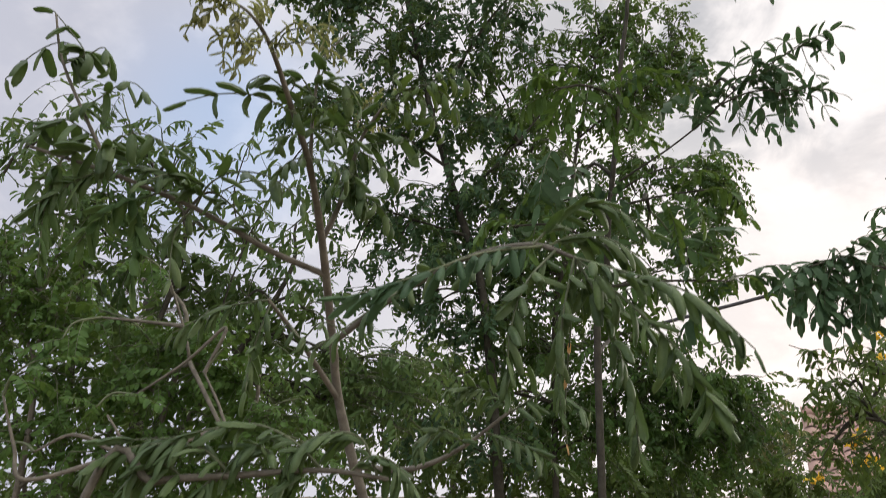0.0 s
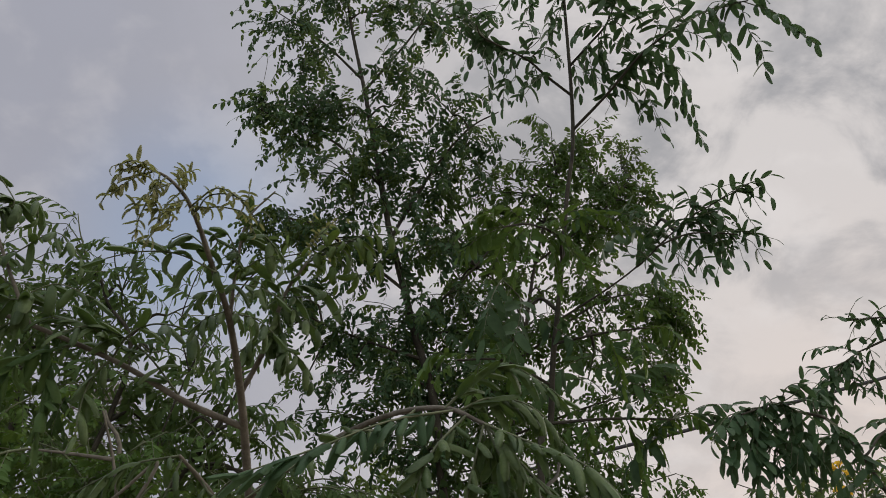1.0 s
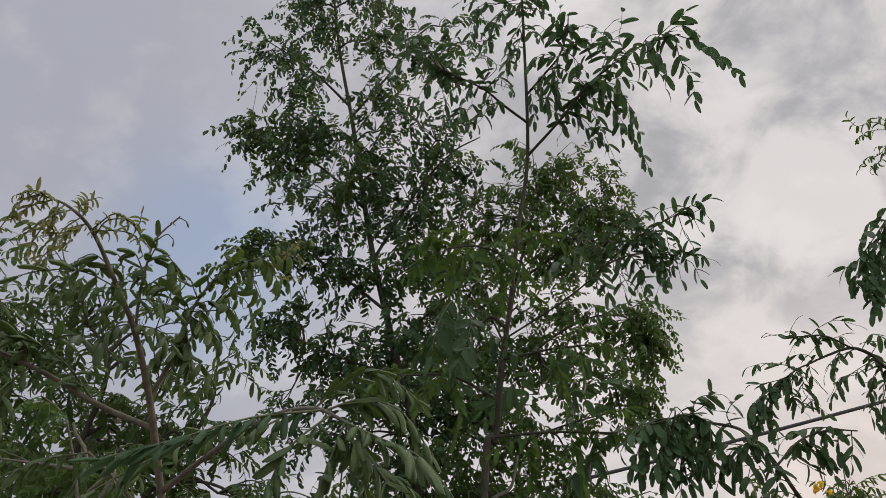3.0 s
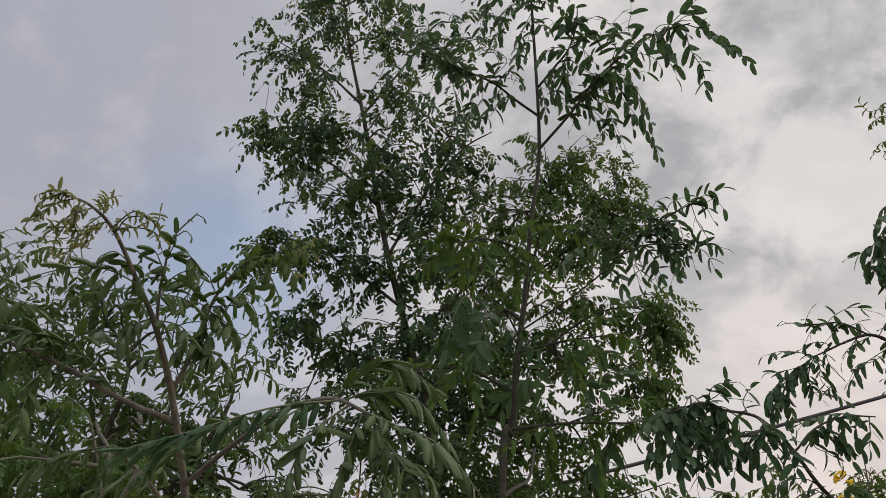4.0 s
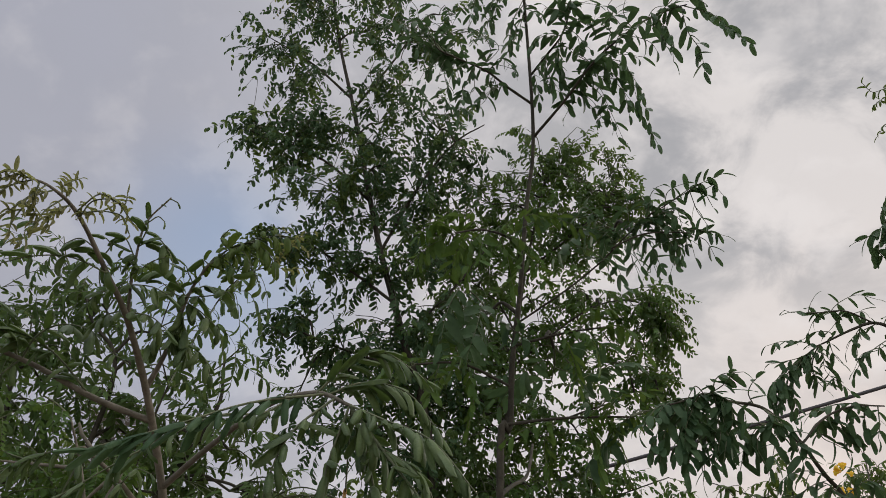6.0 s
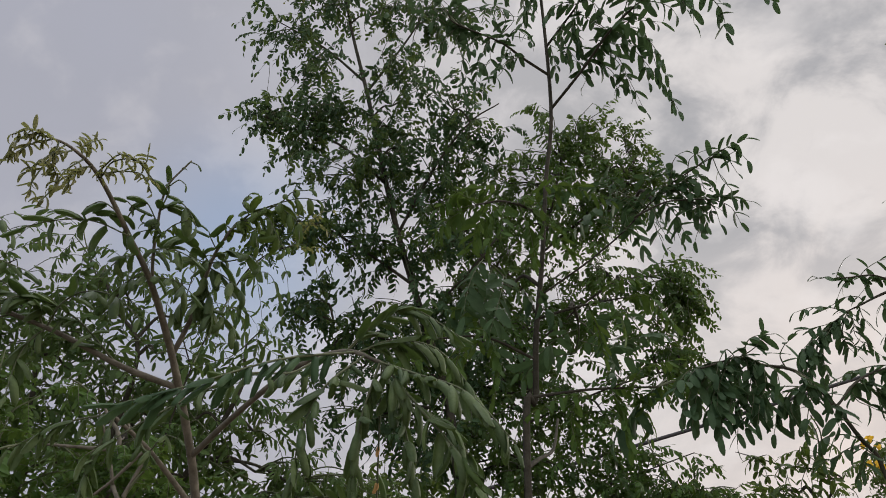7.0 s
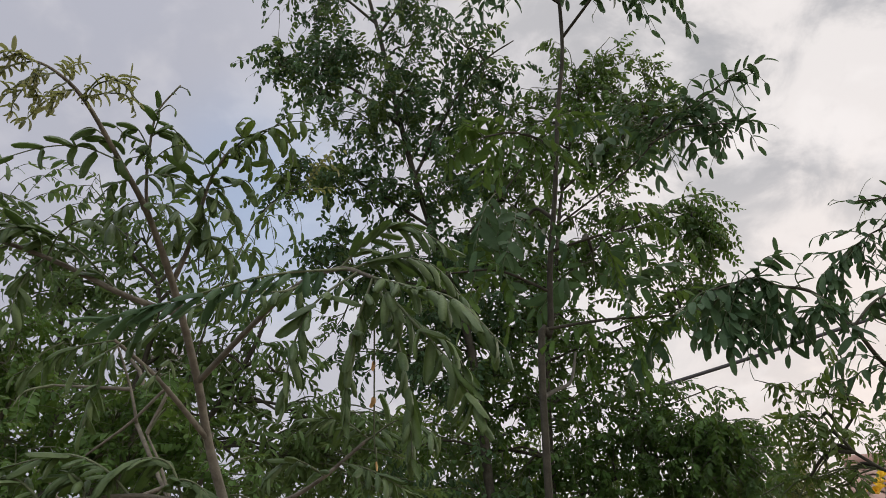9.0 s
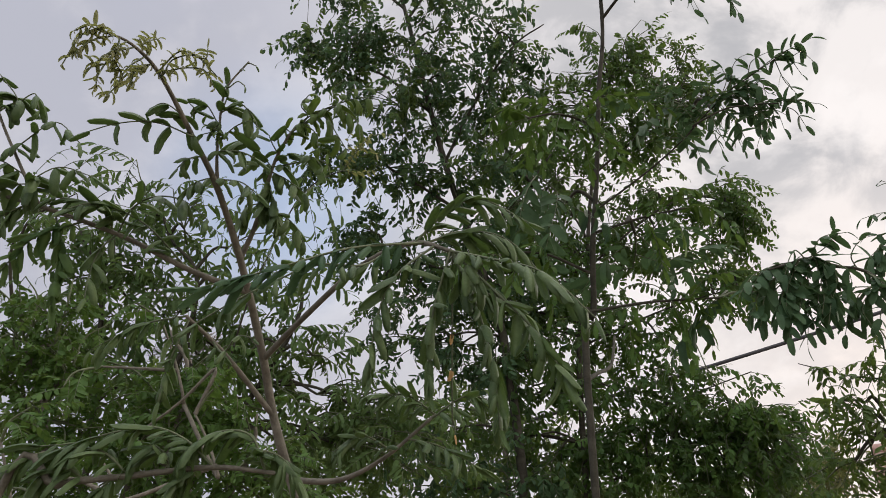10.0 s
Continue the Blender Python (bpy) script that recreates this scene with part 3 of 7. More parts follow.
slim.frond([(0.373, 2.230, 3.677), (0.321, 2.180, 3.571), (0.335, 2.130, 3.417), (0.331, 2.080, 3.248)], pairs=6, grow=0.86)
slim.frond([(0.314, 2.200, 3.691), (0.291, 2.150, 3.588), (0.249, 2.100, 3.500), (0.229, 2.050, 3.413)], pairs=3, grow=0.86)
slim.frond([(0.315, 2.230, 3.718), (0.317, 2.180, 3.655), (0.271, 2.130, 3.557), (0.248, 2.080, 3.419)], pairs=4, grow=0.86)
slim.frond([(0.302, 2.200, 3.699), (0.288, 2.150, 3.733), (0.230, 2.100, 3.740), (0.143, 2.050, 3.706)], pairs=5, grow=0.86)
slim.frond([(0.303, 2.230, 3.726), (0.312, 2.180, 3.788), (0.240, 2.130, 3.784), (0.166, 2.080, 3.715)], pairs=5, grow=0.86)
slim.frond([(0.296, 2.200, 3.747), (0.338, 2.125, 3.722), (0.364, 2.050, 3.711)], pairs=2, grow=0.86)
slim.frond([(0.297, 2.230, 3.774), (0.309, 2.155, 3.787), (0.372, 2.080, 3.741)], pairs=3, grow=0.86)
slim.frond([(0.229, 2.200, 3.836), (0.216, 2.150, 3.864), (0.192, 2.100, 3.858), (0.171, 2.050, 3.857)], pairs=3, grow=0.86)
slim.frond([(0.206, 2.200, 3.835), (0.164, 2.150, 3.739), (0.146, 2.100, 3.633), (0.130, 2.050, 3.536)], pairs=3, grow=0.86)
slim.frond([(0.241, 2.200, 3.822), (0.232, 2.125, 3.691), (0.220, 2.050, 3.559)], pairs=2, grow=0.86)
slim.frond([(0.136, 2.200, 3.851), (0.096, 2.125, 3.752), (0.062, 2.050, 3.609)], pairs=3, grow=0.86)
slim.frond([(0.291, 2.200, 3.675), (0.267, 2.150, 3.652), (0.233, 2.100, 3.639), (0.194, 2.050, 3.613)], pairs=3, grow=0.86)
slim.frond([(0.292, 2.230, 3.702), (0.245, 2.180, 3.689), (0.250, 2.130, 3.666), (0.165, 2.080, 3.612)], pairs=4, grow=0.86)
slim.frond([(0.405, 2.200, 3.633), (0.367, 2.125, 3.529), (0.353, 2.050, 3.411)], pairs=2, grow=0.86)
slim.frond([(0.407, 2.230, 3.659), (0.372, 2.155, 3.564), (0.372, 2.080, 3.451)], pairs=2, grow=0.86)
slim.frond([(0.550, 2.200, 3.514), (0.501, 2.125, 3.429), (0.467, 2.050, 3.340)], pairs=2, grow=0.86)
slim.frond([(0.554, 2.230, 3.539), (0.533, 2.155, 3.486), (0.448, 2.080, 3.354)], pairs=2, grow=0.86)
slim.frond([(0.348, 2.200, 3.667), (0.313, 2.125, 3.553), (0.297, 2.050, 3.421)], pairs=2, grow=0.86)
slim.frond([(0.349, 2.230, 3.694), (0.310, 2.155, 3.551), (0.314, 2.080, 3.479)], pairs=2, grow=0.86)
# leaves about the top of the trunk
slim.frond([(0.664, 2.300, 4.047), (0.612, 2.267, 3.912), (0.593, 2.233, 3.786), (0.582, 2.200, 3.671)], pairs=5, grow=0.82)
slim.frond([(0.670, 2.330, 4.077), (0.603, 2.297, 3.910), (0.592, 2.263, 3.788), (0.564, 2.230, 3.666)], pairs=5, grow=0.82)
slim.frond([(0.660, 2.300, 4.148), (0.566, 2.267, 4.039), (0.524, 2.233, 3.906), (0.480, 2.200, 3.821)], pairs=5, grow=0.82)
slim.frond([(0.665, 2.330, 4.179), (0.570, 2.297, 4.085), (0.530, 2.263, 3.899), (0.497, 2.230, 3.894)], pairs=5, grow=0.82)
slim.frond([(0.660, 2.300, 4.165), (0.493, 2.267, 4.117), (0.453, 2.233, 3.965), (0.438, 2.200, 3.849)], pairs=6, grow=0.82)
slim.frond([(0.665, 2.330, 4.197), (0.495, 2.297, 4.128), (0.455, 2.263, 4.034), (0.424, 2.230, 3.846)], pairs=7, grow=0.82)
slim.frond([(0.681, 2.300, 4.015), (0.695, 2.250, 3.951), (0.711, 2.200, 3.869)], pairs=2, grow=0.82)
slim.frond([(0.686, 2.330, 4.045), (0.734, 2.280, 3.971), (0.728, 2.230, 3.889)], pairs=2, grow=0.82)
slim.frond([(0.678, 2.300, 4.167), (0.719, 2.267, 4.193), (0.747, 2.233, 4.092), (0.745, 2.200, 4.012)], pairs=3, grow=0.82)
slim.frond([(0.683, 2.330, 4.198), (0.721, 2.297, 4.185), (0.738, 2.263, 4.088), (0.771, 2.230, 4.034)], pairs=3, grow=0.82)
slim.frond([(0.660, 2.300, 3.980), (0.620, 2.250, 3.850), (0.617, 2.200, 3.721)], pairs=3, grow=0.82)
slim.frond([(0.665, 2.330, 4.010), (0.644, 2.280, 3.892), (0.634, 2.230, 3.781)], pairs=2, grow=0.82)
slim.frond([(0.665, 2.300, 4.080), (0.714, 2.250, 4.117), (0.791, 2.200, 4.121)], pairs=4, grow=0.82)
slim.frond([(0.671, 2.330, 4.111), (0.743, 2.280, 4.182), (0.827, 2.230, 4.168)], pairs=4, grow=0.82)
slim.frond([(0.661, 2.300, 4.114), (0.592, 2.267, 4.091), (0.537, 2.233, 4.003), (0.509, 2.200, 3.904)], pairs=4, grow=0.82)
slim.frond([(0.667, 2.330, 4.145), (0.605, 2.297, 4.162), (0.534, 2.263, 3.993), (0.491, 2.230, 3.918)], pairs=5, grow=0.82)
slim.frond([(0.655, 2.300, 4.252), (0.544, 2.267, 4.278), (0.465, 2.233, 4.199), (0.390, 2.200, 4.056)], pairs=6, grow=0.82)
slim.frond([(0.660, 2.330, 4.285), (0.514, 2.297, 4.357), (0.500, 2.263, 4.203), (0.412, 2.230, 4.061)], pairs=7, grow=0.82)
slim.frond([(0.665, 2.300, 4.324), (0.779, 2.267, 4.405), (0.872, 2.233, 4.339), (0.932, 2.200, 4.201)], pairs=7, grow=0.82)
slim.frond([(0.670, 2.330, 4.358), (0.792, 2.297, 4.442), (0.883, 2.263, 4.329), (0.956, 2.230, 4.190)], pairs=7, grow=0.82)
slim.frond([(0.659, 2.300, 4.397), (0.544, 2.250, 4.440), (0.437, 2.200, 4.371)], pairs=5, grow=0.82)
slim.frond([(0.664, 2.330, 4.431), (0.561, 2.280, 4.451), (0.448, 2.230, 4.374)], pairs=4, grow=0.82)
slim.frond([(0.669, 2.300, 4.472), (0.757, 2.250, 4.571), (0.851, 2.200, 4.537)], pairs=5, grow=0.82)
slim.frond([(0.674, 2.330, 4.507), (0.756, 2.280, 4.597), (0.887, 2.230, 4.556)], pairs=5, grow=0.82)
slim.frond([(0.666, 2.300, 4.289), (0.707, 2.250, 4.272), (0.759, 2.200, 4.221)], pairs=2, grow=0.82)
slim.frond([(0.672, 2.330, 4.322), (0.700, 2.280, 4.292), (0.799, 2.230, 4.219)], pairs=3, grow=0.82)
# the bough that reaches out half way up
slim.limb([(0.593, 2.280, 2.561), (0.730, 2.254, 2.672), (0.849, 2.229, 2.762), (0.929, 2.203, 2.837), (1.009, 2.177, 2.904), (1.086, 2.151, 2.946), (1.153, 2.126, 2.979), (1.197, 2.100, 2.998)], 0.0036, 0.0014)
slim.limb([(0.890, 2.180, 2.795), (0.984, 2.153, 2.828), (1.074, 2.127, 2.820), (1.126, 2.100, 2.802)], 0.0042, 0.0018)
slim.frond([(1.075, 2.150, 2.940), (1.167, 2.130, 2.996), (1.212, 2.110, 3.010), (1.271, 2.090, 3.028)], pairs=5, grow=0.80)
slim.frond([(1.163, 2.150, 2.994), (1.206, 2.130, 2.986), (1.240, 2.110, 2.992), (1.259, 2.090, 2.940)], pairs=3, grow=0.80)
slim.frond([(1.172, 2.150, 2.985), (1.175, 2.130, 2.905), (1.182, 2.110, 2.861), (1.183, 2.090, 2.830)], pairs=3, grow=0.80)
slim.frond([(1.217, 2.150, 3.015), (1.217, 2.120, 2.947), (1.215, 2.090, 2.893)], pairs=2, grow=0.80)
slim.frond([(1.010, 2.150, 2.898), (1.021, 2.130, 2.961), (1.038, 2.110, 2.984), (1.058, 2.090, 2.985)], pairs=3, grow=0.80)
slim.frond([(1.075, 2.150, 2.940), (1.083, 2.130, 2.978), (1.109, 2.110, 2.990), (1.130, 2.090, 2.988)], pairs=2, grow=0.80)
slim.frond([(1.063, 2.150, 2.830), (1.136, 2.130, 2.832), (1.189, 2.110, 2.813), (1.240, 2.090, 2.783)], pairs=5, grow=0.80)
slim.frond([(1.142, 2.150, 2.829), (1.180, 2.130, 2.794), (1.187, 2.110, 2.753), (1.188, 2.090, 2.707)], pairs=3, grow=0.80)
slim.frond([(1.122, 2.150, 2.830), (1.129, 2.120, 2.776), (1.123, 2.090, 2.704)], pairs=2, grow=0.80)
slim.frond([(0.990, 2.160, 2.867), (1.028, 2.147, 2.884), (1.061, 2.133, 2.856), (1.078, 2.120, 2.784)], pairs=4, grow=0.80)
slim.frond([(1.000, 2.190, 2.884), (1.058, 2.177, 2.916), (1.070, 2.163, 2.903), (1.071, 2.150, 2.797)], pairs=5, grow=0.80)
slim.frond([(1.030, 2.160, 2.869), (1.061, 2.147, 2.819), (1.078, 2.133, 2.748), (1.068, 2.120, 2.689)], pairs=5, grow=0.80)
slim.frond([(1.041, 2.190, 2.886), (1.061, 2.177, 2.807), (1.098, 2.163, 2.785), (1.053, 2.150, 2.675)], pairs=6, grow=0.80)
slim.frond([(0.986, 2.160, 2.822), (1.007, 2.147, 2.773), (1.016, 2.133, 2.714), (1.018, 2.120, 2.685)], pairs=4, grow=0.80)
slim.frond([(0.996, 2.190, 2.838), (1.024, 2.177, 2.800), (1.005, 2.163, 2.742), (1.011, 2.150, 2.673)], pairs=4, grow=0.80)
slim.frond([(0.936, 2.160, 2.820), (0.944, 2.140, 2.745), (0.952, 2.120, 2.690)], pairs=3, grow=0.80)
slim.frond([(0.945, 2.190, 2.836), (0.935, 2.170, 2.775), (0.948, 2.150, 2.678)], pairs=4, grow=0.80)
slim.frond([(1.047, 2.160, 2.836), (1.080, 2.147, 2.816), (1.094, 2.133, 2.770), (1.090, 2.120, 2.711)], pairs=4, grow=0.80)
slim.frond([(1.057, 2.190, 2.852), (1.101, 2.177, 2.829), (1.133, 2.163, 2.802), (1.105, 2.150, 2.746)], pairs=4, grow=0.80)
slim.frond([(1.012, 2.160, 2.891), (1.061, 2.147, 2.908), (1.094, 2.133, 2.891), (1.115, 2.120, 2.852)], pairs=4, grow=0.80)
slim.frond([(1.023, 2.190, 2.907), (1.064, 2.177, 2.949), (1.077, 2.163, 2.876), (1.112, 2.150, 2.843)], pairs=5, grow=0.80)
slim.frond([(0.970, 2.160, 2.866), (0.938, 2.147, 2.880), (0.918, 2.133, 2.916), (0.937, 2.120, 2.943)], pairs=3, grow=0.80)
slim.frond([(0.980, 2.190, 2.883), (0.953, 2.177, 2.868), (0.947, 2.163, 2.921), (0.948, 2.150, 2.949)], pairs=3, grow=0.80)
slim.frond([(0.970, 2.160, 2.866), (1.000, 2.140, 2.924), (0.988, 2.120, 2.958)], pairs=3, grow=0.80)
slim.frond([(0.980, 2.190, 2.883), (1.033, 2.170, 2.958), (0.991, 2.150, 2.963)], pairs=4, grow=0.80)
slim.frond([(1.089, 2.200, 2.928), (1.130, 2.183, 2.944), (1.156, 2.167, 2.897), (1.156, 2.150, 2.847)], "fine", pairs=5, grow=1.10)
slim.frond([(1.100, 2.230, 2.945), (1.136, 2.213, 2.966), (1.138, 2.197, 2.888), (1.137, 2.180, 2.834)], "fine", pairs=5, grow=1.10)
slim.frond([(0.896, 2.200, 2.816), (0.863, 2.175, 2.846), (0.808, 2.150, 2.853)], "fine", pairs=4, grow=1.10)
slim.frond([(0.905, 2.230, 2.832), (0.889, 2.205, 2.843), (0.800, 2.180, 2.865)], "fine", pairs=4, grow=1.10)
slim.frond([(0.852, 2.200, 2.760), (0.809, 2.175, 2.778), (0.745, 2.150, 2.784)], "fine", pairs=4, grow=1.10)
slim.frond([(0.860, 2.230, 2.774), (0.797, 2.205, 2.772), (0.779, 2.180, 2.788)], "fine", pairs=3, grow=1.10)
slim.frond([(0.928, 2.200, 2.836), (0.878, 2.183, 2.885), (0.835, 2.167, 2.908), (0.772, 2.150, 2.907)], "fine", pairs=7, grow=1.10)
slim.frond([(0.937, 2.230, 2.852), (0.877, 2.213, 2.879), (0.862, 2.197, 2.920), (0.756, 2.180, 2.915)], "fine", pairs=8, grow=1.10)
# leaves before the trunk
slim.frond([(0.537, 2.100, 2.775), (0.658, 2.100, 2.863), (0.788, 2.100, 2.809)], pairs=8, grow=0.78, extra=1, leaf_mat=LEAF_OLD)
slim.frond([(0.479, 2.080, 2.797), (0.588, 2.080, 2.863), (0.693, 2.080, 2.857)], pairs=8, grow=0.78, extra=1, leaf_mat=LEAF_OLD)
slim.frond([(0.439, 2.050, 2.791), (0.391, 2.050, 2.728), (0.379, 2.050, 2.605)], pairs=8, grow=0.78, extra=1, leaf_mat=LEAF_OLD)
slim.frond([(0.381, 2.020, 2.771), (0.279, 2.020, 2.743), (0.215, 2.020, 2.640)], pairs=8, grow=0.78, extra=1, leaf_mat=LEAF_OLD)
slim.frond([(0.498, 2.080, 2.786), (0.513, 2.080, 2.701), (0.526, 2.080, 2.579)], pairs=8, grow=0.78, extra=1, leaf_mat=LEAF_OLD)
slim.frond([(0.347, 2.000, 2.753), (0.288, 2.000, 2.795), (0.224, 2.000, 2.743)], pairs=8, grow=0.78, extra=1, leaf_mat=LEAF_OLD)
slim.frond([(0.420, 2.050, 2.791), (0.365, 2.050, 2.845), (0.289, 2.050, 2.834)], pairs=8, grow=0.78, extra=1, leaf_mat=LEAF_OLD)
slim.frond([(0.528, 2.100, 2.780), (0.591, 2.100, 2.711), (0.640, 2.100, 2.608)], pairs=8, grow=0.78, extra=1, leaf_mat=LEAF_OLD)
slim.frond([(0.816, 2.200, 2.509), (0.892, 2.200, 2.510), (0.954, 2.200, 2.411)], pairs=8, grow=0.78, extra=1, leaf_mat=LEAF_OLD)
slim.frond([(0.744, 2.220, 2.507), (0.789, 2.220, 2.579), (0.885, 2.220, 2.579)], pairs=8, grow=0.78, extra=1, leaf_mat=LEAF_OLD)
slim.frond([(0.688, 2.230, 2.501), (0.720, 2.230, 2.421), (0.730, 2.230, 2.325)], pairs=8, grow=0.78, extra=1, leaf_mat=LEAF_OLD)
slim.frond([(0.902, 2.300, 2.242), (0.977, 2.300, 2.251), (1.038, 2.300, 2.159)], pairs=8, grow=0.78, extra=1, leaf_mat=LEAF_OLD)
slim.frond([(0.809, 2.300, 2.242), (0.872, 2.300, 2.308), (0.968, 2.300, 2.328)], pairs=8, grow=0.78, extra=1, leaf_mat=LEAF_OLD)
slim.frond([(0.753, 2.300, 2.241), (0.782, 2.300, 2.159), (0.790, 2.300, 2.052)], pairs=8, grow=0.78, extra=1, leaf_mat=LEAF_OLD)
slim.frond([(0.660, 2.300, 2.236), (0.618, 2.300, 2.158), (0.629, 2.300, 2.051)], pairs=8, grow=0.78, extra=1, leaf_mat=LEAF_OLD)
slim.frond([(0.215, 2.200, 2.390), (0.141, 2.200, 2.409), (0.089, 2.200, 2.314)], pairs=8, grow=0.78, extra=1, leaf_mat=LEAF_OLD)
slim.frond([(0.289, 2.230, 2.400), (0.270, 2.230, 2.324), (0.235, 2.230, 2.212)], pairs=8, grow=0.78, extra=1, leaf_mat=LEAF_OLD)
slim.frond([(0.364, 2.250, 2.404), (0.328, 2.250, 2.487), (0.251, 2.250, 2.507)], pairs=8, grow=0.78, extra=1, leaf_mat=LEAF_OLD)
slim.frond([(0.383, 2.250, 2.398), (0.400, 2.250, 2.311), (0.379, 2.250, 2.200)], pairs=8, grow=0.78, extra=1, leaf_mat=LEAF_OLD)
for c, rad, tw, lv in (((0.924, 2.400, 2.240), 0.13, 2, 3), ((0.712, 2.400, 2.481), 0.13, 2, 3), ((0.395, 2.400, 2.653), 0.13, 2, 3), ((0.903, 2.400, 2.984), 0.12, 2, 3)):
    slim.cluster(c, rad, tw, lv)
slim.finish()

# ---- the tall tree behind it ----
tall = Tree("tall_tree", ((0.310, 4.300, 2.279)[0] + 0.05, 4.3, 0.0), "tall leafy tree with dark feathered leaves against the sky", "tree", 23, BARK, "broad", LEAF_SHADED, 0.80)
tall.other = LEAF_DARK
tall.limb([tall.base, (0.258, 4.300, 2.481), (0.082, 4.300, 3.296), (-0.094, 4.300, 4.000), (-0.293, 4.400, 5.063), (-0.458, 4.450, 5.860), (-0.605, 4.500, 6.809)], 0.030, 0.007, "trunk")
tall.limb([(-0.151, 4.300, 4.288), (-0.484, 4.300, 4.614), (-0.830, 4.350, 4.795), (-1.063, 4.400, 4.957)], 0.011, 0.004)
tall.limb([(-0.345, 4.400, 5.249), (-0.648, 4.400, 5.581), (-1.030, 4.400, 5.872)], 0.011, 0.004)
tall.limb([(-0.061, 4.300, 3.894), (0.199, 4.200, 4.363), (0.434, 4.200, 4.691), (0.637, 4.200, 4.838)], 0.011, 0.004)
tall.limb([(-0.318, 4.400, 5.142), (-0.025, 4.300, 5.495), (0.187, 4.300, 5.898)], 0.011, 0.004)
tall.limb([(0.024, 4.300, 3.527), (-0.279, 4.300, 3.768), (-0.592, 4.300, 3.978), (-0.824, 4.300, 4.020)], 0.011, 0.004)
tall.limb([(0.139, 4.300, 3.075), (-0.178, 4.300, 3.183), (-0.466, 4.300, 3.294)], 0.011, 0.004)
tall.limb([(0.082, 4.300, 3.296), (0.384, 4.200, 3.562), (0.606, 4.200, 3.844)], 0.011, 0.004)
for c, rad, tw, lv in (((-0.907, 4.400, 5.754), 0.2, 3, 3), ((-0.985, 4.400, 5.009), 0.14, 3, 3), ((-0.755, 4.350, 4.647), 0.16, 3, 3), ((-0.727, 4.400, 5.468), 0.25, 4, 3), ((-0.601, 4.450, 6.103), 0.24, 4, 3),
                       ((-0.172, 4.350, 5.886), 0.26, 4, 3), ((-0.103, 4.300, 5.222), 0.26, 4, 3), ((-0.467, 4.350, 4.896), 0.26, 4, 3), ((0.145, 4.300, 5.665), 0.2, 3, 3), ((0.236, 4.200, 4.887), 0.25, 4, 3), ((-0.636, 4.350, 4.947), 0.22, 3, 3), ((-0.754, 4.450, 6.291), 0.2, 3, 3), ((-0.399, 4.450, 6.686), 0.24, 4, 3), ((-0.008, 4.400, 6.499), 0.24, 3, 3)):
    tall.cluster(c, rad * 1.2, tw + 6, lv + 1)
for c, rad, tw, lv in (((-0.465, 4.300, 4.333), 0.22, 4, 3), ((-0.160, 4.300, 4.519), 0.25, 4, 3), ((0.162, 4.200, 4.272), 0.25, 4, 3), ((0.471, 4.200, 4.501), 0.22, 4, 3), ((-0.744, 4.300, 3.977), 0.18, 3, 3),
                       ((-0.436, 4.300, 3.893), 0.22, 4, 3), ((-0.094, 4.300, 3.769), 0.25, 4, 3), ((0.240, 4.200, 3.843), 0.25, 4, 3), ((-0.556, 4.300, 3.525), 0.2, 3, 3), ((0.027, 4.300, 3.372), 0.25, 4, 3), ((0.382, 4.200, 3.408), 0.25, 4, 3), ((-0.254, 4.300, 3.295), 0.16, 2, 3)):
    tall.cluster(c, rad * 1.2, tw + 6, lv + 1)
for c, rad, tw, lv in (((-0.030, 4.300, 2.932), 0.25, 4, 3), ((0.312, 4.300, 3.004), 0.25, 4, 3), ((-0.220, 4.300, 2.659), 0.22, 3, 3), ((0.113, 4.300, 2.594), 0.25, 4, 3), ((0.443, 4.300, 2.628), 0.25, 4, 3), ((-0.263, 4.300, 1.948), 0.3, 4, 3), ((0.238, 4.300, 1.948), 0.3, 4, 3), ((-0.480, 4.500, 2.224), 0.25, 3, 3)):
    tall.cluster(c, rad * 1.2, tw + 6, lv + 1)
for c, rad in (((0.085, 4.300, 4.154), 0.15), ((-0.223, 4.300, 4.175), 0.15), ((0.456, 4.300, 6.049), 0.12), ((0.628, 4.300, 5.781), 0.10)):
    tall.cluster(c, rad, 3, 3)
for c, rad in (((-0.627, 4.200, 3.903), 0.12), ((-0.301, 4.200, 4.361), 0.10), ((-0.828, 4.200, 3.882), 0.10)):
    tall.cluster(c, rad, 4, 4, 0.85, "broad", LEAF_FINE)
for pts in ([(-1.042, 4.400, 4.952), (-1.197, 4.400, 5.024), (-1.346, 4.400, 4.972)], [(-0.982, 4.400, 5.842), (-1.182, 4.400, 6.022), (-1.342, 4.400, 5.841)], [(-1.007, 4.400, 5.860), (-1.170, 4.400, 6.114), (-1.222, 4.400, 6.053)], [(-0.829, 4.350, 4.785), (-0.932, 4.350, 4.598), (-0.994, 4.350, 4.432)], [(-0.924, 4.380, 4.866), (-1.126, 4.380, 4.816), (-1.183, 4.380, 4.618)], [(-0.935, 4.400, 5.813), (-1.139, 4.400, 5.637), (-1.173, 4.400, 5.356)]):
    tall.frond(pts, "broad", 6, 0.95, extra=1)
for c, rad in (((-0.958, 4.300, 3.871), 0.10), ((-0.750, 4.300, 3.294), 0.12), ((-0.386, 4.300, 3.146), 0.12)):
    tall.cluster(c, rad, 4, 3, 0.9)
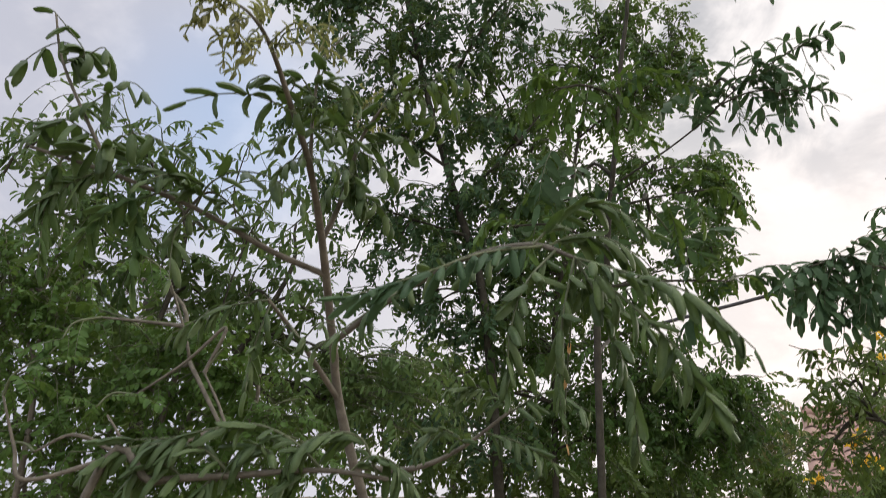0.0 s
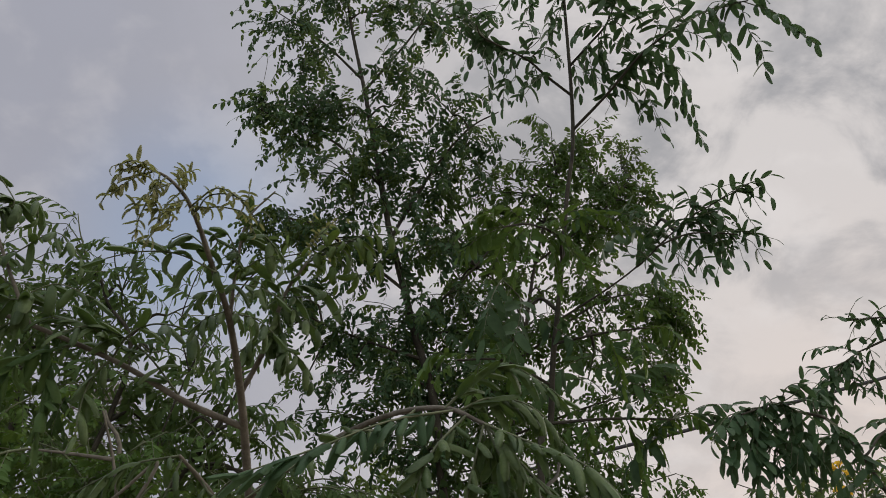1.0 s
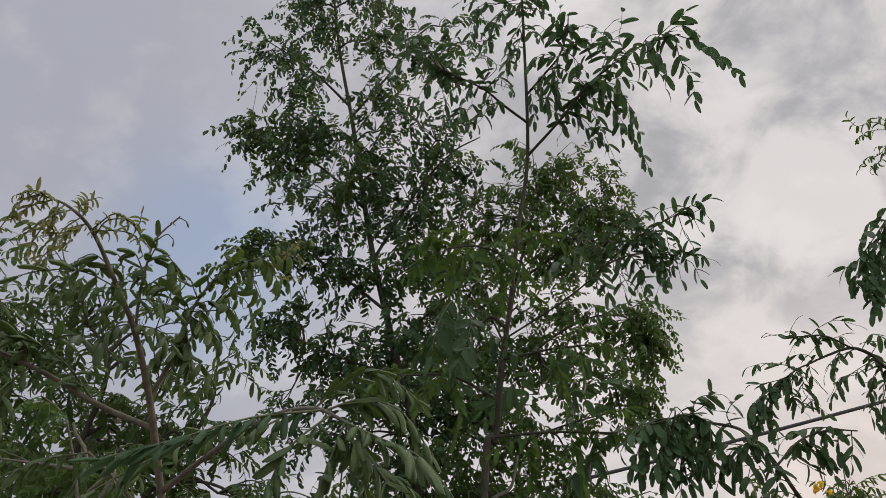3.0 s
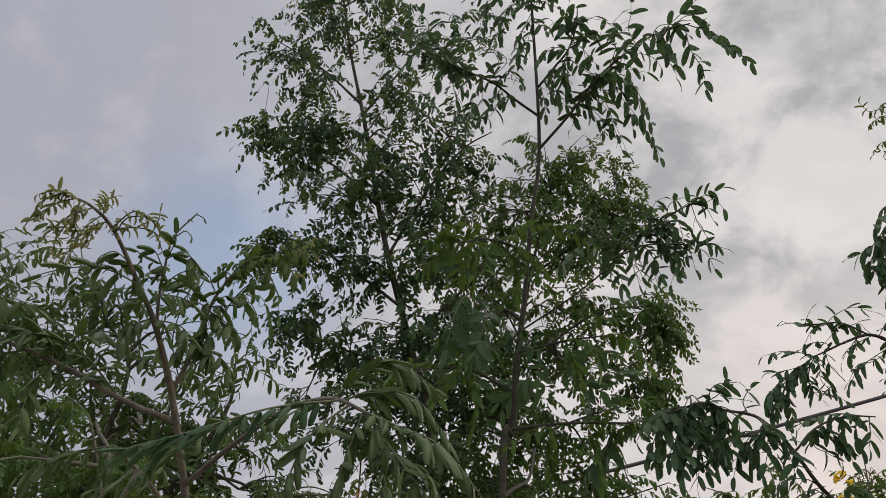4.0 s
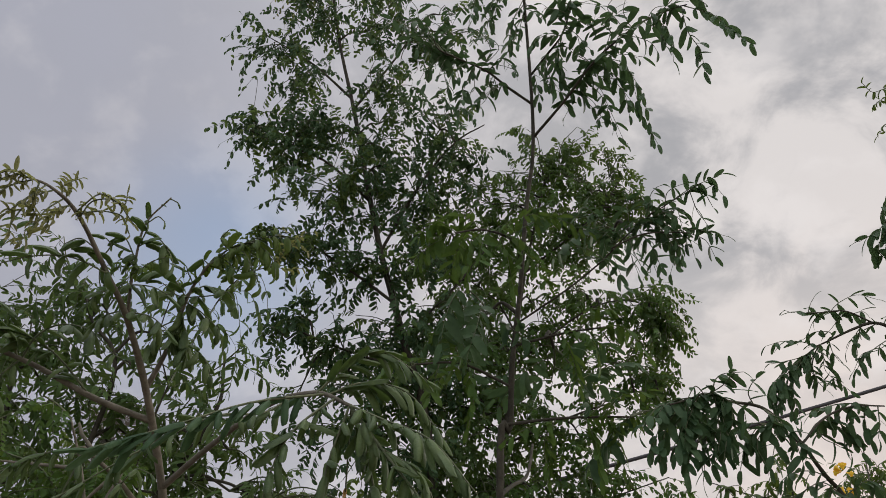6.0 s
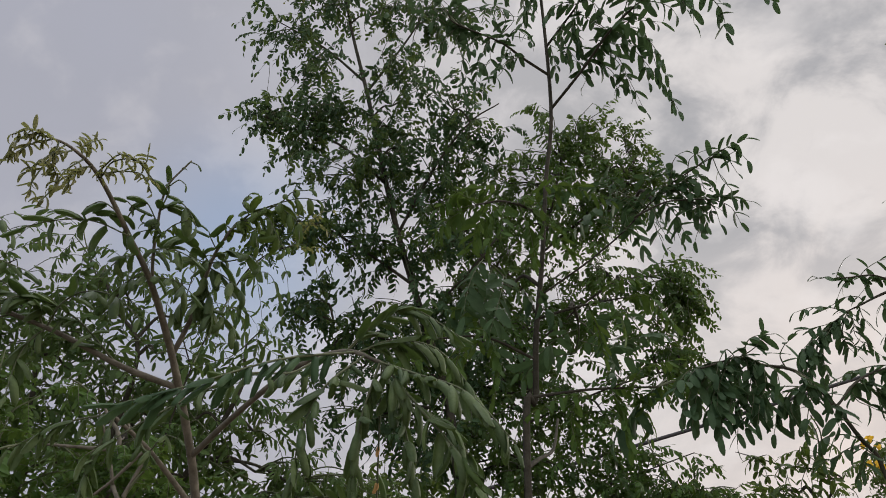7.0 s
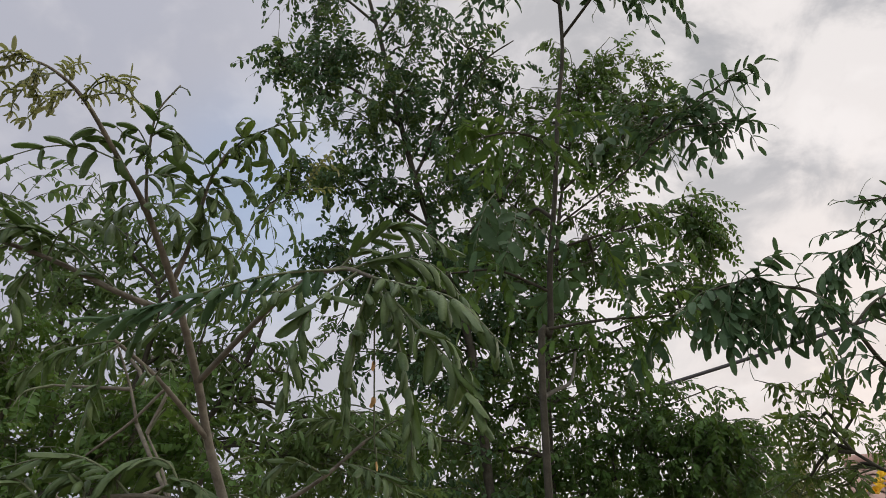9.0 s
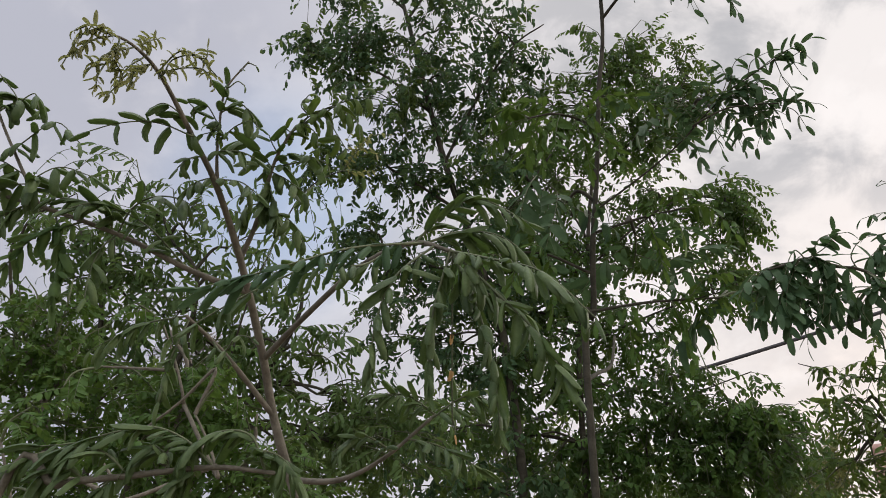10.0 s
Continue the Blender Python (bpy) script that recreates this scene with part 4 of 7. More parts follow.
# pale sprigs at the top
tall.frond([(-0.754, 4.400, 6.274), (-0.886, 4.400, 6.232), (-0.942, 4.400, 6.134), (-0.977, 4.400, 6.058)], "fine", 7, 0.85, LEAF_YOUNG)
tall.frond([(-0.699, 4.400, 6.184), (-0.808, 4.400, 6.144), (-0.838, 4.400, 6.019), (-0.862, 4.400, 5.957)], "fine", 7, 0.85, LEAF_YOUNG)
tall.frond([(-0.680, 4.400, 6.217), (-0.760, 4.400, 6.117), (-0.767, 4.400, 5.982)], "fine", 5, 0.85, LEAF_YOUNG)
tall.frond([(-0.803, 4.400, 6.302), (-0.941, 4.400, 6.310), (-1.020, 4.400, 6.221)], "fine", 6, 0.85, LEAF_YOUNG)
tall.frond([(-0.775, 4.100, 5.614), (-0.901, 4.100, 5.632), (-1.027, 4.100, 5.651), (-1.154, 4.100, 5.812)], "broad", 7, 0.78, LEAF_DARK)
tall.frond([(-0.897, 4.100, 5.605), (-1.015, 4.100, 5.568), (-1.141, 4.100, 5.587), (-1.252, 4.100, 5.567)], "broad", 6, 0.78, LEAF_DARK)
tall.frond([(-0.949, 4.100, 5.383), (-1.053, 4.100, 5.402), (-1.149, 4.100, 5.369), (-1.156, 4.100, 5.289)], "broad", 4, 0.78, LEAF_DARK)
tall.frond([(-0.961, 4.100, 5.172), (-1.032, 4.100, 5.116), (-1.067, 4.100, 5.038)], "broad", 3, 0.78, LEAF_DARK)
tall.frond([(-0.881, 4.100, 4.876), (-1.030, 4.100, 4.842), (-1.139, 4.100, 4.801), (-1.263, 4.100, 4.746)], "broad", 7, 0.78, LEAF_DARK)
tall.frond([(-0.944, 4.100, 4.775), (-1.046, 4.100, 4.697), (-1.147, 4.100, 4.621)], "broad", 4, 0.78, LEAF_DARK)
tall.frond([(-0.930, 4.100, 4.681), (-0.995, 4.100, 4.607), (-1.053, 4.100, 4.543)], "broad", 3, 0.78, LEAF_DARK)
tall.frond([(-0.824, 4.100, 4.456), (-0.885, 4.100, 4.363), (-0.921, 4.100, 4.308)], "broad", 3, 0.78, LEAF_DARK)
tall.frond([(-0.745, 4.100, 4.416), (-0.749, 4.100, 4.304), (-0.756, 4.100, 4.217)], "broad", 3, 0.78, LEAF_DARK)
tall.frond([(-0.213, 4.100, 5.884), (-0.134, 4.100, 5.978), (-0.004, 4.100, 5.971)], "broad", 4, 0.78, LEAF_DARK)
for c in ((-0.096, 4.350, 4.859), (-0.003, 4.350, 5.041), (-0.188, 4.350, 4.706), (0.055, 4.350, 4.633), (-0.072, 4.350, 4.515)):
    tall.cluster(c, 0.14, 4, 3, 0.9)
for c in ((-0.648, 4.400, 2.821), (-0.467, 4.400, 2.735), (-0.355, 4.400, 2.883)):
    tall.cluster(c, 0.13, 3, 3, 0.9)
tall.finish()

# ---- the broad tree at its side ----
broad = Tree("broad_tree", ((0.601, 4.500, 2.002)[0], 4.5, 0.0), "broad leafy tree with hanging green feathered leaves", "tree", 37, BARK, "broad", LEAF_OLD, 0.74)
broad.other = LEAF_DARK
broad.limb([broad.base, (0.665, 4.500, 2.408), (0.762, 4.500, 3.032), (0.871, 4.500, 3.741), (1.079, 4.500, 4.556)], 0.020, 0.007, "trunk")
broad.limb([(0.787, 4.500, 3.181), (1.244, 4.450, 3.515), (1.536, 4.400, 3.574), (1.779, 4.400, 3.455)], 0.008, 0.003)
broad.limb([(0.887, 4.500, 3.826), (1.344, 4.450, 4.198), (1.559, 4.400, 4.446)], 0.008, 0.003)
broad.limb([(0.711, 4.500, 2.675), (1.221, 4.450, 2.873), (1.639, 4.400, 2.967)], 0.008, 0.003)
broad.limb([(0.814, 4.500, 3.375), (0.694, 4.500, 3.616), (0.508, 4.500, 3.783)], 0.008, 0.003)
broad.limb([(0.775, 4.500, 1.845), (1.166, 4.450, 2.037), (1.583, 4.400, 2.197)], 0.008, 0.003)
for c, rad, tw, lv in (((0.940, 4.500, 4.654), 0.22, 4, 3), ((1.280, 4.500, 4.754), 0.22, 4, 3), ((1.338, 4.400, 4.446), 0.18, 3, 3), ((1.036, 4.500, 4.855), 0.14, 2, 3), ((0.724, 4.500, 4.411), 0.25, 4, 3), ((1.156, 4.500, 4.226), 0.25, 3, 3), ((0.704, 4.500, 3.869), 0.25, 4, 3),
                       ((1.214, 4.400, 3.696), 0.2, 0, 2), ((1.541, 4.400, 3.615), 0.22, 4, 3), ((1.737, 4.400, 3.416), 0.16, 3, 3), ((1.432, 4.400, 3.299), 0.25, 4, 3), ((1.049, 4.500, 3.297), 0.25, 4, 3)):
    broad.cluster(c, rad * 1.35, tw + 2, lv + 1)
for c, rad, tw, lv in (((1.624, 4.400, 3.112), 0.2, 3, 3), ((1.255, 4.400, 2.966), 0.25, 4, 3), ((0.645, 4.500, 3.296), 0.25, 4, 3), ((0.668, 4.500, 2.922), 0.25, 4, 3), ((0.942, 4.500, 2.780), 0.25, 4, 3), ((1.320, 4.400, 2.587), 0.25, 4, 3),
                       ((1.059, 4.400, 2.222), 0.25, 4, 3), ((1.389, 4.400, 2.144), 0.25, 4, 3), ((1.610, 4.400, 2.012), 0.22, 4, 3), ((1.194, 4.400, 1.880), 0.25, 4, 3), ((0.736, 4.500, 2.062), 0.25, 3, 3), ((0.416, 4.500, 2.076), 0.25, 3, 3), ((0.892, 4.500, 1.775), 0.3, 4, 3), ((1.402, 4.500, 1.713), 0.3, 4, 3), ((0.165, 4.500, 2.215), 0.25, 4, 3), ((0.601, 4.500, 2.326), 0.25, 4, 3), ((0.212, 4.500, 1.928), 0.25, 4, 3), ((0.844, 4.500, 1.903), 0.25, 4, 3), ((1.007, 4.500, 2.439), 0.2, 3, 3), ((1.482, 4.400, 2.329), 0.16, 2, 2), ((1.235, 4.400, 2.571), 0.16, 2, 3), ((1.166, 4.400, 2.312), 0.16, 2, 3)):
    broad.cluster(c, rad * 1.3, tw + 2, lv + 1)
for c, rad in (((0.612, 4.500, 2.972), 0.22), ((0.832, 4.500, 2.743), 0.22), ((0.441, 4.500, 2.556), 0.22), ((0.094, 4.500, 2.372), 0.22), ((0.687, 4.500, 2.309), 0.22), ((0.902, 4.500, 2.463), 0.2), ((-0.112, 4.500, 2.186), 0.2), ((1.288, 4.500, 4.177), 0.2), ((1.419, 4.500, 4.301), 0.16), ((1.565, 4.500, 4.380), 0.12), ((1.242, 4.500, 3.962), 0.18), ((1.613, 4.500, 3.601), 0.14), ((1.774, 4.500, 3.489), 0.10), ((0.282, 4.600, 4.090), 0.18), ((0.481, 4.600, 3.856), 0.18), ((0.670, 4.600, 4.061), 0.16), ((0.297, 4.600, 3.658), 0.18), ((0.535, 4.600, 3.558), 0.18), ((0.702, 4.600, 3.755), 0.14), ((1.044, 4.500, 4.045), 0.18), ((0.909, 4.500, 3.414), 0.16), ((0.358, 4.500, 2.841), 0.2)):
    broad.cluster(c, rad * 1.4, 4, 4)
for c in ((0.195, 4.800, 2.566), (0.659, 4.800, 2.541), (0.841, 4.800, 2.251), (0.547, 4.800, 2.062), (0.959, 4.800, 2.076), (0.816, 4.800, 2.678)):
    broad.cluster(c, 0.24, 6, 4)
for c in ((1.590, 4.600, 3.027), (0.894, 4.600, 2.951), (1.053, 4.600, 4.282)):
    broad.cluster(c, 0.24, 5, 4)
for c in ((0.432, 4.700, 3.369), (0.695, 4.700, 3.250), (0.539, 4.700, 3.055), (0.819, 4.700, 3.452), (1.271, 4.700, 3.331), (0.652, 4.700, 4.314), (0.993, 4.500, 2.132), (1.131, 4.500, 1.970), (0.819, 4.500, 2.015), (1.230, 4.500, 2.216), (1.470, 4.500, 2.109), (1.667, 4.500, 1.976), (1.765, 4.500, 2.158), (-0.316, 4.800, 2.239), (1.513, 4.500, 2.158), (1.657, 4.500, 1.964), (1.447, 4.500, 1.837), (1.692, 4.500, 1.713)):
    broad.cluster(c, 0.17, 4, 4)
for c in ((1.185, 4.500, 4.798), (1.351, 4.500, 4.747), (1.514, 4.500, 4.667), (1.623, 4.500, 4.565), (1.656, 4.500, 4.376), (1.496, 4.500, 4.424), (1.336, 4.500, 4.487), (1.704, 4.500, 4.225), (1.403, 4.500, 4.256), (1.194, 4.500, 4.551), (1.051, 4.500, 4.592), (1.260, 4.500, 4.226), (1.082, 4.500, 4.309)):
    broad.cluster(c, 0.17, 4, 3, 0.9)
for c in ((1.363, 4.550, 4.099), (1.765, 4.550, 3.684), (1.334, 4.550, 3.624), (1.159, 4.550, 4.022), (1.189, 4.550, 3.806), (1.650, 4.550, 3.296)):
    broad.cluster(c, 0.18, 4, 3, 0.9)
for c in ((1.537, 4.200, 2.245), (1.649, 4.200, 2.209), (1.480, 4.200, 2.098), (1.649, 4.200, 2.060), (1.541, 4.200, 1.950), (1.667, 4.200, 1.858), (1.434, 4.200, 1.841), (1.348, 4.200, 2.194), (1.280, 4.200, 1.962), (1.747, 4.200, 1.968), (1.188, 4.200, 2.325), (1.211, 4.200, 2.082), (1.072, 4.200, 2.149), (1.571, 4.200, 1.807)):
    broad.cluster(c, 0.17, 4, 3, 0.9)
for c in ((0.997, 4.600, 3.651), (1.106, 4.600, 3.492), (1.293, 4.600, 3.419), (1.210, 4.600, 3.661), (1.600, 4.600, 3.431), (1.758, 4.600, 3.478), (1.688, 4.600, 3.161)):
    broad.cluster(c, 0.18, 4, 3, 0.9)
for c in ((-0.286, 4.600, 3.406), (-0.135, 4.600, 3.249), (0.009, 4.600, 3.401), (0.157, 4.600, 3.244), (0.305, 4.600, 3.396), (0.013, 4.600, 3.095), (-0.200, 4.600, 3.025), (0.228, 4.600, 3.018), (0.374, 4.600, 3.164), (0.524, 4.600, 3.314), (0.550, 4.600, 3.049), (-0.350, 4.600, 3.177), (0.437, 4.600, 2.870), (0.016, 4.600, 2.842)):
    broad.cluster(c, 0.17, 4, 3, 0.9)
for c in ((0.065, 4.450, 4.412), (0.227, 4.450, 4.181), (0.344, 4.450, 4.003), (0.542, 4.450, 4.182), (0.655, 4.450, 4.004), (0.112, 4.450, 3.959), (0.427, 4.450, 4.413), (0.747, 4.450, 4.367), (0.590, 4.450, 4.484), (0.266, 4.450, 4.507)):
    broad.cluster(c, 0.17, 4, 3, 0.9)
# feathery ends of the crown
broad.frond([(1.496, 4.400, 4.738), (1.597, 4.400, 4.704), (1.651, 4.400, 4.610), (1.680, 4.400, 4.468)], "fine", 8, 1.15, LEAF_FINE)
broad.frond([(1.534, 4.400, 4.691), (1.631, 4.400, 4.608), (1.664, 4.400, 4.514), (1.689, 4.400, 4.347)], "fine", 9, 1.15, LEAF_FINE)
broad.frond([(1.560, 4.400, 4.605), (1.604, 4.400, 4.535), (1.610, 4.400, 4.361)], "fine", 6, 1.15, LEAF_FINE)
broad.frond([(1.333, 4.400, 4.778), (1.457, 4.400, 4.770), (1.578, 4.400, 4.728), (1.656, 4.400, 4.668)], "fine", 9, 1.15, LEAF_FINE)
broad.frond([(1.598, 4.400, 4.558), (1.657, 4.400, 4.443), (1.665, 4.400, 4.299)], "fine", 6, 1.15, LEAF_FINE)
broad.frond([(1.167, 4.400, 4.803), (1.294, 4.400, 4.826), (1.375, 4.400, 4.790)], "fine", 5, 1.15, LEAF_FINE)
broad.frond([(1.625, 4.400, 4.302), (1.695, 4.400, 4.283), (1.711, 4.400, 4.193)], "fine", 4, 1.15, LEAF_FINE)
broad.frond([(1.752, 4.400, 3.599), (1.875, 4.400, 3.524), (1.917, 4.400, 3.407), (1.938, 4.400, 3.308)], "fine", 9, 1.35, LEAF_OLD)
broad.frond([(1.716, 4.400, 3.438), (1.819, 4.400, 3.365), (1.865, 4.400, 3.282)], "fine", 6, 1.35, LEAF_OLD)
broad.frond([(1.751, 4.400, 3.248), (1.791, 4.400, 3.119), (1.771, 4.400, 3.006)], "fine", 6, 1.35, LEAF_OLD)
broad.frond([(1.645, 4.400, 3.095), (1.750, 4.400, 3.070), (1.787, 4.400, 2.985)], "fine", 5, 1.35, LEAF_OLD)
broad.frond([(1.646, 4.400, 3.675), (1.760, 4.400, 3.680), (1.864, 4.400, 3.595)], "fine", 6, 1.35, LEAF_OLD)
broad.frond([(1.645, 4.400, 3.281), (1.747, 4.400, 3.210), (1.771, 4.400, 3.100)], "fine", 6, 1.35, LEAF_OLD)
broad.frond([(1.552, 4.400, 3.056), (1.616, 4.400, 2.986), (1.613, 4.400, 2.880)], "fine", 5, 1.35, LEAF_OLD)
broad.frond([(1.706, 4.400, 3.517), (1.814, 4.400, 3.482), (1.874, 4.400, 3.421)], "fine", 5, 1.35, LEAF_OLD)
broad.frond([(1.673, 4.400, 3.759), (1.726, 4.400, 3.720), (1.801, 4.400, 3.702)], "fine", 4, 1.35, LEAF_OLD)
# bare twig ends below the crown
broad.limb([(1.124, 4.400, 2.279), (1.226, 4.400, 2.325), (1.427, 4.400, 2.392), (1.629, 4.400, 2.456)], 0.007, 0.003)
broad.frond([(1.623, 4.400, 2.459), (1.703, 4.400, 2.429), (1.740, 4.400, 2.375), (1.763, 4.400, 2.328)], "fine", 6, 1.25, LEAF_OLD)
broad.frond([(1.494, 4.400, 2.414), (1.557, 4.400, 2.372), (1.601, 4.400, 2.305)], "fine", 4, 1.25, LEAF_OLD)
broad.frond([(1.457, 4.400, 2.384), (1.408, 4.400, 2.471), (1.504, 4.400, 2.506)], "fine", 4, 1.25, LEAF_OLD)
broad.frond([(1.608, 4.400, 2.343), (1.703, 4.400, 2.344), (1.767, 4.400, 2.322)], "fine", 4, 1.25, LEAF_OLD)
for c in ((1.648, 4.400, 2.252), (1.744, 4.400, 2.203), (1.556, 4.400, 2.225)):
    broad.cluster(c, 0.13, 4, 3, 0.9)
broad.finish()

# ---- the tree whose boughs reach in from the side ----
side = Tree("side_tree", (2.75, 2.5, 0.0), "young tree with dark drooping leaves against a pale sky", "tree", 41, BARK, "hanging", LEAF_SHADED, 1.05)
side.limb([side.base, (2.6, 2.45, 1.2), (2.024, 2.300, 2.449), (2.213, 2.200, 3.043), (2.364, 2.200, 3.718)], 0.03, 0.008, "trunk")
# the low bough
side.limb([(1.410, 1.950, 1.875), (1.315, 1.917, 1.944), (1.266, 1.884, 1.983), (1.221, 1.851, 2.033), (1.169, 1.818, 2.082), (1.114, 1.785, 2.114), (1.068, 1.752, 2.120), (0.994, 1.719, 2.121), (0.931, 1.686, 2.130), (0.883, 1.653, 2.110), (0.818, 1.620, 2.085)], 0.0066, 0.0022)
side.limb([(1.179, 1.780, 2.031), (1.239, 1.798, 2.083), (1.298, 1.815, 2.117), (1.370, 1.832, 2.138), (1.453, 1.850, 2.142)], 0.0036, 0.0020)
side.frond([(0.934, 1.660, 2.121), (0.942, 1.647, 2.150), (0.960, 1.633, 2.162), (1.002, 1.620, 2.162)], pairs=5, grow=0.72)
side.frond([(0.924, 1.660, 2.122), (0.952, 1.647, 2.134), (0.971, 1.633, 2.151), (0.975, 1.620, 2.168)], pairs=4, grow=0.72)
side.frond([(0.914, 1.660, 2.122), (0.893, 1.647, 2.137), (0.868, 1.633, 2.107), (0.850, 1.620, 2.071)], pairs=4, grow=0.72)
side.frond([(0.900, 1.660, 2.118), (0.861, 1.647, 2.068), (0.836, 1.633, 2.020), (0.812, 1.620, 1.973)], pairs=7, grow=0.72)
side.frond([(0.927, 1.660, 2.118), (0.907, 1.647, 2.055), (0.890, 1.633, 2.000), (0.865, 1.620, 1.912)], pairs=9, grow=0.72)
side.frond([(0.951, 1.660, 2.108), (0.944, 1.647, 2.060), (0.943, 1.633, 2.012), (0.937, 1.620, 1.971)], pairs=6, grow=0.72)
side.frond([(0.970, 1.660, 2.104), (0.992, 1.640, 2.083), (0.986, 1.620, 2.046)], pairs=3, grow=0.72)
side.frond([(0.886, 1.660, 2.112), (0.841, 1.647, 2.103), (0.801, 1.633, 2.079), (0.772, 1.620, 2.034)], pairs=6, grow=0.72)
side.frond([(0.872, 1.660, 2.107), (0.820, 1.647, 2.056), (0.792, 1.633, 2.002), (0.776, 1.620, 1.956)], pairs=7, grow=0.72)
side.frond([(0.893, 1.660, 2.114), (0.866, 1.647, 2.042), (0.850, 1.633, 1.988), (0.831, 1.620, 1.930)], pairs=8, grow=0.72)
side.frond([(0.970, 1.660, 2.104), (0.966, 1.647, 2.053), (0.939, 1.633, 2.006), (0.917, 1.620, 1.953)], pairs=7, grow=0.72)
side.frond([(0.845, 1.660, 2.102), (0.804, 1.647, 2.056), (0.775, 1.633, 2.008), (0.756, 1.620, 1.974)], pairs=6, grow=0.72)
side.frond([(0.851, 1.660, 2.102), (0.800, 1.647, 2.089), (0.765, 1.633, 2.056), (0.738, 1.620, 2.018)], pairs=6, grow=0.72)
side.frond([(0.907, 1.660, 2.120), (0.890, 1.647, 2.061), (0.875, 1.633, 2.013), (0.857, 1.620, 1.966)], pairs=7, grow=0.72)
side.frond([(0.939, 1.660, 2.115), (0.927, 1.647, 2.054), (0.909, 1.633, 2.000), (0.891, 1.620, 1.948)], pairs=7, grow=0.72)
side.frond([(0.914, 1.660, 2.122), (0.877, 1.647, 2.081), (0.852, 1.633, 2.039), (0.838, 1.620, 1.998)], pairs=6, grow=0.72)
side.frond([(0.958, 1.660, 2.107), (0.934, 1.647, 2.061), (0.926, 1.633, 2.018), (0.909, 1.620, 1.978)], pairs=6, grow=0.72)
side.frond([(1.125, 1.750, 2.072), (1.046, 1.740, 2.071), (1.008, 1.730, 2.048), (0.981, 1.720, 2.000)], pairs=7, grow=0.74)
side.frond([(1.119, 1.750, 2.076), (1.071, 1.740, 2.050), (1.046, 1.730, 2.014), (1.052, 1.720, 1.973)], pairs=5, grow=0.74)
side.frond([(1.131, 1.750, 2.068), (1.104, 1.740, 2.038), (1.083, 1.730, 2.000), (1.064, 1.720, 1.958)], pairs=5, grow=0.74)
side.frond([(1.106, 1.750, 2.079), (1.051, 1.740, 2.043), (1.014, 1.730, 2.002), (0.990, 1.720, 1.954)], pairs=7, grow=0.74)
side.frond([(1.113, 1.750, 2.078), (1.065, 1.740, 2.064), (1.030, 1.730, 2.028), (1.015, 1.720, 1.993)], pairs=5, grow=0.74)
side.frond([(1.141, 1.750, 2.062), (1.145, 1.740, 2.028), (1.145, 1.730, 1.993), (1.143, 1.720, 1.967)], pairs=4, grow=0.74)
side.frond([(1.162, 1.750, 2.026), (1.167, 1.735, 2.007), (1.150, 1.720, 1.975)], pairs=2, grow=0.74)
side.frond([(1.067, 1.750, 2.119), (1.055, 1.740, 2.147), (1.066, 1.730, 2.170), (1.075, 1.720, 2.178)], pairs=3, grow=0.74)
side.frond([(1.424, 1.850, 2.144), (1.353, 1.850, 2.150), (1.291, 1.850, 2.139), (1.239, 1.850, 2.119)], pairs=6, grow=0.74)
side.frond([(1.366, 1.850, 2.143), (1.352, 1.850, 2.105), (1.360, 1.850, 2.070)], pairs=3, grow=0.74)
side.frond([(1.395, 1.850, 2.144), (1.390, 1.850, 2.102), (1.393, 1.850, 2.055)], pairs=3, grow=0.74)
side.frond([(1.334, 1.850, 2.135), (1.326, 1.850, 2.106), (1.333, 1.850, 2.076)], pairs=2, grow=0.74)
side.frond([(1.269, 1.850, 2.096), (1.311, 1.850, 2.103), (1.346, 1.850, 2.073), (1.362, 1.850, 2.022)], pairs=5, grow=0.74)
side.frond([(1.265, 1.850, 2.092), (1.271, 1.850, 2.060), (1.296, 1.850, 2.046), (1.310, 1.850, 2.037)], pairs=3, grow=0.74)
side.frond([(1.291, 1.850, 2.109), (1.327, 1.850, 2.081), (1.333, 1.850, 2.052), (1.333, 1.850, 2.014)], pairs=4, grow=0.74)
side.frond([(1.436, 1.850, 2.142), (1.427, 1.850, 2.094), (1.414, 1.850, 2.058)], pairs=3, grow=0.74)
side.frond([(1.306, 1.900, 1.941), (1.259, 1.900, 1.984), (1.202, 1.900, 1.985), (1.166, 1.900, 1.966)], pairs=6, grow=0.72)
side.frond([(1.324, 1.900, 1.930), (1.267, 1.900, 1.959), (1.204, 1.900, 1.932), (1.157, 1.900, 1.914)], pairs=7, grow=0.72)
side.frond([(1.330, 1.900, 1.927), (1.383, 1.900, 1.962), (1.412, 1.900, 1.940)], pairs=4, grow=0.72)
side.frond([(1.295, 1.900, 1.955), (1.269, 1.900, 1.911), (1.246, 1.900, 1.877)], pairs=3, grow=0.72)
side.frond([(1.352, 1.900, 1.902), (1.349, 1.900, 1.943), (1.385, 1.900, 1.978)], pairs=3, grow=0.72)
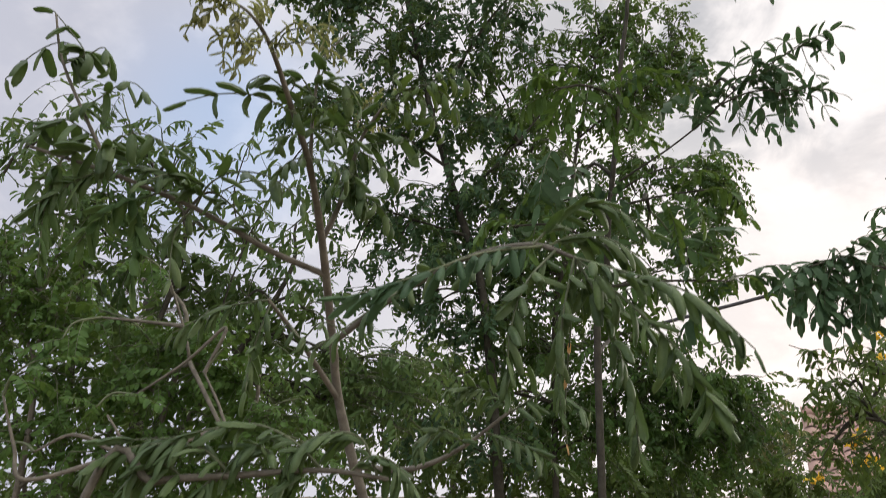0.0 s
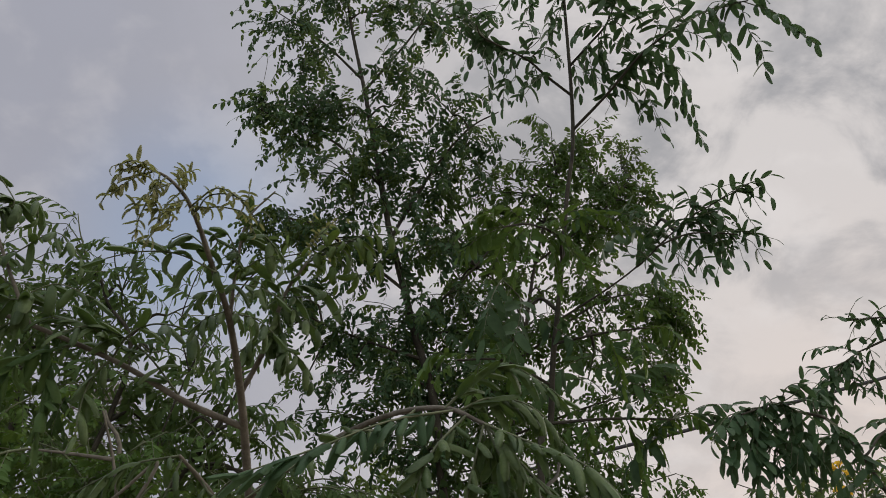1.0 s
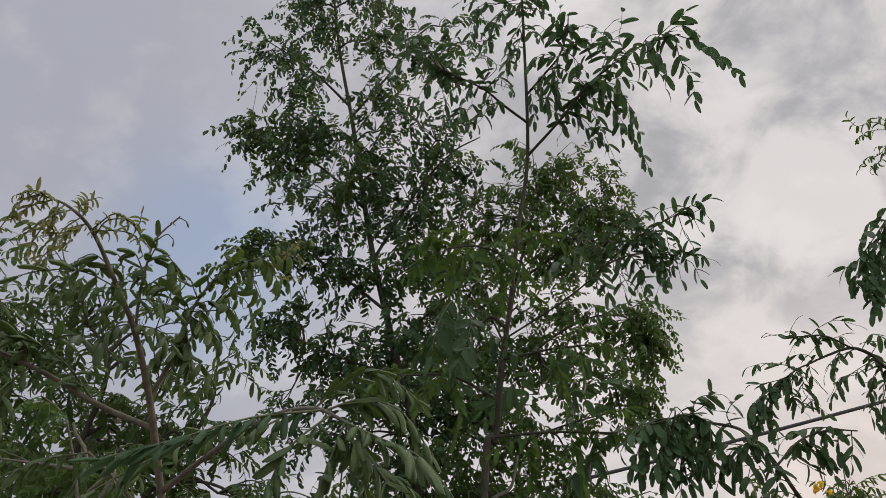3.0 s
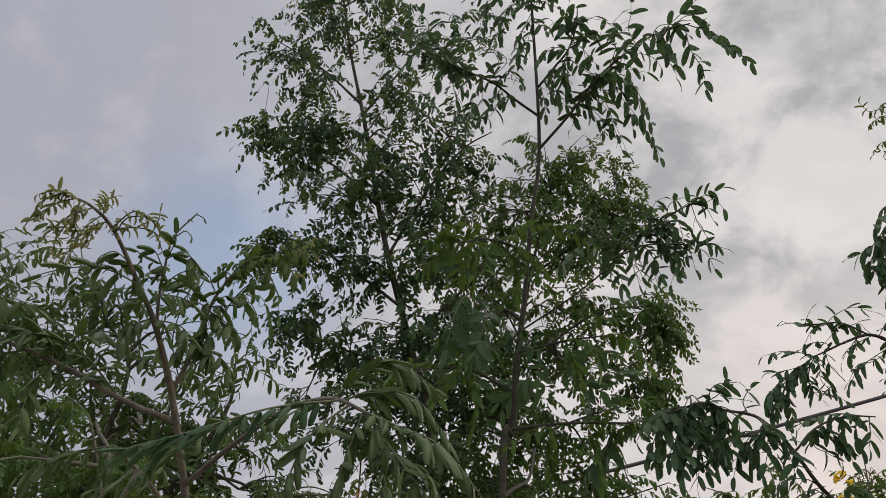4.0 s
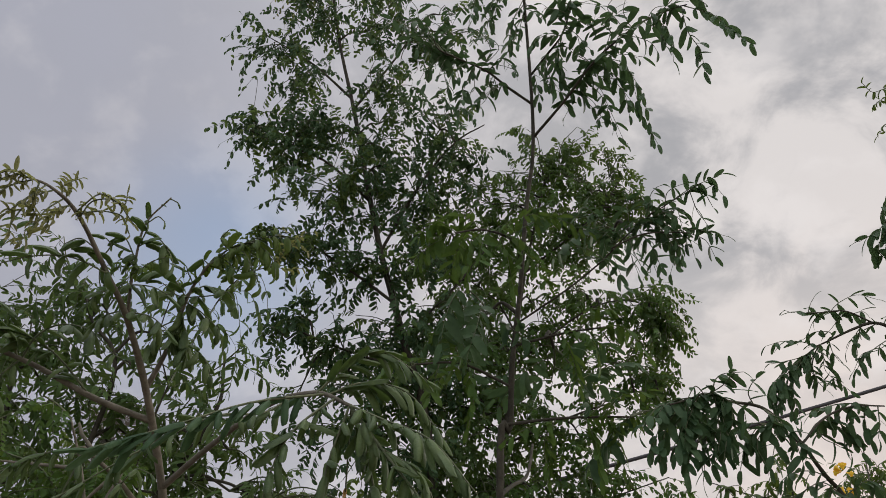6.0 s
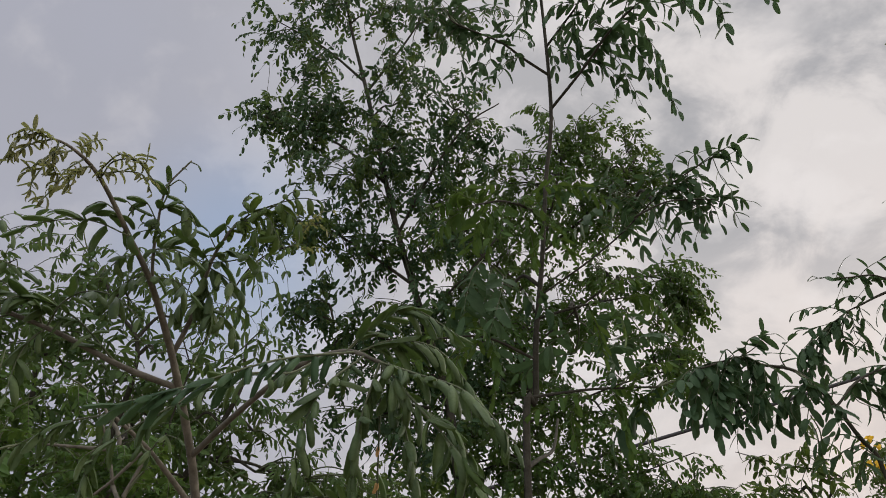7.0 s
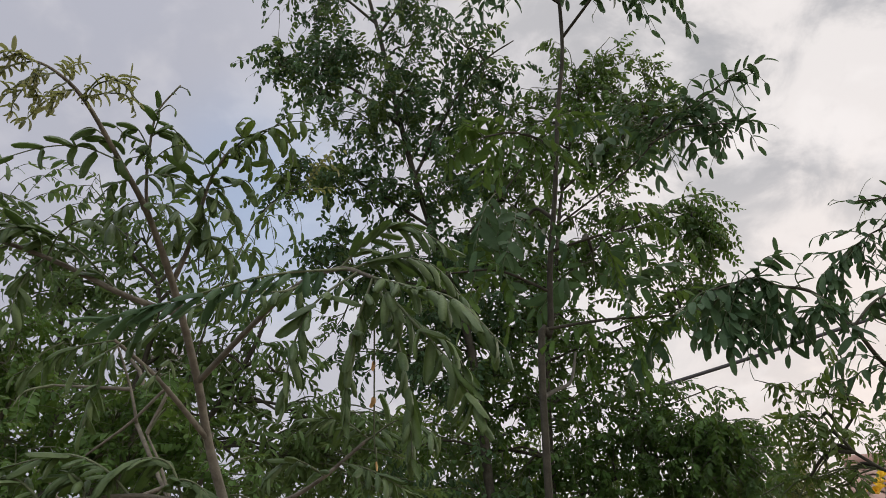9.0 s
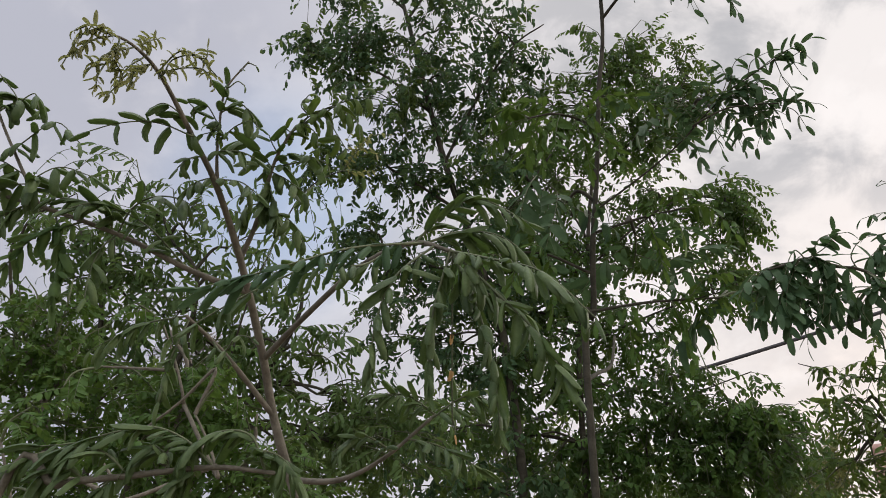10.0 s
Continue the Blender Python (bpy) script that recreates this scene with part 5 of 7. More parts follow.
# the bough against the pale sky
side.limb([(2.024, 2.300, 2.421), (1.887, 2.308, 2.489), (1.845, 2.317, 2.542), (1.784, 2.325, 2.568), (1.701, 2.333, 2.543), (1.627, 2.342, 2.511), (1.588, 2.350, 2.496)], 0.0086, 0.0022)
side.limb([(1.787, 2.330, 2.570), (1.689, 2.303, 2.603), (1.592, 2.277, 2.588), (1.527, 2.250, 2.575)], 0.0032, 0.0016)
side.frond([(1.582, 2.340, 2.493), (1.521, 2.333, 2.505), (1.458, 2.327, 2.504), (1.396, 2.320, 2.485)], pairs=4, grow=0.74)
side.frond([(1.586, 2.340, 2.491), (1.521, 2.333, 2.453), (1.455, 2.327, 2.433), (1.397, 2.320, 2.422)], pairs=4, grow=0.74)
side.frond([(1.582, 2.340, 2.491), (1.591, 2.333, 2.436), (1.604, 2.327, 2.390), (1.622, 2.320, 2.342)], pairs=4, grow=0.74)
side.frond([(1.598, 2.370, 2.501), (1.606, 2.363, 2.466), (1.598, 2.357, 2.405), (1.659, 2.350, 2.335)], pairs=5, grow=0.74)
side.frond([(1.572, 2.340, 2.482), (1.493, 2.333, 2.412), (1.456, 2.327, 2.330), (1.455, 2.320, 2.230)], pairs=7, grow=0.74)
side.frond([(1.588, 2.370, 2.493), (1.513, 2.363, 2.435), (1.456, 2.357, 2.361), (1.450, 2.350, 2.215)], pairs=8, grow=0.74)
side.frond([(1.581, 2.340, 2.489), (1.463, 2.333, 2.407), (1.402, 2.327, 2.358), (1.368, 2.320, 2.303)], pairs=6, grow=0.74)
side.frond([(1.598, 2.370, 2.499), (1.498, 2.363, 2.435), (1.405, 2.357, 2.360), (1.392, 2.350, 2.292)], pairs=7, grow=0.74)
side.frond([(1.626, 2.340, 2.511), (1.622, 2.330, 2.466), (1.631, 2.320, 2.429)], pairs=2, grow=0.74)
side.frond([(1.576, 2.340, 2.612), (1.543, 2.333, 2.617), (1.518, 2.327, 2.609), (1.491, 2.320, 2.614)], pairs=2, grow=0.74)
side.frond([(1.582, 2.340, 2.612), (1.587, 2.330, 2.639), (1.604, 2.320, 2.666)], pairs=2, grow=0.74)
side.frond([(1.659, 2.340, 2.616), (1.694, 2.333, 2.649), (1.759, 2.327, 2.675), (1.825, 2.320, 2.653)], pairs=5, grow=0.74)
side.frond([(1.633, 2.340, 2.542), (1.576, 2.330, 2.537), (1.525, 2.320, 2.506)], pairs=2, grow=0.74)
side.frond([(1.749, 2.340, 2.560), (1.715, 2.330, 2.521), (1.700, 2.320, 2.452)], pairs=3, grow=0.74)
side.frond([(1.804, 2.340, 2.574), (1.753, 2.333, 2.545), (1.702, 2.327, 2.515), (1.668, 2.320, 2.471)], pairs=3, grow=0.74)
side.frond([(1.823, 2.340, 2.567), (1.875, 2.333, 2.624), (1.909, 2.327, 2.612), (1.940, 2.320, 2.585)], pairs=4, grow=0.74)
side.frond([(1.860, 2.340, 2.551), (1.896, 2.330, 2.591), (1.926, 2.320, 2.563)], pairs=2, grow=0.74)
side.frond([(1.876, 2.340, 2.531), (1.779, 2.333, 2.483), (1.714, 2.327, 2.438), (1.666, 2.320, 2.371)], pairs=6, grow=0.74)
side.frond([(1.895, 2.370, 2.542), (1.801, 2.363, 2.484), (1.737, 2.357, 2.467), (1.687, 2.350, 2.403)], pairs=5, grow=0.74)
side.frond([(1.891, 2.340, 2.511), (1.830, 2.333, 2.445), (1.800, 2.327, 2.382), (1.790, 2.320, 2.317)], pairs=5, grow=0.74)
side.frond([(1.911, 2.370, 2.522), (1.855, 2.363, 2.467), (1.841, 2.357, 2.388), (1.826, 2.350, 2.307)], pairs=5, grow=0.74)
side.frond([(1.909, 2.340, 2.501), (1.860, 2.333, 2.406), (1.840, 2.327, 2.305), (1.841, 2.320, 2.243)], pairs=7, grow=0.74)
side.frond([(1.929, 2.370, 2.512), (1.886, 2.363, 2.419), (1.843, 2.357, 2.324), (1.884, 2.350, 2.276)], pairs=6, grow=0.74)
side.frond([(1.581, 2.340, 2.489), (1.545, 2.333, 2.424), (1.542, 2.327, 2.372), (1.560, 2.320, 2.332)], pairs=4, grow=0.74)
side.frond([(1.598, 2.370, 2.499), (1.548, 2.363, 2.432), (1.558, 2.357, 2.391), (1.607, 2.350, 2.359)], pairs=5, grow=0.74)
side.frond([(1.572, 2.340, 2.482), (1.449, 2.333, 2.387), (1.416, 2.327, 2.329), (1.393, 2.320, 2.269)], pairs=6, grow=0.74)
side.frond([(1.588, 2.370, 2.493), (1.474, 2.363, 2.409), (1.420, 2.357, 2.324), (1.397, 2.350, 2.274)], pairs=7, grow=0.74)
side.frond([(1.689, 2.340, 2.613), (1.659, 2.330, 2.571), (1.622, 2.320, 2.535)], pairs=2, grow=0.74)
side.frond([(1.628, 2.340, 2.614), (1.585, 2.330, 2.579), (1.551, 2.320, 2.532)], pairs=2, grow=0.74)
side.frond([(1.729, 2.340, 2.606), (1.766, 2.330, 2.612), (1.779, 2.320, 2.583)], pairs=2, grow=0.74)
side.frond([(1.923, 2.340, 2.495), (1.913, 2.330, 2.426), (1.895, 2.320, 2.344)], pairs=4, grow=0.74)
side.frond([(1.944, 2.370, 2.506), (1.913, 2.360, 2.451), (1.929, 2.350, 2.347)], pairs=4, grow=0.74)
# the bough overhead and its young tips
side.limb([(2.213, 2.200, 3.043), (1.900, 1.850, 2.900), (1.655, 1.600, 2.799), (1.547, 1.565, 2.662), (1.480, 1.530, 2.617)], 0.0070, 0.0022)
side.frond([(1.480, 1.530, 2.617), (1.436, 1.530, 2.610), (1.410, 1.530, 2.566), (1.389, 1.530, 2.537)], pairs=4, grow=0.72)
side.frond([(1.479, 1.530, 2.612), (1.409, 1.530, 2.533), (1.369, 1.530, 2.491), (1.315, 1.530, 2.461)], pairs=7, grow=0.72)
side.frond([(1.480, 1.530, 2.604), (1.408, 1.530, 2.501), (1.384, 1.530, 2.436), (1.374, 1.530, 2.417)], pairs=7, grow=0.72)
side.frond([(1.455, 1.530, 2.569), (1.370, 1.530, 2.467), (1.354, 1.530, 2.431), (1.368, 1.530, 2.410)], pairs=6, grow=0.72)
side.frond([(1.483, 1.530, 2.587), (1.418, 1.530, 2.453), (1.395, 1.530, 2.405), (1.378, 1.530, 2.350)], pairs=8, grow=0.72)
side.frond([(1.478, 1.530, 2.595), (1.441, 1.530, 2.502), (1.413, 1.530, 2.429), (1.399, 1.530, 2.363)], pairs=8, grow=0.72)
side.frond([(1.478, 1.530, 2.587), (1.465, 1.530, 2.503), (1.435, 1.530, 2.423)], pairs=6, grow=0.72)
side.frond([(1.480, 1.530, 2.617), (1.464, 1.530, 2.623), (1.474, 1.530, 2.638)], pairs=2, grow=0.72)
side.frond([(1.500, 1.530, 2.622), (1.492, 1.530, 2.537), (1.470, 1.530, 2.456)], pairs=6, grow=0.72)
side.limb([(2.213, 2.200, 3.043), (2.000, 1.950, 3.060), (1.833, 1.750, 2.969), (1.768, 1.710, 3.018), (1.696, 1.670, 3.027)], 0.0060, 0.0018)
side.frond([(1.696, 1.670, 3.027), (1.637, 1.670, 3.054), (1.580, 1.670, 3.037), (1.559, 1.670, 3.068)], "young", pairs=7, grow=1.10, leaf_mat=LEAF_FINE)
side.frond([(1.696, 1.670, 3.027), (1.629, 1.670, 3.023), (1.589, 1.670, 3.004), (1.565, 1.670, 2.983)], "young", pairs=6, grow=1.10, leaf_mat=LEAF_FINE)
side.frond([(1.706, 1.670, 3.011), (1.624, 1.670, 2.933), (1.586, 1.670, 2.921), (1.547, 1.670, 2.874)], "young", pairs=7, grow=1.10, leaf_mat=LEAF_FINE)
side.frond([(1.706, 1.670, 3.011), (1.630, 1.670, 2.923), (1.601, 1.670, 2.893), (1.583, 1.670, 2.876)], "young", pairs=6, grow=1.10, leaf_mat=LEAF_FINE)
side.frond([(1.696, 1.670, 3.027), (1.668, 1.670, 3.068), (1.632, 1.670, 3.066)], "young", pairs=4, grow=1.10, leaf_mat=LEAF_FINE)
side.frond([(1.706, 1.670, 3.011), (1.650, 1.670, 2.965), (1.625, 1.670, 2.960)], "young", pairs=3, grow=1.10, leaf_mat=LEAF_FINE)
side.limb([(2.6, 2.45, 1.2), (1.597, 2.700, 1.796), (1.579, 2.750, 1.995), (1.572, 2.750, 2.197)], 0.0072, 0.0030)
for c, rad, tw, lv in (((1.500, 2.750, 2.139), 0.12, 3, 3), ((1.415, 2.750, 2.022), 0.10, 3, 3), ((1.486, 2.750, 1.921), 0.12, 3, 3), ((1.500, 2.750, 1.752), 0.12, 3, 3)):
    side.cluster(c, rad, tw, lv, 0.58, None, LEAF_FINE)
for c, rad in (((1.430, 2.900, 1.829), 0.12), ((1.494, 2.900, 1.729), 0.12), ((1.312, 2.900, 1.736), 0.10), ((1.467, 2.900, 1.907), 0.09)):
    side.cluster(c, rad, 3, 4, 0.55, "fine", LEAF_FINE)
# twig with small hanging leaves below the low bough
side.limb([(1.623, 2.750, 2.022), (1.560, 2.750, 2.050), (1.429, 2.750, 2.071), (1.319, 2.750, 2.106), (1.267, 2.750, 2.123)], 0.004, 0.0015)
side.frond([(1.322, 2.720, 2.094), (1.345, 2.720, 2.059), (1.353, 2.720, 2.007), (1.350, 2.720, 1.964)], "broad", 5, 0.62, LEAF_FINE)
side.frond([(1.334, 2.720, 2.090), (1.320, 2.720, 2.048), (1.321, 2.720, 2.016)], "broad", 3, 0.60, LEAF_FINE)
side.frond([(1.420, 2.720, 2.063), (1.421, 2.720, 2.017), (1.429, 2.720, 1.967), (1.435, 2.720, 1.928)], "broad", 5, 0.66, LEAF_FINE)
side.frond([(1.407, 2.720, 2.066), (1.380, 2.720, 2.033), (1.381, 2.720, 2.013)], "broad", 3, 0.60, LEAF_FINE)
side.frond([(1.307, 2.720, 2.099), (1.296, 2.720, 2.082), (1.285, 2.720, 2.066)], "broad", 2, 0.60, LEAF_FINE)
side.frond([(1.330, 2.720, 2.096), (1.370, 2.720, 2.102), (1.392, 2.720, 2.076)], "broad", 3, 0.58, LEAF_FINE)
side.frond([(1.454, 2.720, 2.061), (1.491, 2.720, 2.087), (1.543, 2.720, 2.096)], "broad", 4, 0.62, LEAF_FINE)
side.frond([(1.490, 2.720, 2.051), (1.463, 2.720, 2.001), (1.455, 2.720, 1.950)], "broad", 4, 0.66, LEAF_FINE)
side.frond([(1.527, 2.720, 2.045), (1.534, 2.720, 1.997), (1.519, 2.720, 1.951)], "broad", 4, 0.70, LEAF_FINE)
side.frond([(1.563, 2.720, 2.035), (1.583, 2.720, 1.994), (1.579, 2.720, 1.948)], "broad", 4, 0.70, LEAF_FINE)
side.frond([(1.489, 2.720, 2.128), (1.502, 2.720, 2.102), (1.546, 2.720, 2.092)], "broad", 3, 0.60, LEAF_FINE)
side.finish()

# ---- the sapling close by ----
near = Tree("sapling", (0.05, 1.50, 0.0), "grey-brown sapling with drooping folded leaves and yellow-green tips", "sapling", 53, BARK_YOUNG, "droop", LEAF_PALE, 1.0)
near.roll = 1.0
near.limb([near.base, (0.03, 1.46, 0.5), (0.0, 1.42, 0.95), (-0.05, 1.36, 1.32), (-0.160, 1.270, 1.700), (-0.177, 1.200, 1.838), (-0.180, 1.080, 1.953), (-0.185, 0.970, 2.033), (-0.196, 0.900, 2.075), (-0.211, 0.810, 2.123), (-0.225, 0.751, 2.132), (-0.250, 0.720, 2.131)], 0.0115, 0.0010, "trunk", sides=10)
near.limb([(-0.182, 1.075, 1.961), (-0.153, 1.060, 2.021), (-0.125, 1.040, 2.109), (-0.094, 1.020, 2.152)], 0.0048, 0.002)
near.limb([(-0.172, 1.195, 1.827), (-0.082, 1.120, 1.881), (0.026, 1.000, 1.909), (0.110, 0.920, 1.905), (0.164, 0.890, 1.877)], 0.0052, 0.0025)
near.limb([(-0.176, 1.245, 1.743), (-0.221, 1.150, 1.828), (-0.249, 1.050, 1.865)], 0.0050, 0.0025)
near.limb([(-0.182, 1.115, 1.918), (-0.256, 1.070, 1.945), (-0.347, 1.020, 1.988), (-0.459, 0.970, 2.025), (-0.568, 0.950, 2.057)], 0.0055, 0.0025)
near.limb([(-0.459, 0.970, 2.025), (-0.503, 0.960, 2.105), (-0.546, 0.950, 2.194), (-0.567, 0.950, 2.271)], 0.0032, 0.0015)
near.limb([(-0.185, 0.970, 2.033), (-0.182, 0.950, 2.069), (-0.179, 0.940, 2.116), (-0.170, 0.930, 2.178), (-0.134, 0.920, 2.219)], 0.0030, 0.0012)
near.limb([(-0.146, 1.290, 1.646), (-0.055, 1.250, 1.639), (0.023, 1.220, 1.667), (0.108, 1.200, 1.727)], 0.0055, 0.0025)
# hanging leaves of the arching limb
near.frond([(0.157, 0.887, 1.877), (0.210, 0.840, 1.845), (0.271, 0.800, 1.808), (0.320, 0.770, 1.742)], pairs=9, grow=1.15, lie=1.0)
near.frond([(0.114, 0.913, 1.902), (0.157, 0.913, 1.944), (0.203, 0.913, 1.960), (0.264, 0.896, 1.913)], pairs=7, lie=1.0)
near.frond([(0.164, 0.887, 1.874), (0.190, 0.870, 1.805), (0.207, 0.853, 1.723), (0.212, 0.844, 1.644)], pairs=8, grow=1.1)
near.frond([(0.135, 0.896, 1.886), (0.096, 0.853, 1.834), (0.075, 0.835, 1.772), (0.070, 0.827, 1.711)], pairs=7, grow=1.0)
near.frond([(0.165, 0.870, 1.868), (0.218, 0.827, 1.796), (0.264, 0.809, 1.734), (0.289, 0.800, 1.675)], pairs=8, grow=1.1)
# of the hanging leaves only this one takes the darker copy, for shade
near.frond([(0.116, 0.896, 1.894), (0.046, 0.827, 1.864), (-0.031, 0.766, 1.818), (-0.094, 0.722, 1.785)], pairs=10, grow=0.95, leaf_mat=LEAF_SHADED, roll=0.0, lie=0.5)
near.frond([(0.157, 0.887, 1.874), (0.138, 0.870, 1.786), (0.132, 0.870, 1.697)], pairs=7, grow=1.0)
near.frond([(0.164, 0.887, 1.875), (0.183, 0.905, 1.839), (0.252, 0.922, 1.796), (0.285, 0.922, 1.728)], pairs=8, grow=1.0)
near.frond([(0.133, 0.913, 1.896), (0.178, 0.931, 1.922), (0.237, 0.940, 1.909), (0.285, 0.940, 1.846)], pairs=8, grow=1.0, lie=1.0)
near.frond([(0.043, 0.913, 1.875), (-0.002, 0.853, 1.855), (-0.060, 0.783, 1.798), (-0.126, 0.739, 1.737)], pairs=8, grow=0.92, roll=0.0, lie=0.4)
# leaves of the limb that reaches sideways
near.frond([(-0.258, 1.054, 1.943), (-0.312, 1.018, 2.004), (-0.366, 0.993, 2.029), (-0.430, 0.963, 2.034)], pairs=7)
near.frond([(-0.404, 1.004, 2.009), (-0.454, 0.964, 1.971), (-0.479, 0.940, 1.911)], pairs=6, leaf_mat=LEAF_DARK)
near.frond([(-0.470, 0.986, 2.034), (-0.511, 0.960, 2.006), (-0.556, 0.950, 1.964)], pairs=6)
near.frond([(-0.444, 0.992, 2.020), (-0.420, 0.985, 1.951), (-0.414, 0.970, 1.866)], pairs=6, leaf_mat=LEAF_DARK)
near.frond([(-0.526, 0.970, 2.049), (-0.540, 0.960, 1.976), (-0.530, 0.950, 1.884)], pairs=6, leaf_mat=LEAF_DARK)
# leaves of its upright shoot
near.frond([(-0.515, 0.950, 2.204), (-0.551, 0.950, 2.223), (-0.588, 0.950, 2.204), (-0.622, 0.950, 2.163)], "grown", 5, 1.15)
near.frond([(-0.515, 0.950, 2.204), (-0.546, 0.950, 2.247), (-0.571, 0.950, 2.276)], "grown", 3, 1.1)
near.frond([(-0.513, 0.950, 2.200), (-0.488, 0.950, 2.214), (-0.475, 0.950, 2.181)], "grown", 3, 1.2)
near.frond([(-0.490, 0.950, 2.127), (-0.444, 0.950, 2.158), (-0.400, 0.950, 2.118)], "grown", 5, 1.1)
near.frond([(-0.475, 0.950, 2.083), (-0.532, 0.950, 2.100), (-0.574, 0.950, 2.074)], "grown", 5, 1.2)
near.frond([(-0.469, 0.950, 2.055), (-0.426, 0.950, 2.078), (-0.369, 0.950, 2.057)], "grown", 5, 1.2)
near.frond([(-0.468, 0.950, 2.053), (-0.508, 0.950, 2.048), (-0.548, 0.950, 2.006)], "grown", 5, 1.2)
# leaves of the pale limb
near.frond([(-0.249, 1.050, 1.865), (-0.305, 1.025, 1.847), (-0.363, 1.000, 1.806)], "droop", 5, 1.00, LEAF_PALE)
near.frond([(-0.234, 1.050, 1.851), (-0.261, 1.035, 1.792), (-0.264, 1.020, 1.732)], "droop", 4, 1.00, LEAF_PALE)
near.frond([(-0.207, 1.100, 1.819), (-0.179, 1.080, 1.838), (-0.146, 1.060, 1.827)], "droop", 2, 0.80, LEAF_PALE)
# the fans of thick leaflets beside the trunk
near.frond([(-0.357, 1.020, 1.994), (-0.333, 1.002, 2.024), (-0.291, 0.985, 2.035), (-0.237, 0.968, 2.018), (-0.188, 0.950, 1.974)], "droop", 3, 1.30, LEAF_PALE, lie=0.6)
near.frond([(-0.363, 1.020, 1.998), (-0.368, 0.997, 2.019), (-0.382, 0.973, 2.025), (-0.402, 0.950, 2.007)], "droop", 3, 1.30, LEAF_PALE, lie=0.6)
near.frond([(-0.357, 1.020, 1.994), (-0.371, 1.000, 1.961), (-0.369, 0.980, 1.919), (-0.360, 0.960, 1.870)], "droop", 3, 1.25, LEAF_PALE)
# leaves of the trunk and its shoots
near.frond([(-0.192, 0.880, 2.071), (-0.228, 0.872, 2.087), (-0.257, 0.865, 2.091), (-0.292, 0.857, 2.085), (-0.323, 0.850, 2.072)], "grown", 4, 1.12, LEAF_PALE, lie=0.4, roll=0.0)
near.frond([(-0.207, 0.870, 2.102), (-0.230, 0.865, 2.118), (-0.248, 0.860, 2.107)], "grown", 2, 1.05, LEAF_PALE, lie=0.5)
near.frond([(-0.211, 0.900, 2.102), (-0.197, 0.890, 2.119), (-0.201, 0.880, 2.126)], "grown", 1, 1.00, LEAF_PALE)
near.frond([(-0.179, 0.935, 2.123), (-0.195, 0.933, 2.152), (-0.205, 0.930, 2.155)], "grown", 2, 1.10, LEAF_PALE, lie=0.6)
near.frond([(-0.176, 0.930, 2.141), (-0.167, 0.930, 2.164), (-0.166, 0.930, 2.185)], "grown", 2, 1.00, LEAF_PALE, lie=0.5)
near.frond([(-0.174, 0.930, 2.141), (-0.147, 0.927, 2.151), (-0.124, 0.923, 2.126), (-0.112, 0.920, 2.101)], "grown", 2, 1.10, LEAF_PALE, lie=0.6)
near.frond([(-0.175, 0.930, 2.122), (-0.183, 0.930, 2.108), (-0.198, 0.930, 2.104)], "grown", 2, 0.80, LEAF_PALE, lie=0.3)
near.frond([(-0.167, 0.930, 2.097), (-0.148, 0.925, 2.110), (-0.126, 0.920, 2.115)], "young", 5, 0.80, LEAF_FINE)
near.frond([(-0.167, 0.930, 2.097), (-0.181, 0.925, 2.110), (-0.195, 0.920, 2.115)], "young", 5, 0.70, LEAF_FINE)
near.frond([(-0.170, 0.940, 2.079), (-0.143, 0.935, 2.073), (-0.117, 0.930, 2.058)], "grown", 3, 1.10, LEAF_PALE, lie=0.4)
near.frond([(-0.178, 0.960, 2.043), (-0.146, 0.955, 2.034), (-0.119, 0.950, 2.012)], "grown", 3, 1.10, LEAF_PALE, lie=0.4)
near.frond([(-0.185, 0.950, 2.039), (-0.208, 0.945, 2.033), (-0.224, 0.940, 2.013)], "grown", 3, 1.00, LEAF_PALE, lie=0.4)
near.frond([(-0.193, 0.920, 2.061), (-0.211, 0.915, 2.055), (-0.222, 0.910, 2.039)], "grown", 3, 0.90, LEAF_PALE, lie=0.4)
near.frond([(-0.144, 0.920, 2.205), (-0.135, 0.920, 2.216), (-0.122, 0.920, 2.210)], "grown", 1, 0.45, LEAF_PALE)
near.frond([(-0.163, 0.925, 2.179), (-0.150, 0.923, 2.187), (-0.137, 0.920, 2.176)], "grown", 1, 0.60, LEAF_PALE)
near.frond([(-0.127, 1.040, 2.101), (-0.146, 1.037, 2.127), (-0.163, 1.033, 2.149), (-0.182, 1.030, 2.144)], "grown", 3, 1.20, LEAF_PALE, lie=0.5)
near.frond([(-0.126, 1.040, 2.103), (-0.144, 1.035, 2.106), (-0.167, 1.030, 2.125)], "grown", 2, 1.20, LEAF_PALE, lie=0.6)
near.frond([(-0.125, 1.040, 2.111), (-0.102, 1.035, 2.120), (-0.082, 1.030, 2.114)], "grown", 2, 1.15, LEAF_PALE, lie=0.6)
near.frond([(-0.115, 1.030, 2.119), (-0.126, 1.025, 2.140), (-0.129, 1.020, 2.150)], "grown", 2, 1.00, LEAF_PALE, lie=0.5)
near.frond([(-0.097, 1.030, 2.158), (-0.110, 1.030, 2.167), (-0.118, 1.030, 2.150)], "grown", 2, 0.90, LEAF_FINE)
near.frond([(-0.097, 1.030, 2.158), (-0.065, 1.022, 2.181), (-0.028, 1.015, 2.192), (0.017, 1.008, 2.199), (0.051, 1.000, 2.188)], "grown", 6, 0.95, LEAF_FINE, lie=0.3)
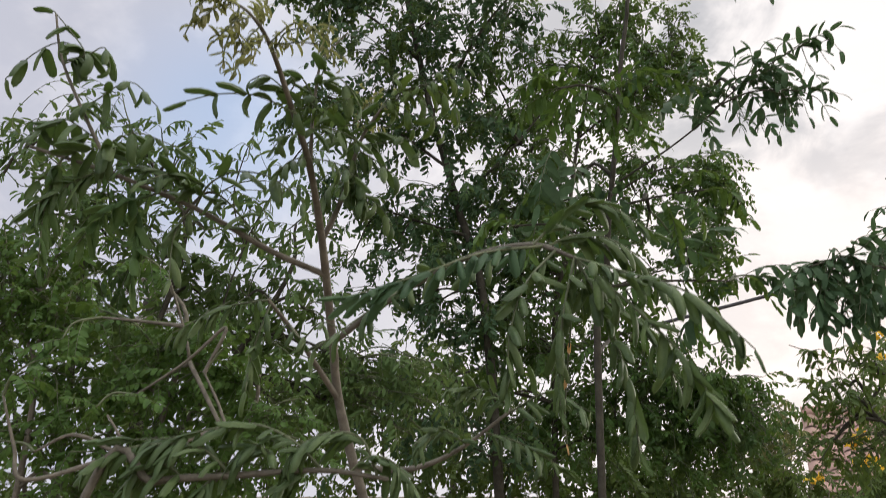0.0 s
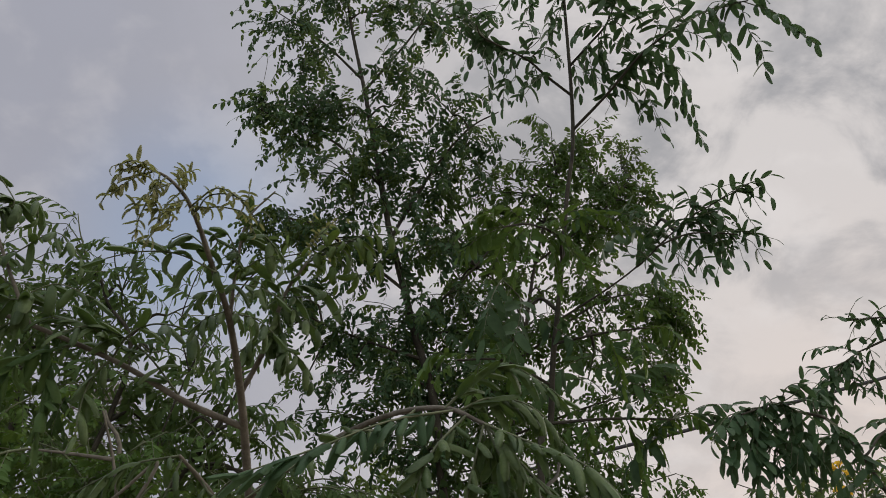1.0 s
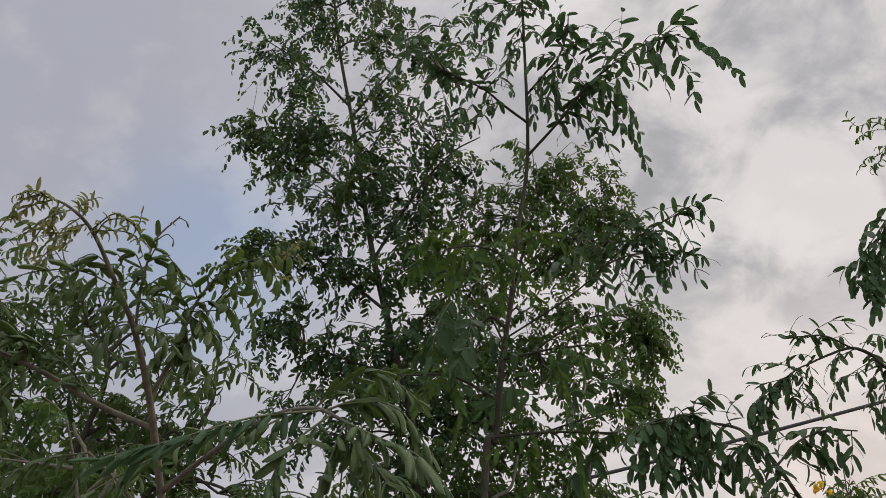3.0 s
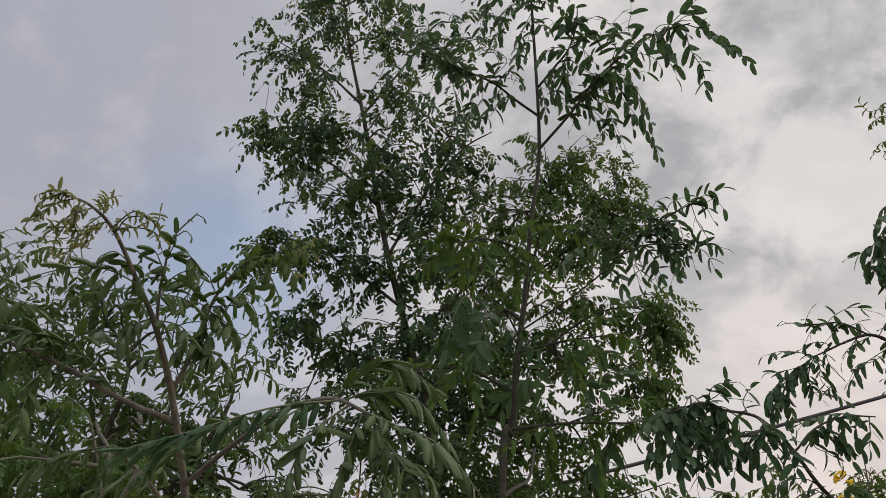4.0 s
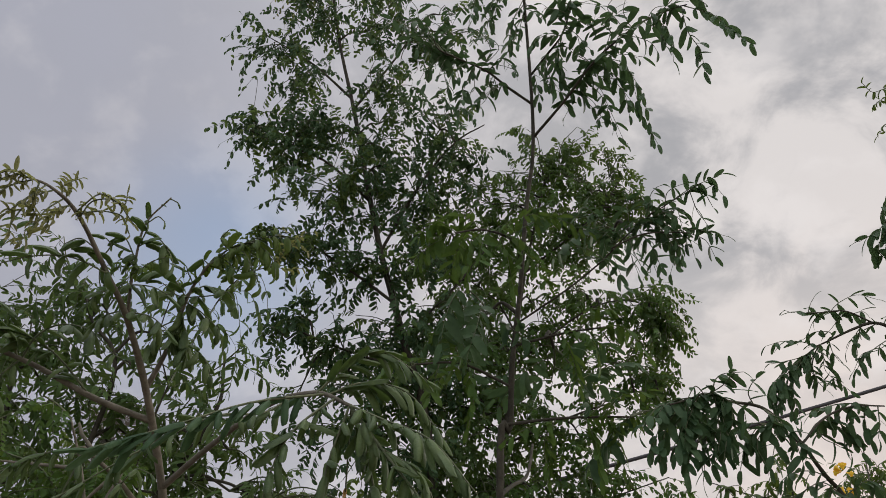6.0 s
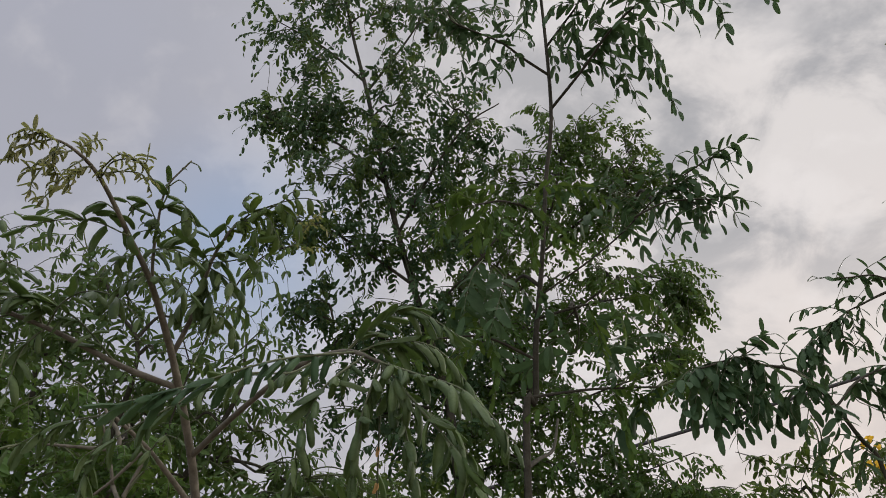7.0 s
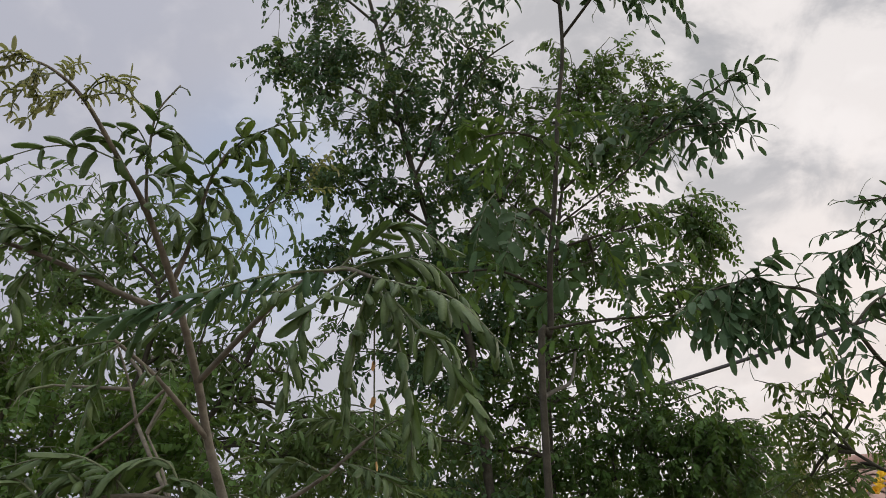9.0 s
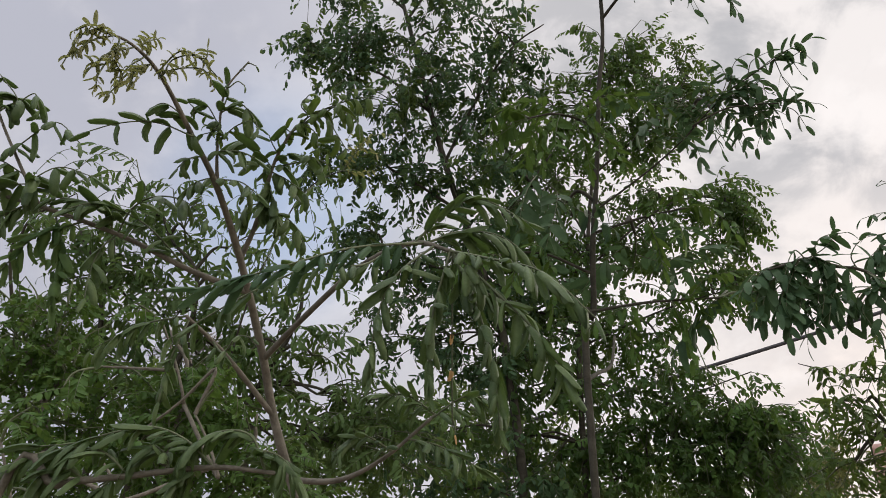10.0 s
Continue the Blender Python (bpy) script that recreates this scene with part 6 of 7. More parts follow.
near.frond([(-0.064, 1.020, 2.180), (-0.036, 1.013, 2.170), (-0.017, 1.007, 2.136), (0.001, 1.000, 2.101)], "grown", 4, 0.95, LEAF_FINE, lie=0.5)
near.frond([(-0.037, 1.020, 2.191), (-0.007, 1.013, 2.179), (0.016, 1.007, 2.153), (0.022, 1.000, 2.120)], "grown", 4, 0.95, LEAF_FINE, lie=0.5)
near.frond([(-0.068, 1.020, 2.178), (-0.076, 1.010, 2.194), (-0.062, 1.000, 2.206)], "grown", 3, 0.85, LEAF_FINE, lie=0.4)
near.frond([(-0.019, 1.020, 2.198), (0.003, 1.010, 2.212), (0.031, 1.000, 2.209)], "grown", 3, 0.90, LEAF_FINE, lie=0.4)
near.frond([(-0.085, 1.030, 2.172), (-0.055, 1.015, 2.148), (-0.043, 1.000, 2.109)], "grown", 3, 0.90, LEAF_FINE, lie=0.4)
near.frond([(-0.126, 1.040, 2.103), (-0.085, 1.027, 2.100), (-0.055, 1.013, 2.100), (-0.037, 1.000, 2.076)], "grown", 2, 1.10, LEAF_PALE, lie=0.3)
near.frond([(-0.131, 1.050, 2.099), (-0.102, 1.040, 2.078), (-0.072, 1.030, 2.049)], "grown", 3, 1.15, LEAF_PALE, lie=0.5)
near.frond([(-0.134, 1.050, 2.089), (-0.138, 1.045, 2.057), (-0.144, 1.040, 2.025)], "grown", 4, 1.10, LEAF_PALE, lie=0.4)
near.frond([(-0.137, 1.050, 2.074), (-0.121, 1.045, 2.039), (-0.117, 1.040, 2.004)], "grown", 4, 1.10, LEAF_PALE, lie=0.4)
near.frond([(-0.147, 1.060, 2.050), (-0.167, 1.055, 2.043), (-0.178, 1.050, 2.022)], "grown", 3, 1.10, LEAF_PALE, lie=0.4)
near.frond([(-0.150, 1.060, 2.035), (-0.121, 1.057, 2.029), (-0.091, 1.053, 2.005), (-0.075, 1.050, 1.974)], "grown", 4, 1.10, LEAF_PALE, lie=0.4)
# the young tips
near.frond([(-0.203, 0.799, 2.116), (-0.189, 0.794, 2.136), (-0.153, 0.784, 2.130), (-0.118, 0.775, 2.089)], "young", 9, 0.72, LEAF_YOUNG)
near.frond([(-0.218, 0.776, 2.124), (-0.224, 0.751, 2.096), (-0.224, 0.730, 2.053), (-0.225, 0.715, 2.029)], "young", 9, 0.72, LEAF_YOUNG)
near.frond([(-0.231, 0.747, 2.125), (-0.236, 0.713, 2.084), (-0.247, 0.707, 2.063)], "young", 9, 0.72, LEAF_YOUNG)
near.frond([(-0.212, 0.789, 2.121), (-0.220, 0.766, 2.106), (-0.219, 0.753, 2.072)], "young", 9, 0.72, LEAF_YOUNG)
near.frond([(-0.237, 0.732, 2.128), (-0.251, 0.708, 2.106), (-0.267, 0.703, 2.082)], "young", 9, 0.72, LEAF_YOUNG)
near.frond([(-0.226, 0.758, 2.124), (-0.233, 0.732, 2.104), (-0.235, 0.709, 2.056), (-0.234, 0.708, 2.035)], "young", 9, 0.72, LEAF_YOUNG)
near.frond([(-0.193, 0.796, 2.120), (-0.170, 0.790, 2.118), (-0.138, 0.780, 2.104), (-0.122, 0.777, 2.075)], "young", 9, 0.72, LEAF_YOUNG)
near.frond([(-0.241, 0.721, 2.128), (-0.252, 0.708, 2.130), (-0.272, 0.704, 2.120)], "young", 9, 0.72, LEAF_YOUNG)
near.frond([(-0.245, 0.710, 2.125), (-0.264, 0.705, 2.112), (-0.276, 0.700, 2.069)], "young", 9, 0.72, LEAF_YOUNG)
near.frond([(-0.221, 0.770, 2.126), (-0.222, 0.777, 2.153), (-0.215, 0.800, 2.177)], "young", 9, 0.72, LEAF_YOUNG)
near.frond([(-0.234, 0.739, 2.126), (-0.231, 0.732, 2.095), (-0.225, 0.739, 2.079)], "young", 9, 0.72, LEAF_YOUNG)
near.frond([(-0.206, 0.800, 2.119), (-0.179, 0.791, 2.146), (-0.140, 0.780, 2.122), (-0.136, 0.779, 2.138)], "young", 9, 0.72, LEAF_YOUNG)
# leaves of the low limb
near.frond([(0.108, 1.200, 1.727), (0.066, 1.180, 1.756), (0.013, 1.150, 1.753)], pairs=6)
near.frond([(0.103, 1.200, 1.722), (0.164, 1.180, 1.751), (0.224, 1.170, 1.720)], pairs=6)
near.frond([(0.062, 1.200, 1.691), (0.117, 1.180, 1.675), (0.176, 1.170, 1.639)], pairs=6)
near.frond([(0.035, 1.200, 1.673), (-0.004, 1.170, 1.696), (-0.043, 1.150, 1.670)], pairs=5)
near.frond([(0.151, 0.970, 1.688), (0.153, 0.970, 1.677), (0.154, 0.970, 1.660)], "grown", 1, 0.5, WITHERED)
near.finish()

# ---- the low seedling whose leaf hangs close under the camera ----
low = Tree("low_shrub", (-0.66, 0.97, 0.0), "low shrub with one brown stem and dusty folded leaves", "shrub", 59, BARK_YOUNG, "droop", LEAF_PALE, 1.0)
low.limb([low.base, (-0.62, 0.95, 0.8), (-0.422, 0.930, 1.587), (-0.339, 0.930, 1.615), (-0.248, 0.930, 1.622), (-0.142, 0.930, 1.628), (-0.065, 0.930, 1.618)], 0.0065, 0.0026, "stem", sides=10)
low.frond([(-0.076, 0.930, 1.619), (-0.097, 0.930, 1.664), (-0.137, 0.930, 1.671), (-0.173, 0.930, 1.654), (-0.185, 0.930, 1.632)], pairs=8, grow=1.10, roll=0.0, lie=0.3)
low.frond([(-0.142, 0.930, 1.628), (-0.179, 0.930, 1.662), (-0.226, 0.930, 1.681), (-0.276, 0.930, 1.676), (-0.326, 0.930, 1.665), (-0.393, 0.930, 1.663)], pairs=10, grow=1.10, roll=0.0, lie=0.3)
low.frond([(-0.248, 0.930, 1.622), (-0.287, 0.930, 1.653), (-0.340, 0.930, 1.658), (-0.390, 0.930, 1.649), (-0.423, 0.930, 1.630)], pairs=7, grow=1.10, roll=0.0, lie=0.3)
low.frond([(-0.197, 0.930, 1.625), (-0.207, 0.930, 1.649), (-0.228, 0.930, 1.657), (-0.246, 0.930, 1.641)], pairs=5, grow=1.10, roll=0.0, lie=0.3)
low.frond([(-0.112, 0.930, 1.624), (-0.085, 0.930, 1.644), (-0.056, 0.930, 1.635), (-0.034, 0.930, 1.607)], pairs=5, grow=1.10, roll=0.0, lie=0.3)
low.frond([(-0.304, 0.930, 1.618), (-0.328, 0.930, 1.634), (-0.357, 0.930, 1.632), (-0.375, 0.930, 1.607)], pairs=5, grow=1.10, roll=0.0, lie=0.3)
low.frond([(-0.161, 0.930, 1.627), (-0.182, 0.930, 1.618), (-0.194, 0.930, 1.602)], pairs=4, grow=1.10, roll=0.0, lie=0.3)
low.frond([(-0.268, 0.930, 1.621), (-0.281, 0.930, 1.610), (-0.300, 0.930, 1.593)], pairs=4, grow=1.10, roll=0.0, lie=0.3)
low.finish()

# ---- shrubs on the other side ----
# the darker leaf copy stands in for the shade inside this shrub
bush = Tree("leafy_shrub", (-1.5, 3.0, 0.0), "dense shrub of narrow dark leaves on thin stems", "shrub", 61, BARK, "narrow", LEAF_DARK, 1.0)
bush.limb([bush.base, (-1.45, 3.0, 1.2), (-1.083, 3.000, 2.535), (-1.231, 3.000, 2.901)], 0.02, 0.006, "stem")
bush.limb([(-1.45, 3.0, 1.2), (-0.692, 3.000, 2.343), (-0.618, 3.000, 2.688)], 0.016, 0.005, "stem")
bush.limb([(-1.45, 3.0, 1.2), (-1.495, 3.000, 2.534), (-1.653, 3.000, 2.955)], 0.016, 0.005, "stem")
for c, rad, tw, lv in (((-1.631, 3.000, 3.069), 0.2, 4, 3), ((-1.376, 3.000, 3.098), 0.2, 4, 3), ((-1.114, 3.000, 2.956), 0.2, 4, 3), ((-0.848, 3.000, 2.902), 0.16, 1, 2), ((-0.593, 3.000, 2.688), 0.16, 1, 3), ((-1.409, 3.000, 2.792), 0.22, 4, 3), ((-0.935, 3.000, 2.662), 0.2, 2, 2), ((-0.658, 3.000, 2.438), 0.2, 2, 3), ((-1.646, 3.000, 2.738), 0.2, 4, 3), ((-0.451, 3.000, 2.297), 0.13, 1, 2), ((-1.482, 3.000, 2.484), 0.22, 4, 3), ((-1.204, 3.000, 2.535), 0.22, 4, 3), ((-0.888, 3.000, 2.389), 0.22, 4, 3), ((-1.293, 3.000, 2.294), 0.22, 4, 3), ((-0.995, 3.000, 2.204), 0.22, 4, 3), ((-0.669, 3.000, 2.182), 0.22, 4, 3)):
    bush.cluster(c, rad, tw + 1, lv + 1)
bush.limb([(-1.45, 3.0, 1.2), (-1.563, 2.500, 2.453), (-1.502, 2.400, 2.674), (-1.434, 2.400, 2.760), (-1.318, 2.400, 2.821)], 0.008, 0.002, "stem")
bush.frond([(-1.468, 2.400, 2.717), (-1.365, 2.400, 2.843), (-1.254, 2.400, 2.886), (-1.131, 2.400, 2.849)], "broad", 7, 0.6, extra=1)
bush.frond([(-1.478, 2.400, 2.763), (-1.401, 2.400, 2.921), (-1.299, 2.400, 2.961), (-1.204, 2.400, 2.906)], "broad", 7, 0.6, extra=1)
bush.frond([(-1.417, 2.400, 2.669), (-1.286, 2.400, 2.761), (-1.160, 2.400, 2.764), (-1.026, 2.400, 2.709)], "broad", 7, 0.6, extra=1)
bush.frond([(-1.519, 2.400, 2.858), (-1.454, 2.400, 2.973), (-1.375, 2.400, 3.015), (-1.281, 2.400, 2.984)], "broad", 7, 0.6, extra=1)
bush.frond([(-1.365, 2.400, 2.843), (-1.335, 2.400, 2.916), (-1.259, 2.400, 2.982), (-1.147, 2.400, 2.962)], "broad", 7, 0.6, extra=1)
bush.frond([(-1.286, 2.400, 2.761), (-1.190, 2.400, 2.823), (-1.074, 2.400, 2.826), (-0.981, 2.400, 2.762)], "broad", 7, 0.6, extra=1)
bush.frond([(-1.424, 2.400, 2.603), (-1.315, 2.400, 2.684), (-1.188, 2.400, 2.675), (-1.094, 2.400, 2.603)], "broad", 7, 0.6, extra=1)
for c, rad in (((-0.377, 3.000, 2.008), 0.14), ((-0.220, 3.000, 1.936), 0.14), ((-0.509, 3.000, 1.928), 0.14), ((-0.335, 3.000, 2.116), 0.10), ((-0.086, 3.000, 2.037), 0.12), ((-0.066, 3.000, 1.886), 0.12), ((-0.176, 3.000, 1.966), 0.10)):
    bush.cluster(c, rad, 5, 4, 0.8)
for c, rad in (((-1.704, 3.300, 2.791), 0.2), ((-1.435, 3.300, 2.680), 0.2), ((-1.672, 3.300, 2.465), 0.2), ((-1.353, 3.300, 2.312), 0.2), ((-1.129, 3.300, 2.417), 0.18), ((-1.249, 3.300, 2.320), 0.18), ((-0.976, 3.300, 2.461), 0.14)):
    bush.cluster(c, rad, 4, 3)
# narrow leaves that hang between the sapling and the trees
bush.limb([(-0.882, 2.900, 2.187), (-0.775, 2.810, 2.521), (-0.651, 2.720, 2.721), (-0.545, 2.630, 2.846), (-0.435, 2.540, 2.882), (-0.326, 2.450, 2.865)], 0.0045, 0.0018, "stem")
bush.limb([(-0.771, 2.800, 2.518), (-0.811, 2.733, 2.686), (-0.769, 2.667, 2.826), (-0.719, 2.600, 2.891)], 0.0030, 0.0016, "stem")
bush.frond([(-0.521, 2.495, 2.746), (-0.470, 2.495, 2.778), (-0.443, 2.495, 2.685), (-0.427, 2.495, 2.599)], "narrow", 5, 0.92)
bush.frond([(-0.549, 2.642, 2.852), (-0.459, 2.642, 2.847), (-0.409, 2.642, 2.759), (-0.386, 2.642, 2.663)], "narrow", 5, 0.92)
bush.frond([(-0.466, 2.475, 2.796), (-0.494, 2.475, 2.747), (-0.508, 2.475, 2.657), (-0.513, 2.475, 2.591)], "narrow", 4, 0.92)
bush.frond([(-0.607, 2.591, 2.665), (-0.646, 2.591, 2.737), (-0.681, 2.591, 2.811), (-0.702, 2.591, 2.885)], "narrow", 4, 0.92)
bush.frond([(-0.414, 2.467, 2.844), (-0.371, 2.467, 2.829), (-0.342, 2.467, 2.758), (-0.332, 2.467, 2.689)], "narrow", 3, 0.92)
bush.frond([(-0.339, 2.499, 2.892), (-0.285, 2.499, 2.889), (-0.251, 2.499, 2.839), (-0.237, 2.499, 2.767)], "narrow", 3, 0.92)
bush.frond([(-0.488, 2.650, 2.923), (-0.524, 2.650, 2.955), (-0.557, 2.650, 2.932), (-0.576, 2.650, 2.882)], "narrow", 2, 0.92)
bush.frond([(-0.555, 2.492, 2.655), (-0.510, 2.492, 2.619), (-0.484, 2.492, 2.552), (-0.475, 2.492, 2.487)], "narrow", 4, 0.92)
bush.frond([(-0.621, 2.578, 2.626), (-0.674, 2.578, 2.618), (-0.712, 2.578, 2.574), (-0.737, 2.578, 2.509)], "narrow", 4, 0.92)
bush.frond([(-0.633, 2.542, 2.546), (-0.578, 2.542, 2.510), (-0.541, 2.542, 2.443), (-0.526, 2.542, 2.379)], "narrow", 4, 0.92)
bush.frond([(-0.673, 2.541, 2.428), (-0.624, 2.541, 2.447), (-0.570, 2.541, 2.423), (-0.525, 2.541, 2.368)], "narrow", 4, 0.92)
bush.frond([(-0.722, 2.549, 2.770), (-0.766, 2.549, 2.772), (-0.793, 2.549, 2.727), (-0.807, 2.549, 2.658)], "narrow", 3, 0.92)
bush.frond([(-0.707, 2.488, 2.628), (-0.747, 2.488, 2.608), (-0.771, 2.488, 2.554), (-0.781, 2.488, 2.501)], "narrow", 3, 0.92)
bush.frond([(-0.725, 2.616, 2.899), (-0.694, 2.616, 2.922), (-0.657, 2.616, 2.895), (-0.635, 2.616, 2.845)], "narrow", 2, 0.92)
bush.frond([(-0.564, 2.468, 2.612), (-0.525, 2.468, 2.632), (-0.472, 2.468, 2.607), (-0.438, 2.468, 2.562)], "narrow", 3, 0.92)
bush.frond([(-0.655, 2.497, 2.434), (-0.697, 2.497, 2.415), (-0.723, 2.497, 2.374), (-0.736, 2.497, 2.314)], "narrow", 3, 0.92)
bush.frond([(-0.679, 2.454, 2.770), (-0.713, 2.454, 2.795), (-0.747, 2.454, 2.774)], "narrow", 2, 0.92)
bush.frond([(-0.382, 2.503, 2.877), (-0.396, 2.503, 2.921), (-0.430, 2.503, 2.948)], "narrow", 2, 0.92)
bush.frond([(-0.620, 2.532, 2.552), (-0.658, 2.532, 2.510), (-0.672, 2.532, 2.446)], "narrow", 2, 0.92)
bush.frond([(-0.583, 2.630, 2.763), (-0.630, 2.630, 2.790), (-0.661, 2.630, 2.768), (-0.667, 2.630, 2.708)], "narrow", 3, 0.92)
# fresh sprays at the end of the long stem
bush.frond([(-0.326, 2.450, 2.865), (-0.277, 2.450, 2.954), (-0.230, 2.450, 3.000)], "fine", 7, 0.75, LEAF_YOUNG)
bush.frond([(-0.277, 2.450, 2.946), (-0.223, 2.450, 2.943), (-0.175, 2.450, 2.900)], "fine", 5, 0.75, LEAF_YOUNG)
bush.frond([(-0.287, 2.450, 2.930), (-0.311, 2.450, 2.995), (-0.279, 2.450, 3.043)], "fine", 5, 0.75, LEAF_YOUNG)
bush.frond([(-0.326, 2.450, 2.865), (-0.262, 2.450, 2.850), (-0.199, 2.450, 2.858)], "fine", 6, 0.75, LEAF_YOUNG)
bush.frond([(-0.254, 2.450, 2.970), (-0.204, 2.450, 3.008), (-0.152, 2.450, 3.005)], "fine", 5, 0.75, LEAF_YOUNG)
bush.finish()
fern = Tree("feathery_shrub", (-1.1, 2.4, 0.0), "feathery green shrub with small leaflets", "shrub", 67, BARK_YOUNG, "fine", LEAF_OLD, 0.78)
fern.limb([fern.base, (-1.1, 2.4, 0.9), (-0.833, 2.400, 2.004), (-0.898, 2.400, 2.265)], 0.016, 0.005, "stem")
fern.limb([fern.base, (-1.3, 2.4, 0.9), (-1.281, 2.400, 1.898), (-1.397, 2.400, 2.151)], 0.016, 0.005, "stem")
fern.limb([(-1.1, 2.4, 0.9), (-0.633, 2.400, 1.760), (-0.579, 2.400, 1.968)], 0.014, 0.005, "stem")
for c, rad, tw, lv in (((-1.367, 2.400, 2.189), 0.2, 5, 4), ((-1.159, 2.400, 2.151), 0.2, 5, 4), ((-0.965, 2.400, 2.059), 0.2, 5, 4), ((-1.263, 2.400, 2.004), 0.22, 5, 4), ((-1.071, 2.400, 1.915), 0.22, 5, 4), ((-0.821, 2.400, 1.898), 0.22, 5, 4), ((-0.609, 2.400, 1.898), 0.2, 5, 4), ((-1.258, 2.400, 1.760), 0.22, 5, 4), ((-0.907, 2.400, 1.727), 0.22, 5, 4), ((-0.526, 2.400, 1.727), 0.2, 4, 4), ((-1.430, 2.400, 2.342), 0.18, 4, 4), ((-1.237, 2.400, 2.303), 0.18, 4, 4), ((-0.728, 2.400, 2.040), 0.18, 4, 4), ((-0.730, 2.400, 1.693), 0.2, 4, 4), ((-1.087, 2.400, 1.660), 0.2, 4, 4)):
    fern.cluster(c, rad, tw + 5, lv + 1)
for a, b, c in (((-0.739, 2.200, 1.971), (-0.765, 2.180, 2.084), (-0.809, 2.150, 2.213)), ((-0.582, 2.100, 1.748), (-0.610, 2.100, 1.830), (-0.660, 2.100, 1.922)), ((-0.803, 2.000, 1.685), (-0.833, 2.000, 1.748), (-0.869, 2.000, 1.797)), ((-1.001, 1.900, 1.635), (-1.042, 1.900, 1.713), (-1.091, 1.900, 1.836)),
                ((-0.758, 2.200, 2.074), (-0.876, 2.200, 2.088), (-1.012, 2.200, 2.102)), ((-0.611, 2.100, 2.050), (-0.713, 2.100, 1.954), (-0.842, 2.100, 1.861)), ((-0.813, 2.000, 1.705), (-0.949, 2.000, 1.748), (-1.044, 2.000, 1.705))):
    fern.limb([a, b, c], 0.0065, 0.003, "stem", BARK_YOUNG)
for a, b in (((-0.809, 2.150, 2.213), (-0.877, 2.100, 2.267)), ((-1.012, 2.200, 2.102), (-1.068, 2.100, 2.017)), ((-0.660, 2.100, 1.922), (-0.561, 2.100, 2.017)), ((-0.842, 2.100, 1.861), (-0.901, 2.000, 1.819)), ((-1.044, 2.000, 1.705), (-1.136, 2.000, 1.733)), ((-1.091, 1.900, 1.836), (-1.028, 1.900, 1.920))):
    fern.twig(Vector(a) - fern.base, Vector(b) - fern.base, 5, 1.0)
fern.finish()

# ---- thickets farther back ----
for name, seed, xs, lo, hi, depth in (("thicket", 71, (-4.6, -3.4, -2.3), 1.2, 3.0, 5.6), ("thicket", 73, (-1.4, -0.5, 0.4), 1.0, 2.7, 6.0), ("thicket", 79, (1.0, 1.7, 2.3), 1.0, 2.25, 6.2)):
    wood = Tree(name, (xs[1], depth, 0.0), "dense thicket of leafy green shrubs behind the trees", "shrub", seed, BARK, "broad", LEAF_FINE, 1.1, "thickets")
    for x in xs:
        wood.limb([(xs[1] * 0.6 + x * 0.4, depth, 0.0), (x, depth + 0.05, lo * 0.6), (x + 0.1, depth, lo), (x, depth + 0.1, hi - 0.3)], 0.02, 0.006, "stem")
    r = random.Random(seed)
    for x in xs:
        for k in range(5):
            for dx in (-0.3, 0.3):
                wood.cluster((x + dx + r.uniform(-0.15, 0.15), depth + r.uniform(-0.3, 0.3), lo + (hi - lo) * (k + r.uniform(0, 0.6)) / 5), 0.38, 6, 4)
    wood.finish()

# ---- flowering shrub beyond the boughs ----
def flower_truss(tree, at, rnd):
    """A head of yellow trumpet flowers."""
    verts, faces = [], []
    for i in range(6):
        d = Vector((rnd.uniform(-1, 1), rnd.uniform(-1, 1), rnd.uniform(-0.2, 1))).normalized()
        a, b = d.orthogonal().normalized(), d.cross(d.orthogonal().normalized())
        o, n = Vector(at) - tree.base + d * 0.02, len(verts)
        for ring, (h, r) in enumerate(((0, 0.003), (0.03, 0.010), (0.046, 0.026))):
            for k in range(10):
                ang, wave = 2 * math.pi * k / 10, (1.0 if ring < 2 or k % 2 else 0.72)
                verts.append(o + d * h + (a * math.cos(ang) + b * math.sin(ang)) * r * wave)
        for ring in range(2):
            for k in range(10):
                k2 = (k + 1) % 10
                faces.append((n + ring * 10 + k, n + ring * 10 + k2, n + ring * 10 + 10 + k2, n + ring * 10 + 10 + k))
    part("flower_head", mesh_of("flower_head", verts, faces, [PETAL]), tree.ob, "bright yellow trumpet flowers")


gold = Tree("flowering_shrub", (3.75, 6.24, 0.0), "leafy shrub with heads of bright yellow flowers", "shrub", 83, BARK_YOUNG, "narrow", LEAF_FINE, 1.25)
gold.limb([gold.base, (3.7, 6.24, 0.6), (3.290, 6.240, 1.671), (3.379, 6.240, 2.194)], 0.014, 0.004, "stem")
gold.limb([(3.7, 6.24, 0.6), (2.781, 5.920, 1.508), (2.547, 5.760, 1.824), (2.530, 5.760, 2.148)], 0.010, 0.003, "stem")
gold.limb([(3.7, 6.24, 0.6), (3.610, 6.240, 1.842), (3.798, 6.240, 2.604), (3.849, 6.240, 3.130)], 0.014, 0.004, "stem")
for c, rad, tw, lv in (((3.386, 6.240, 1.714), 0.10, 3, 4), ((3.500, 6.240, 2.105), 0.09, 3, 3), ((3.692, 6.240, 2.284), 0.16, 5, 4), ((3.795, 6.240, 2.840), 0.16, 5, 4), ((3.558, 6.240, 1.799), 0.16, 5, 4), ((3.467, 6.240, 1.545), 0.12, 4, 4)):
    gold.cluster(c, rad * 1.6, tw + 1, lv)
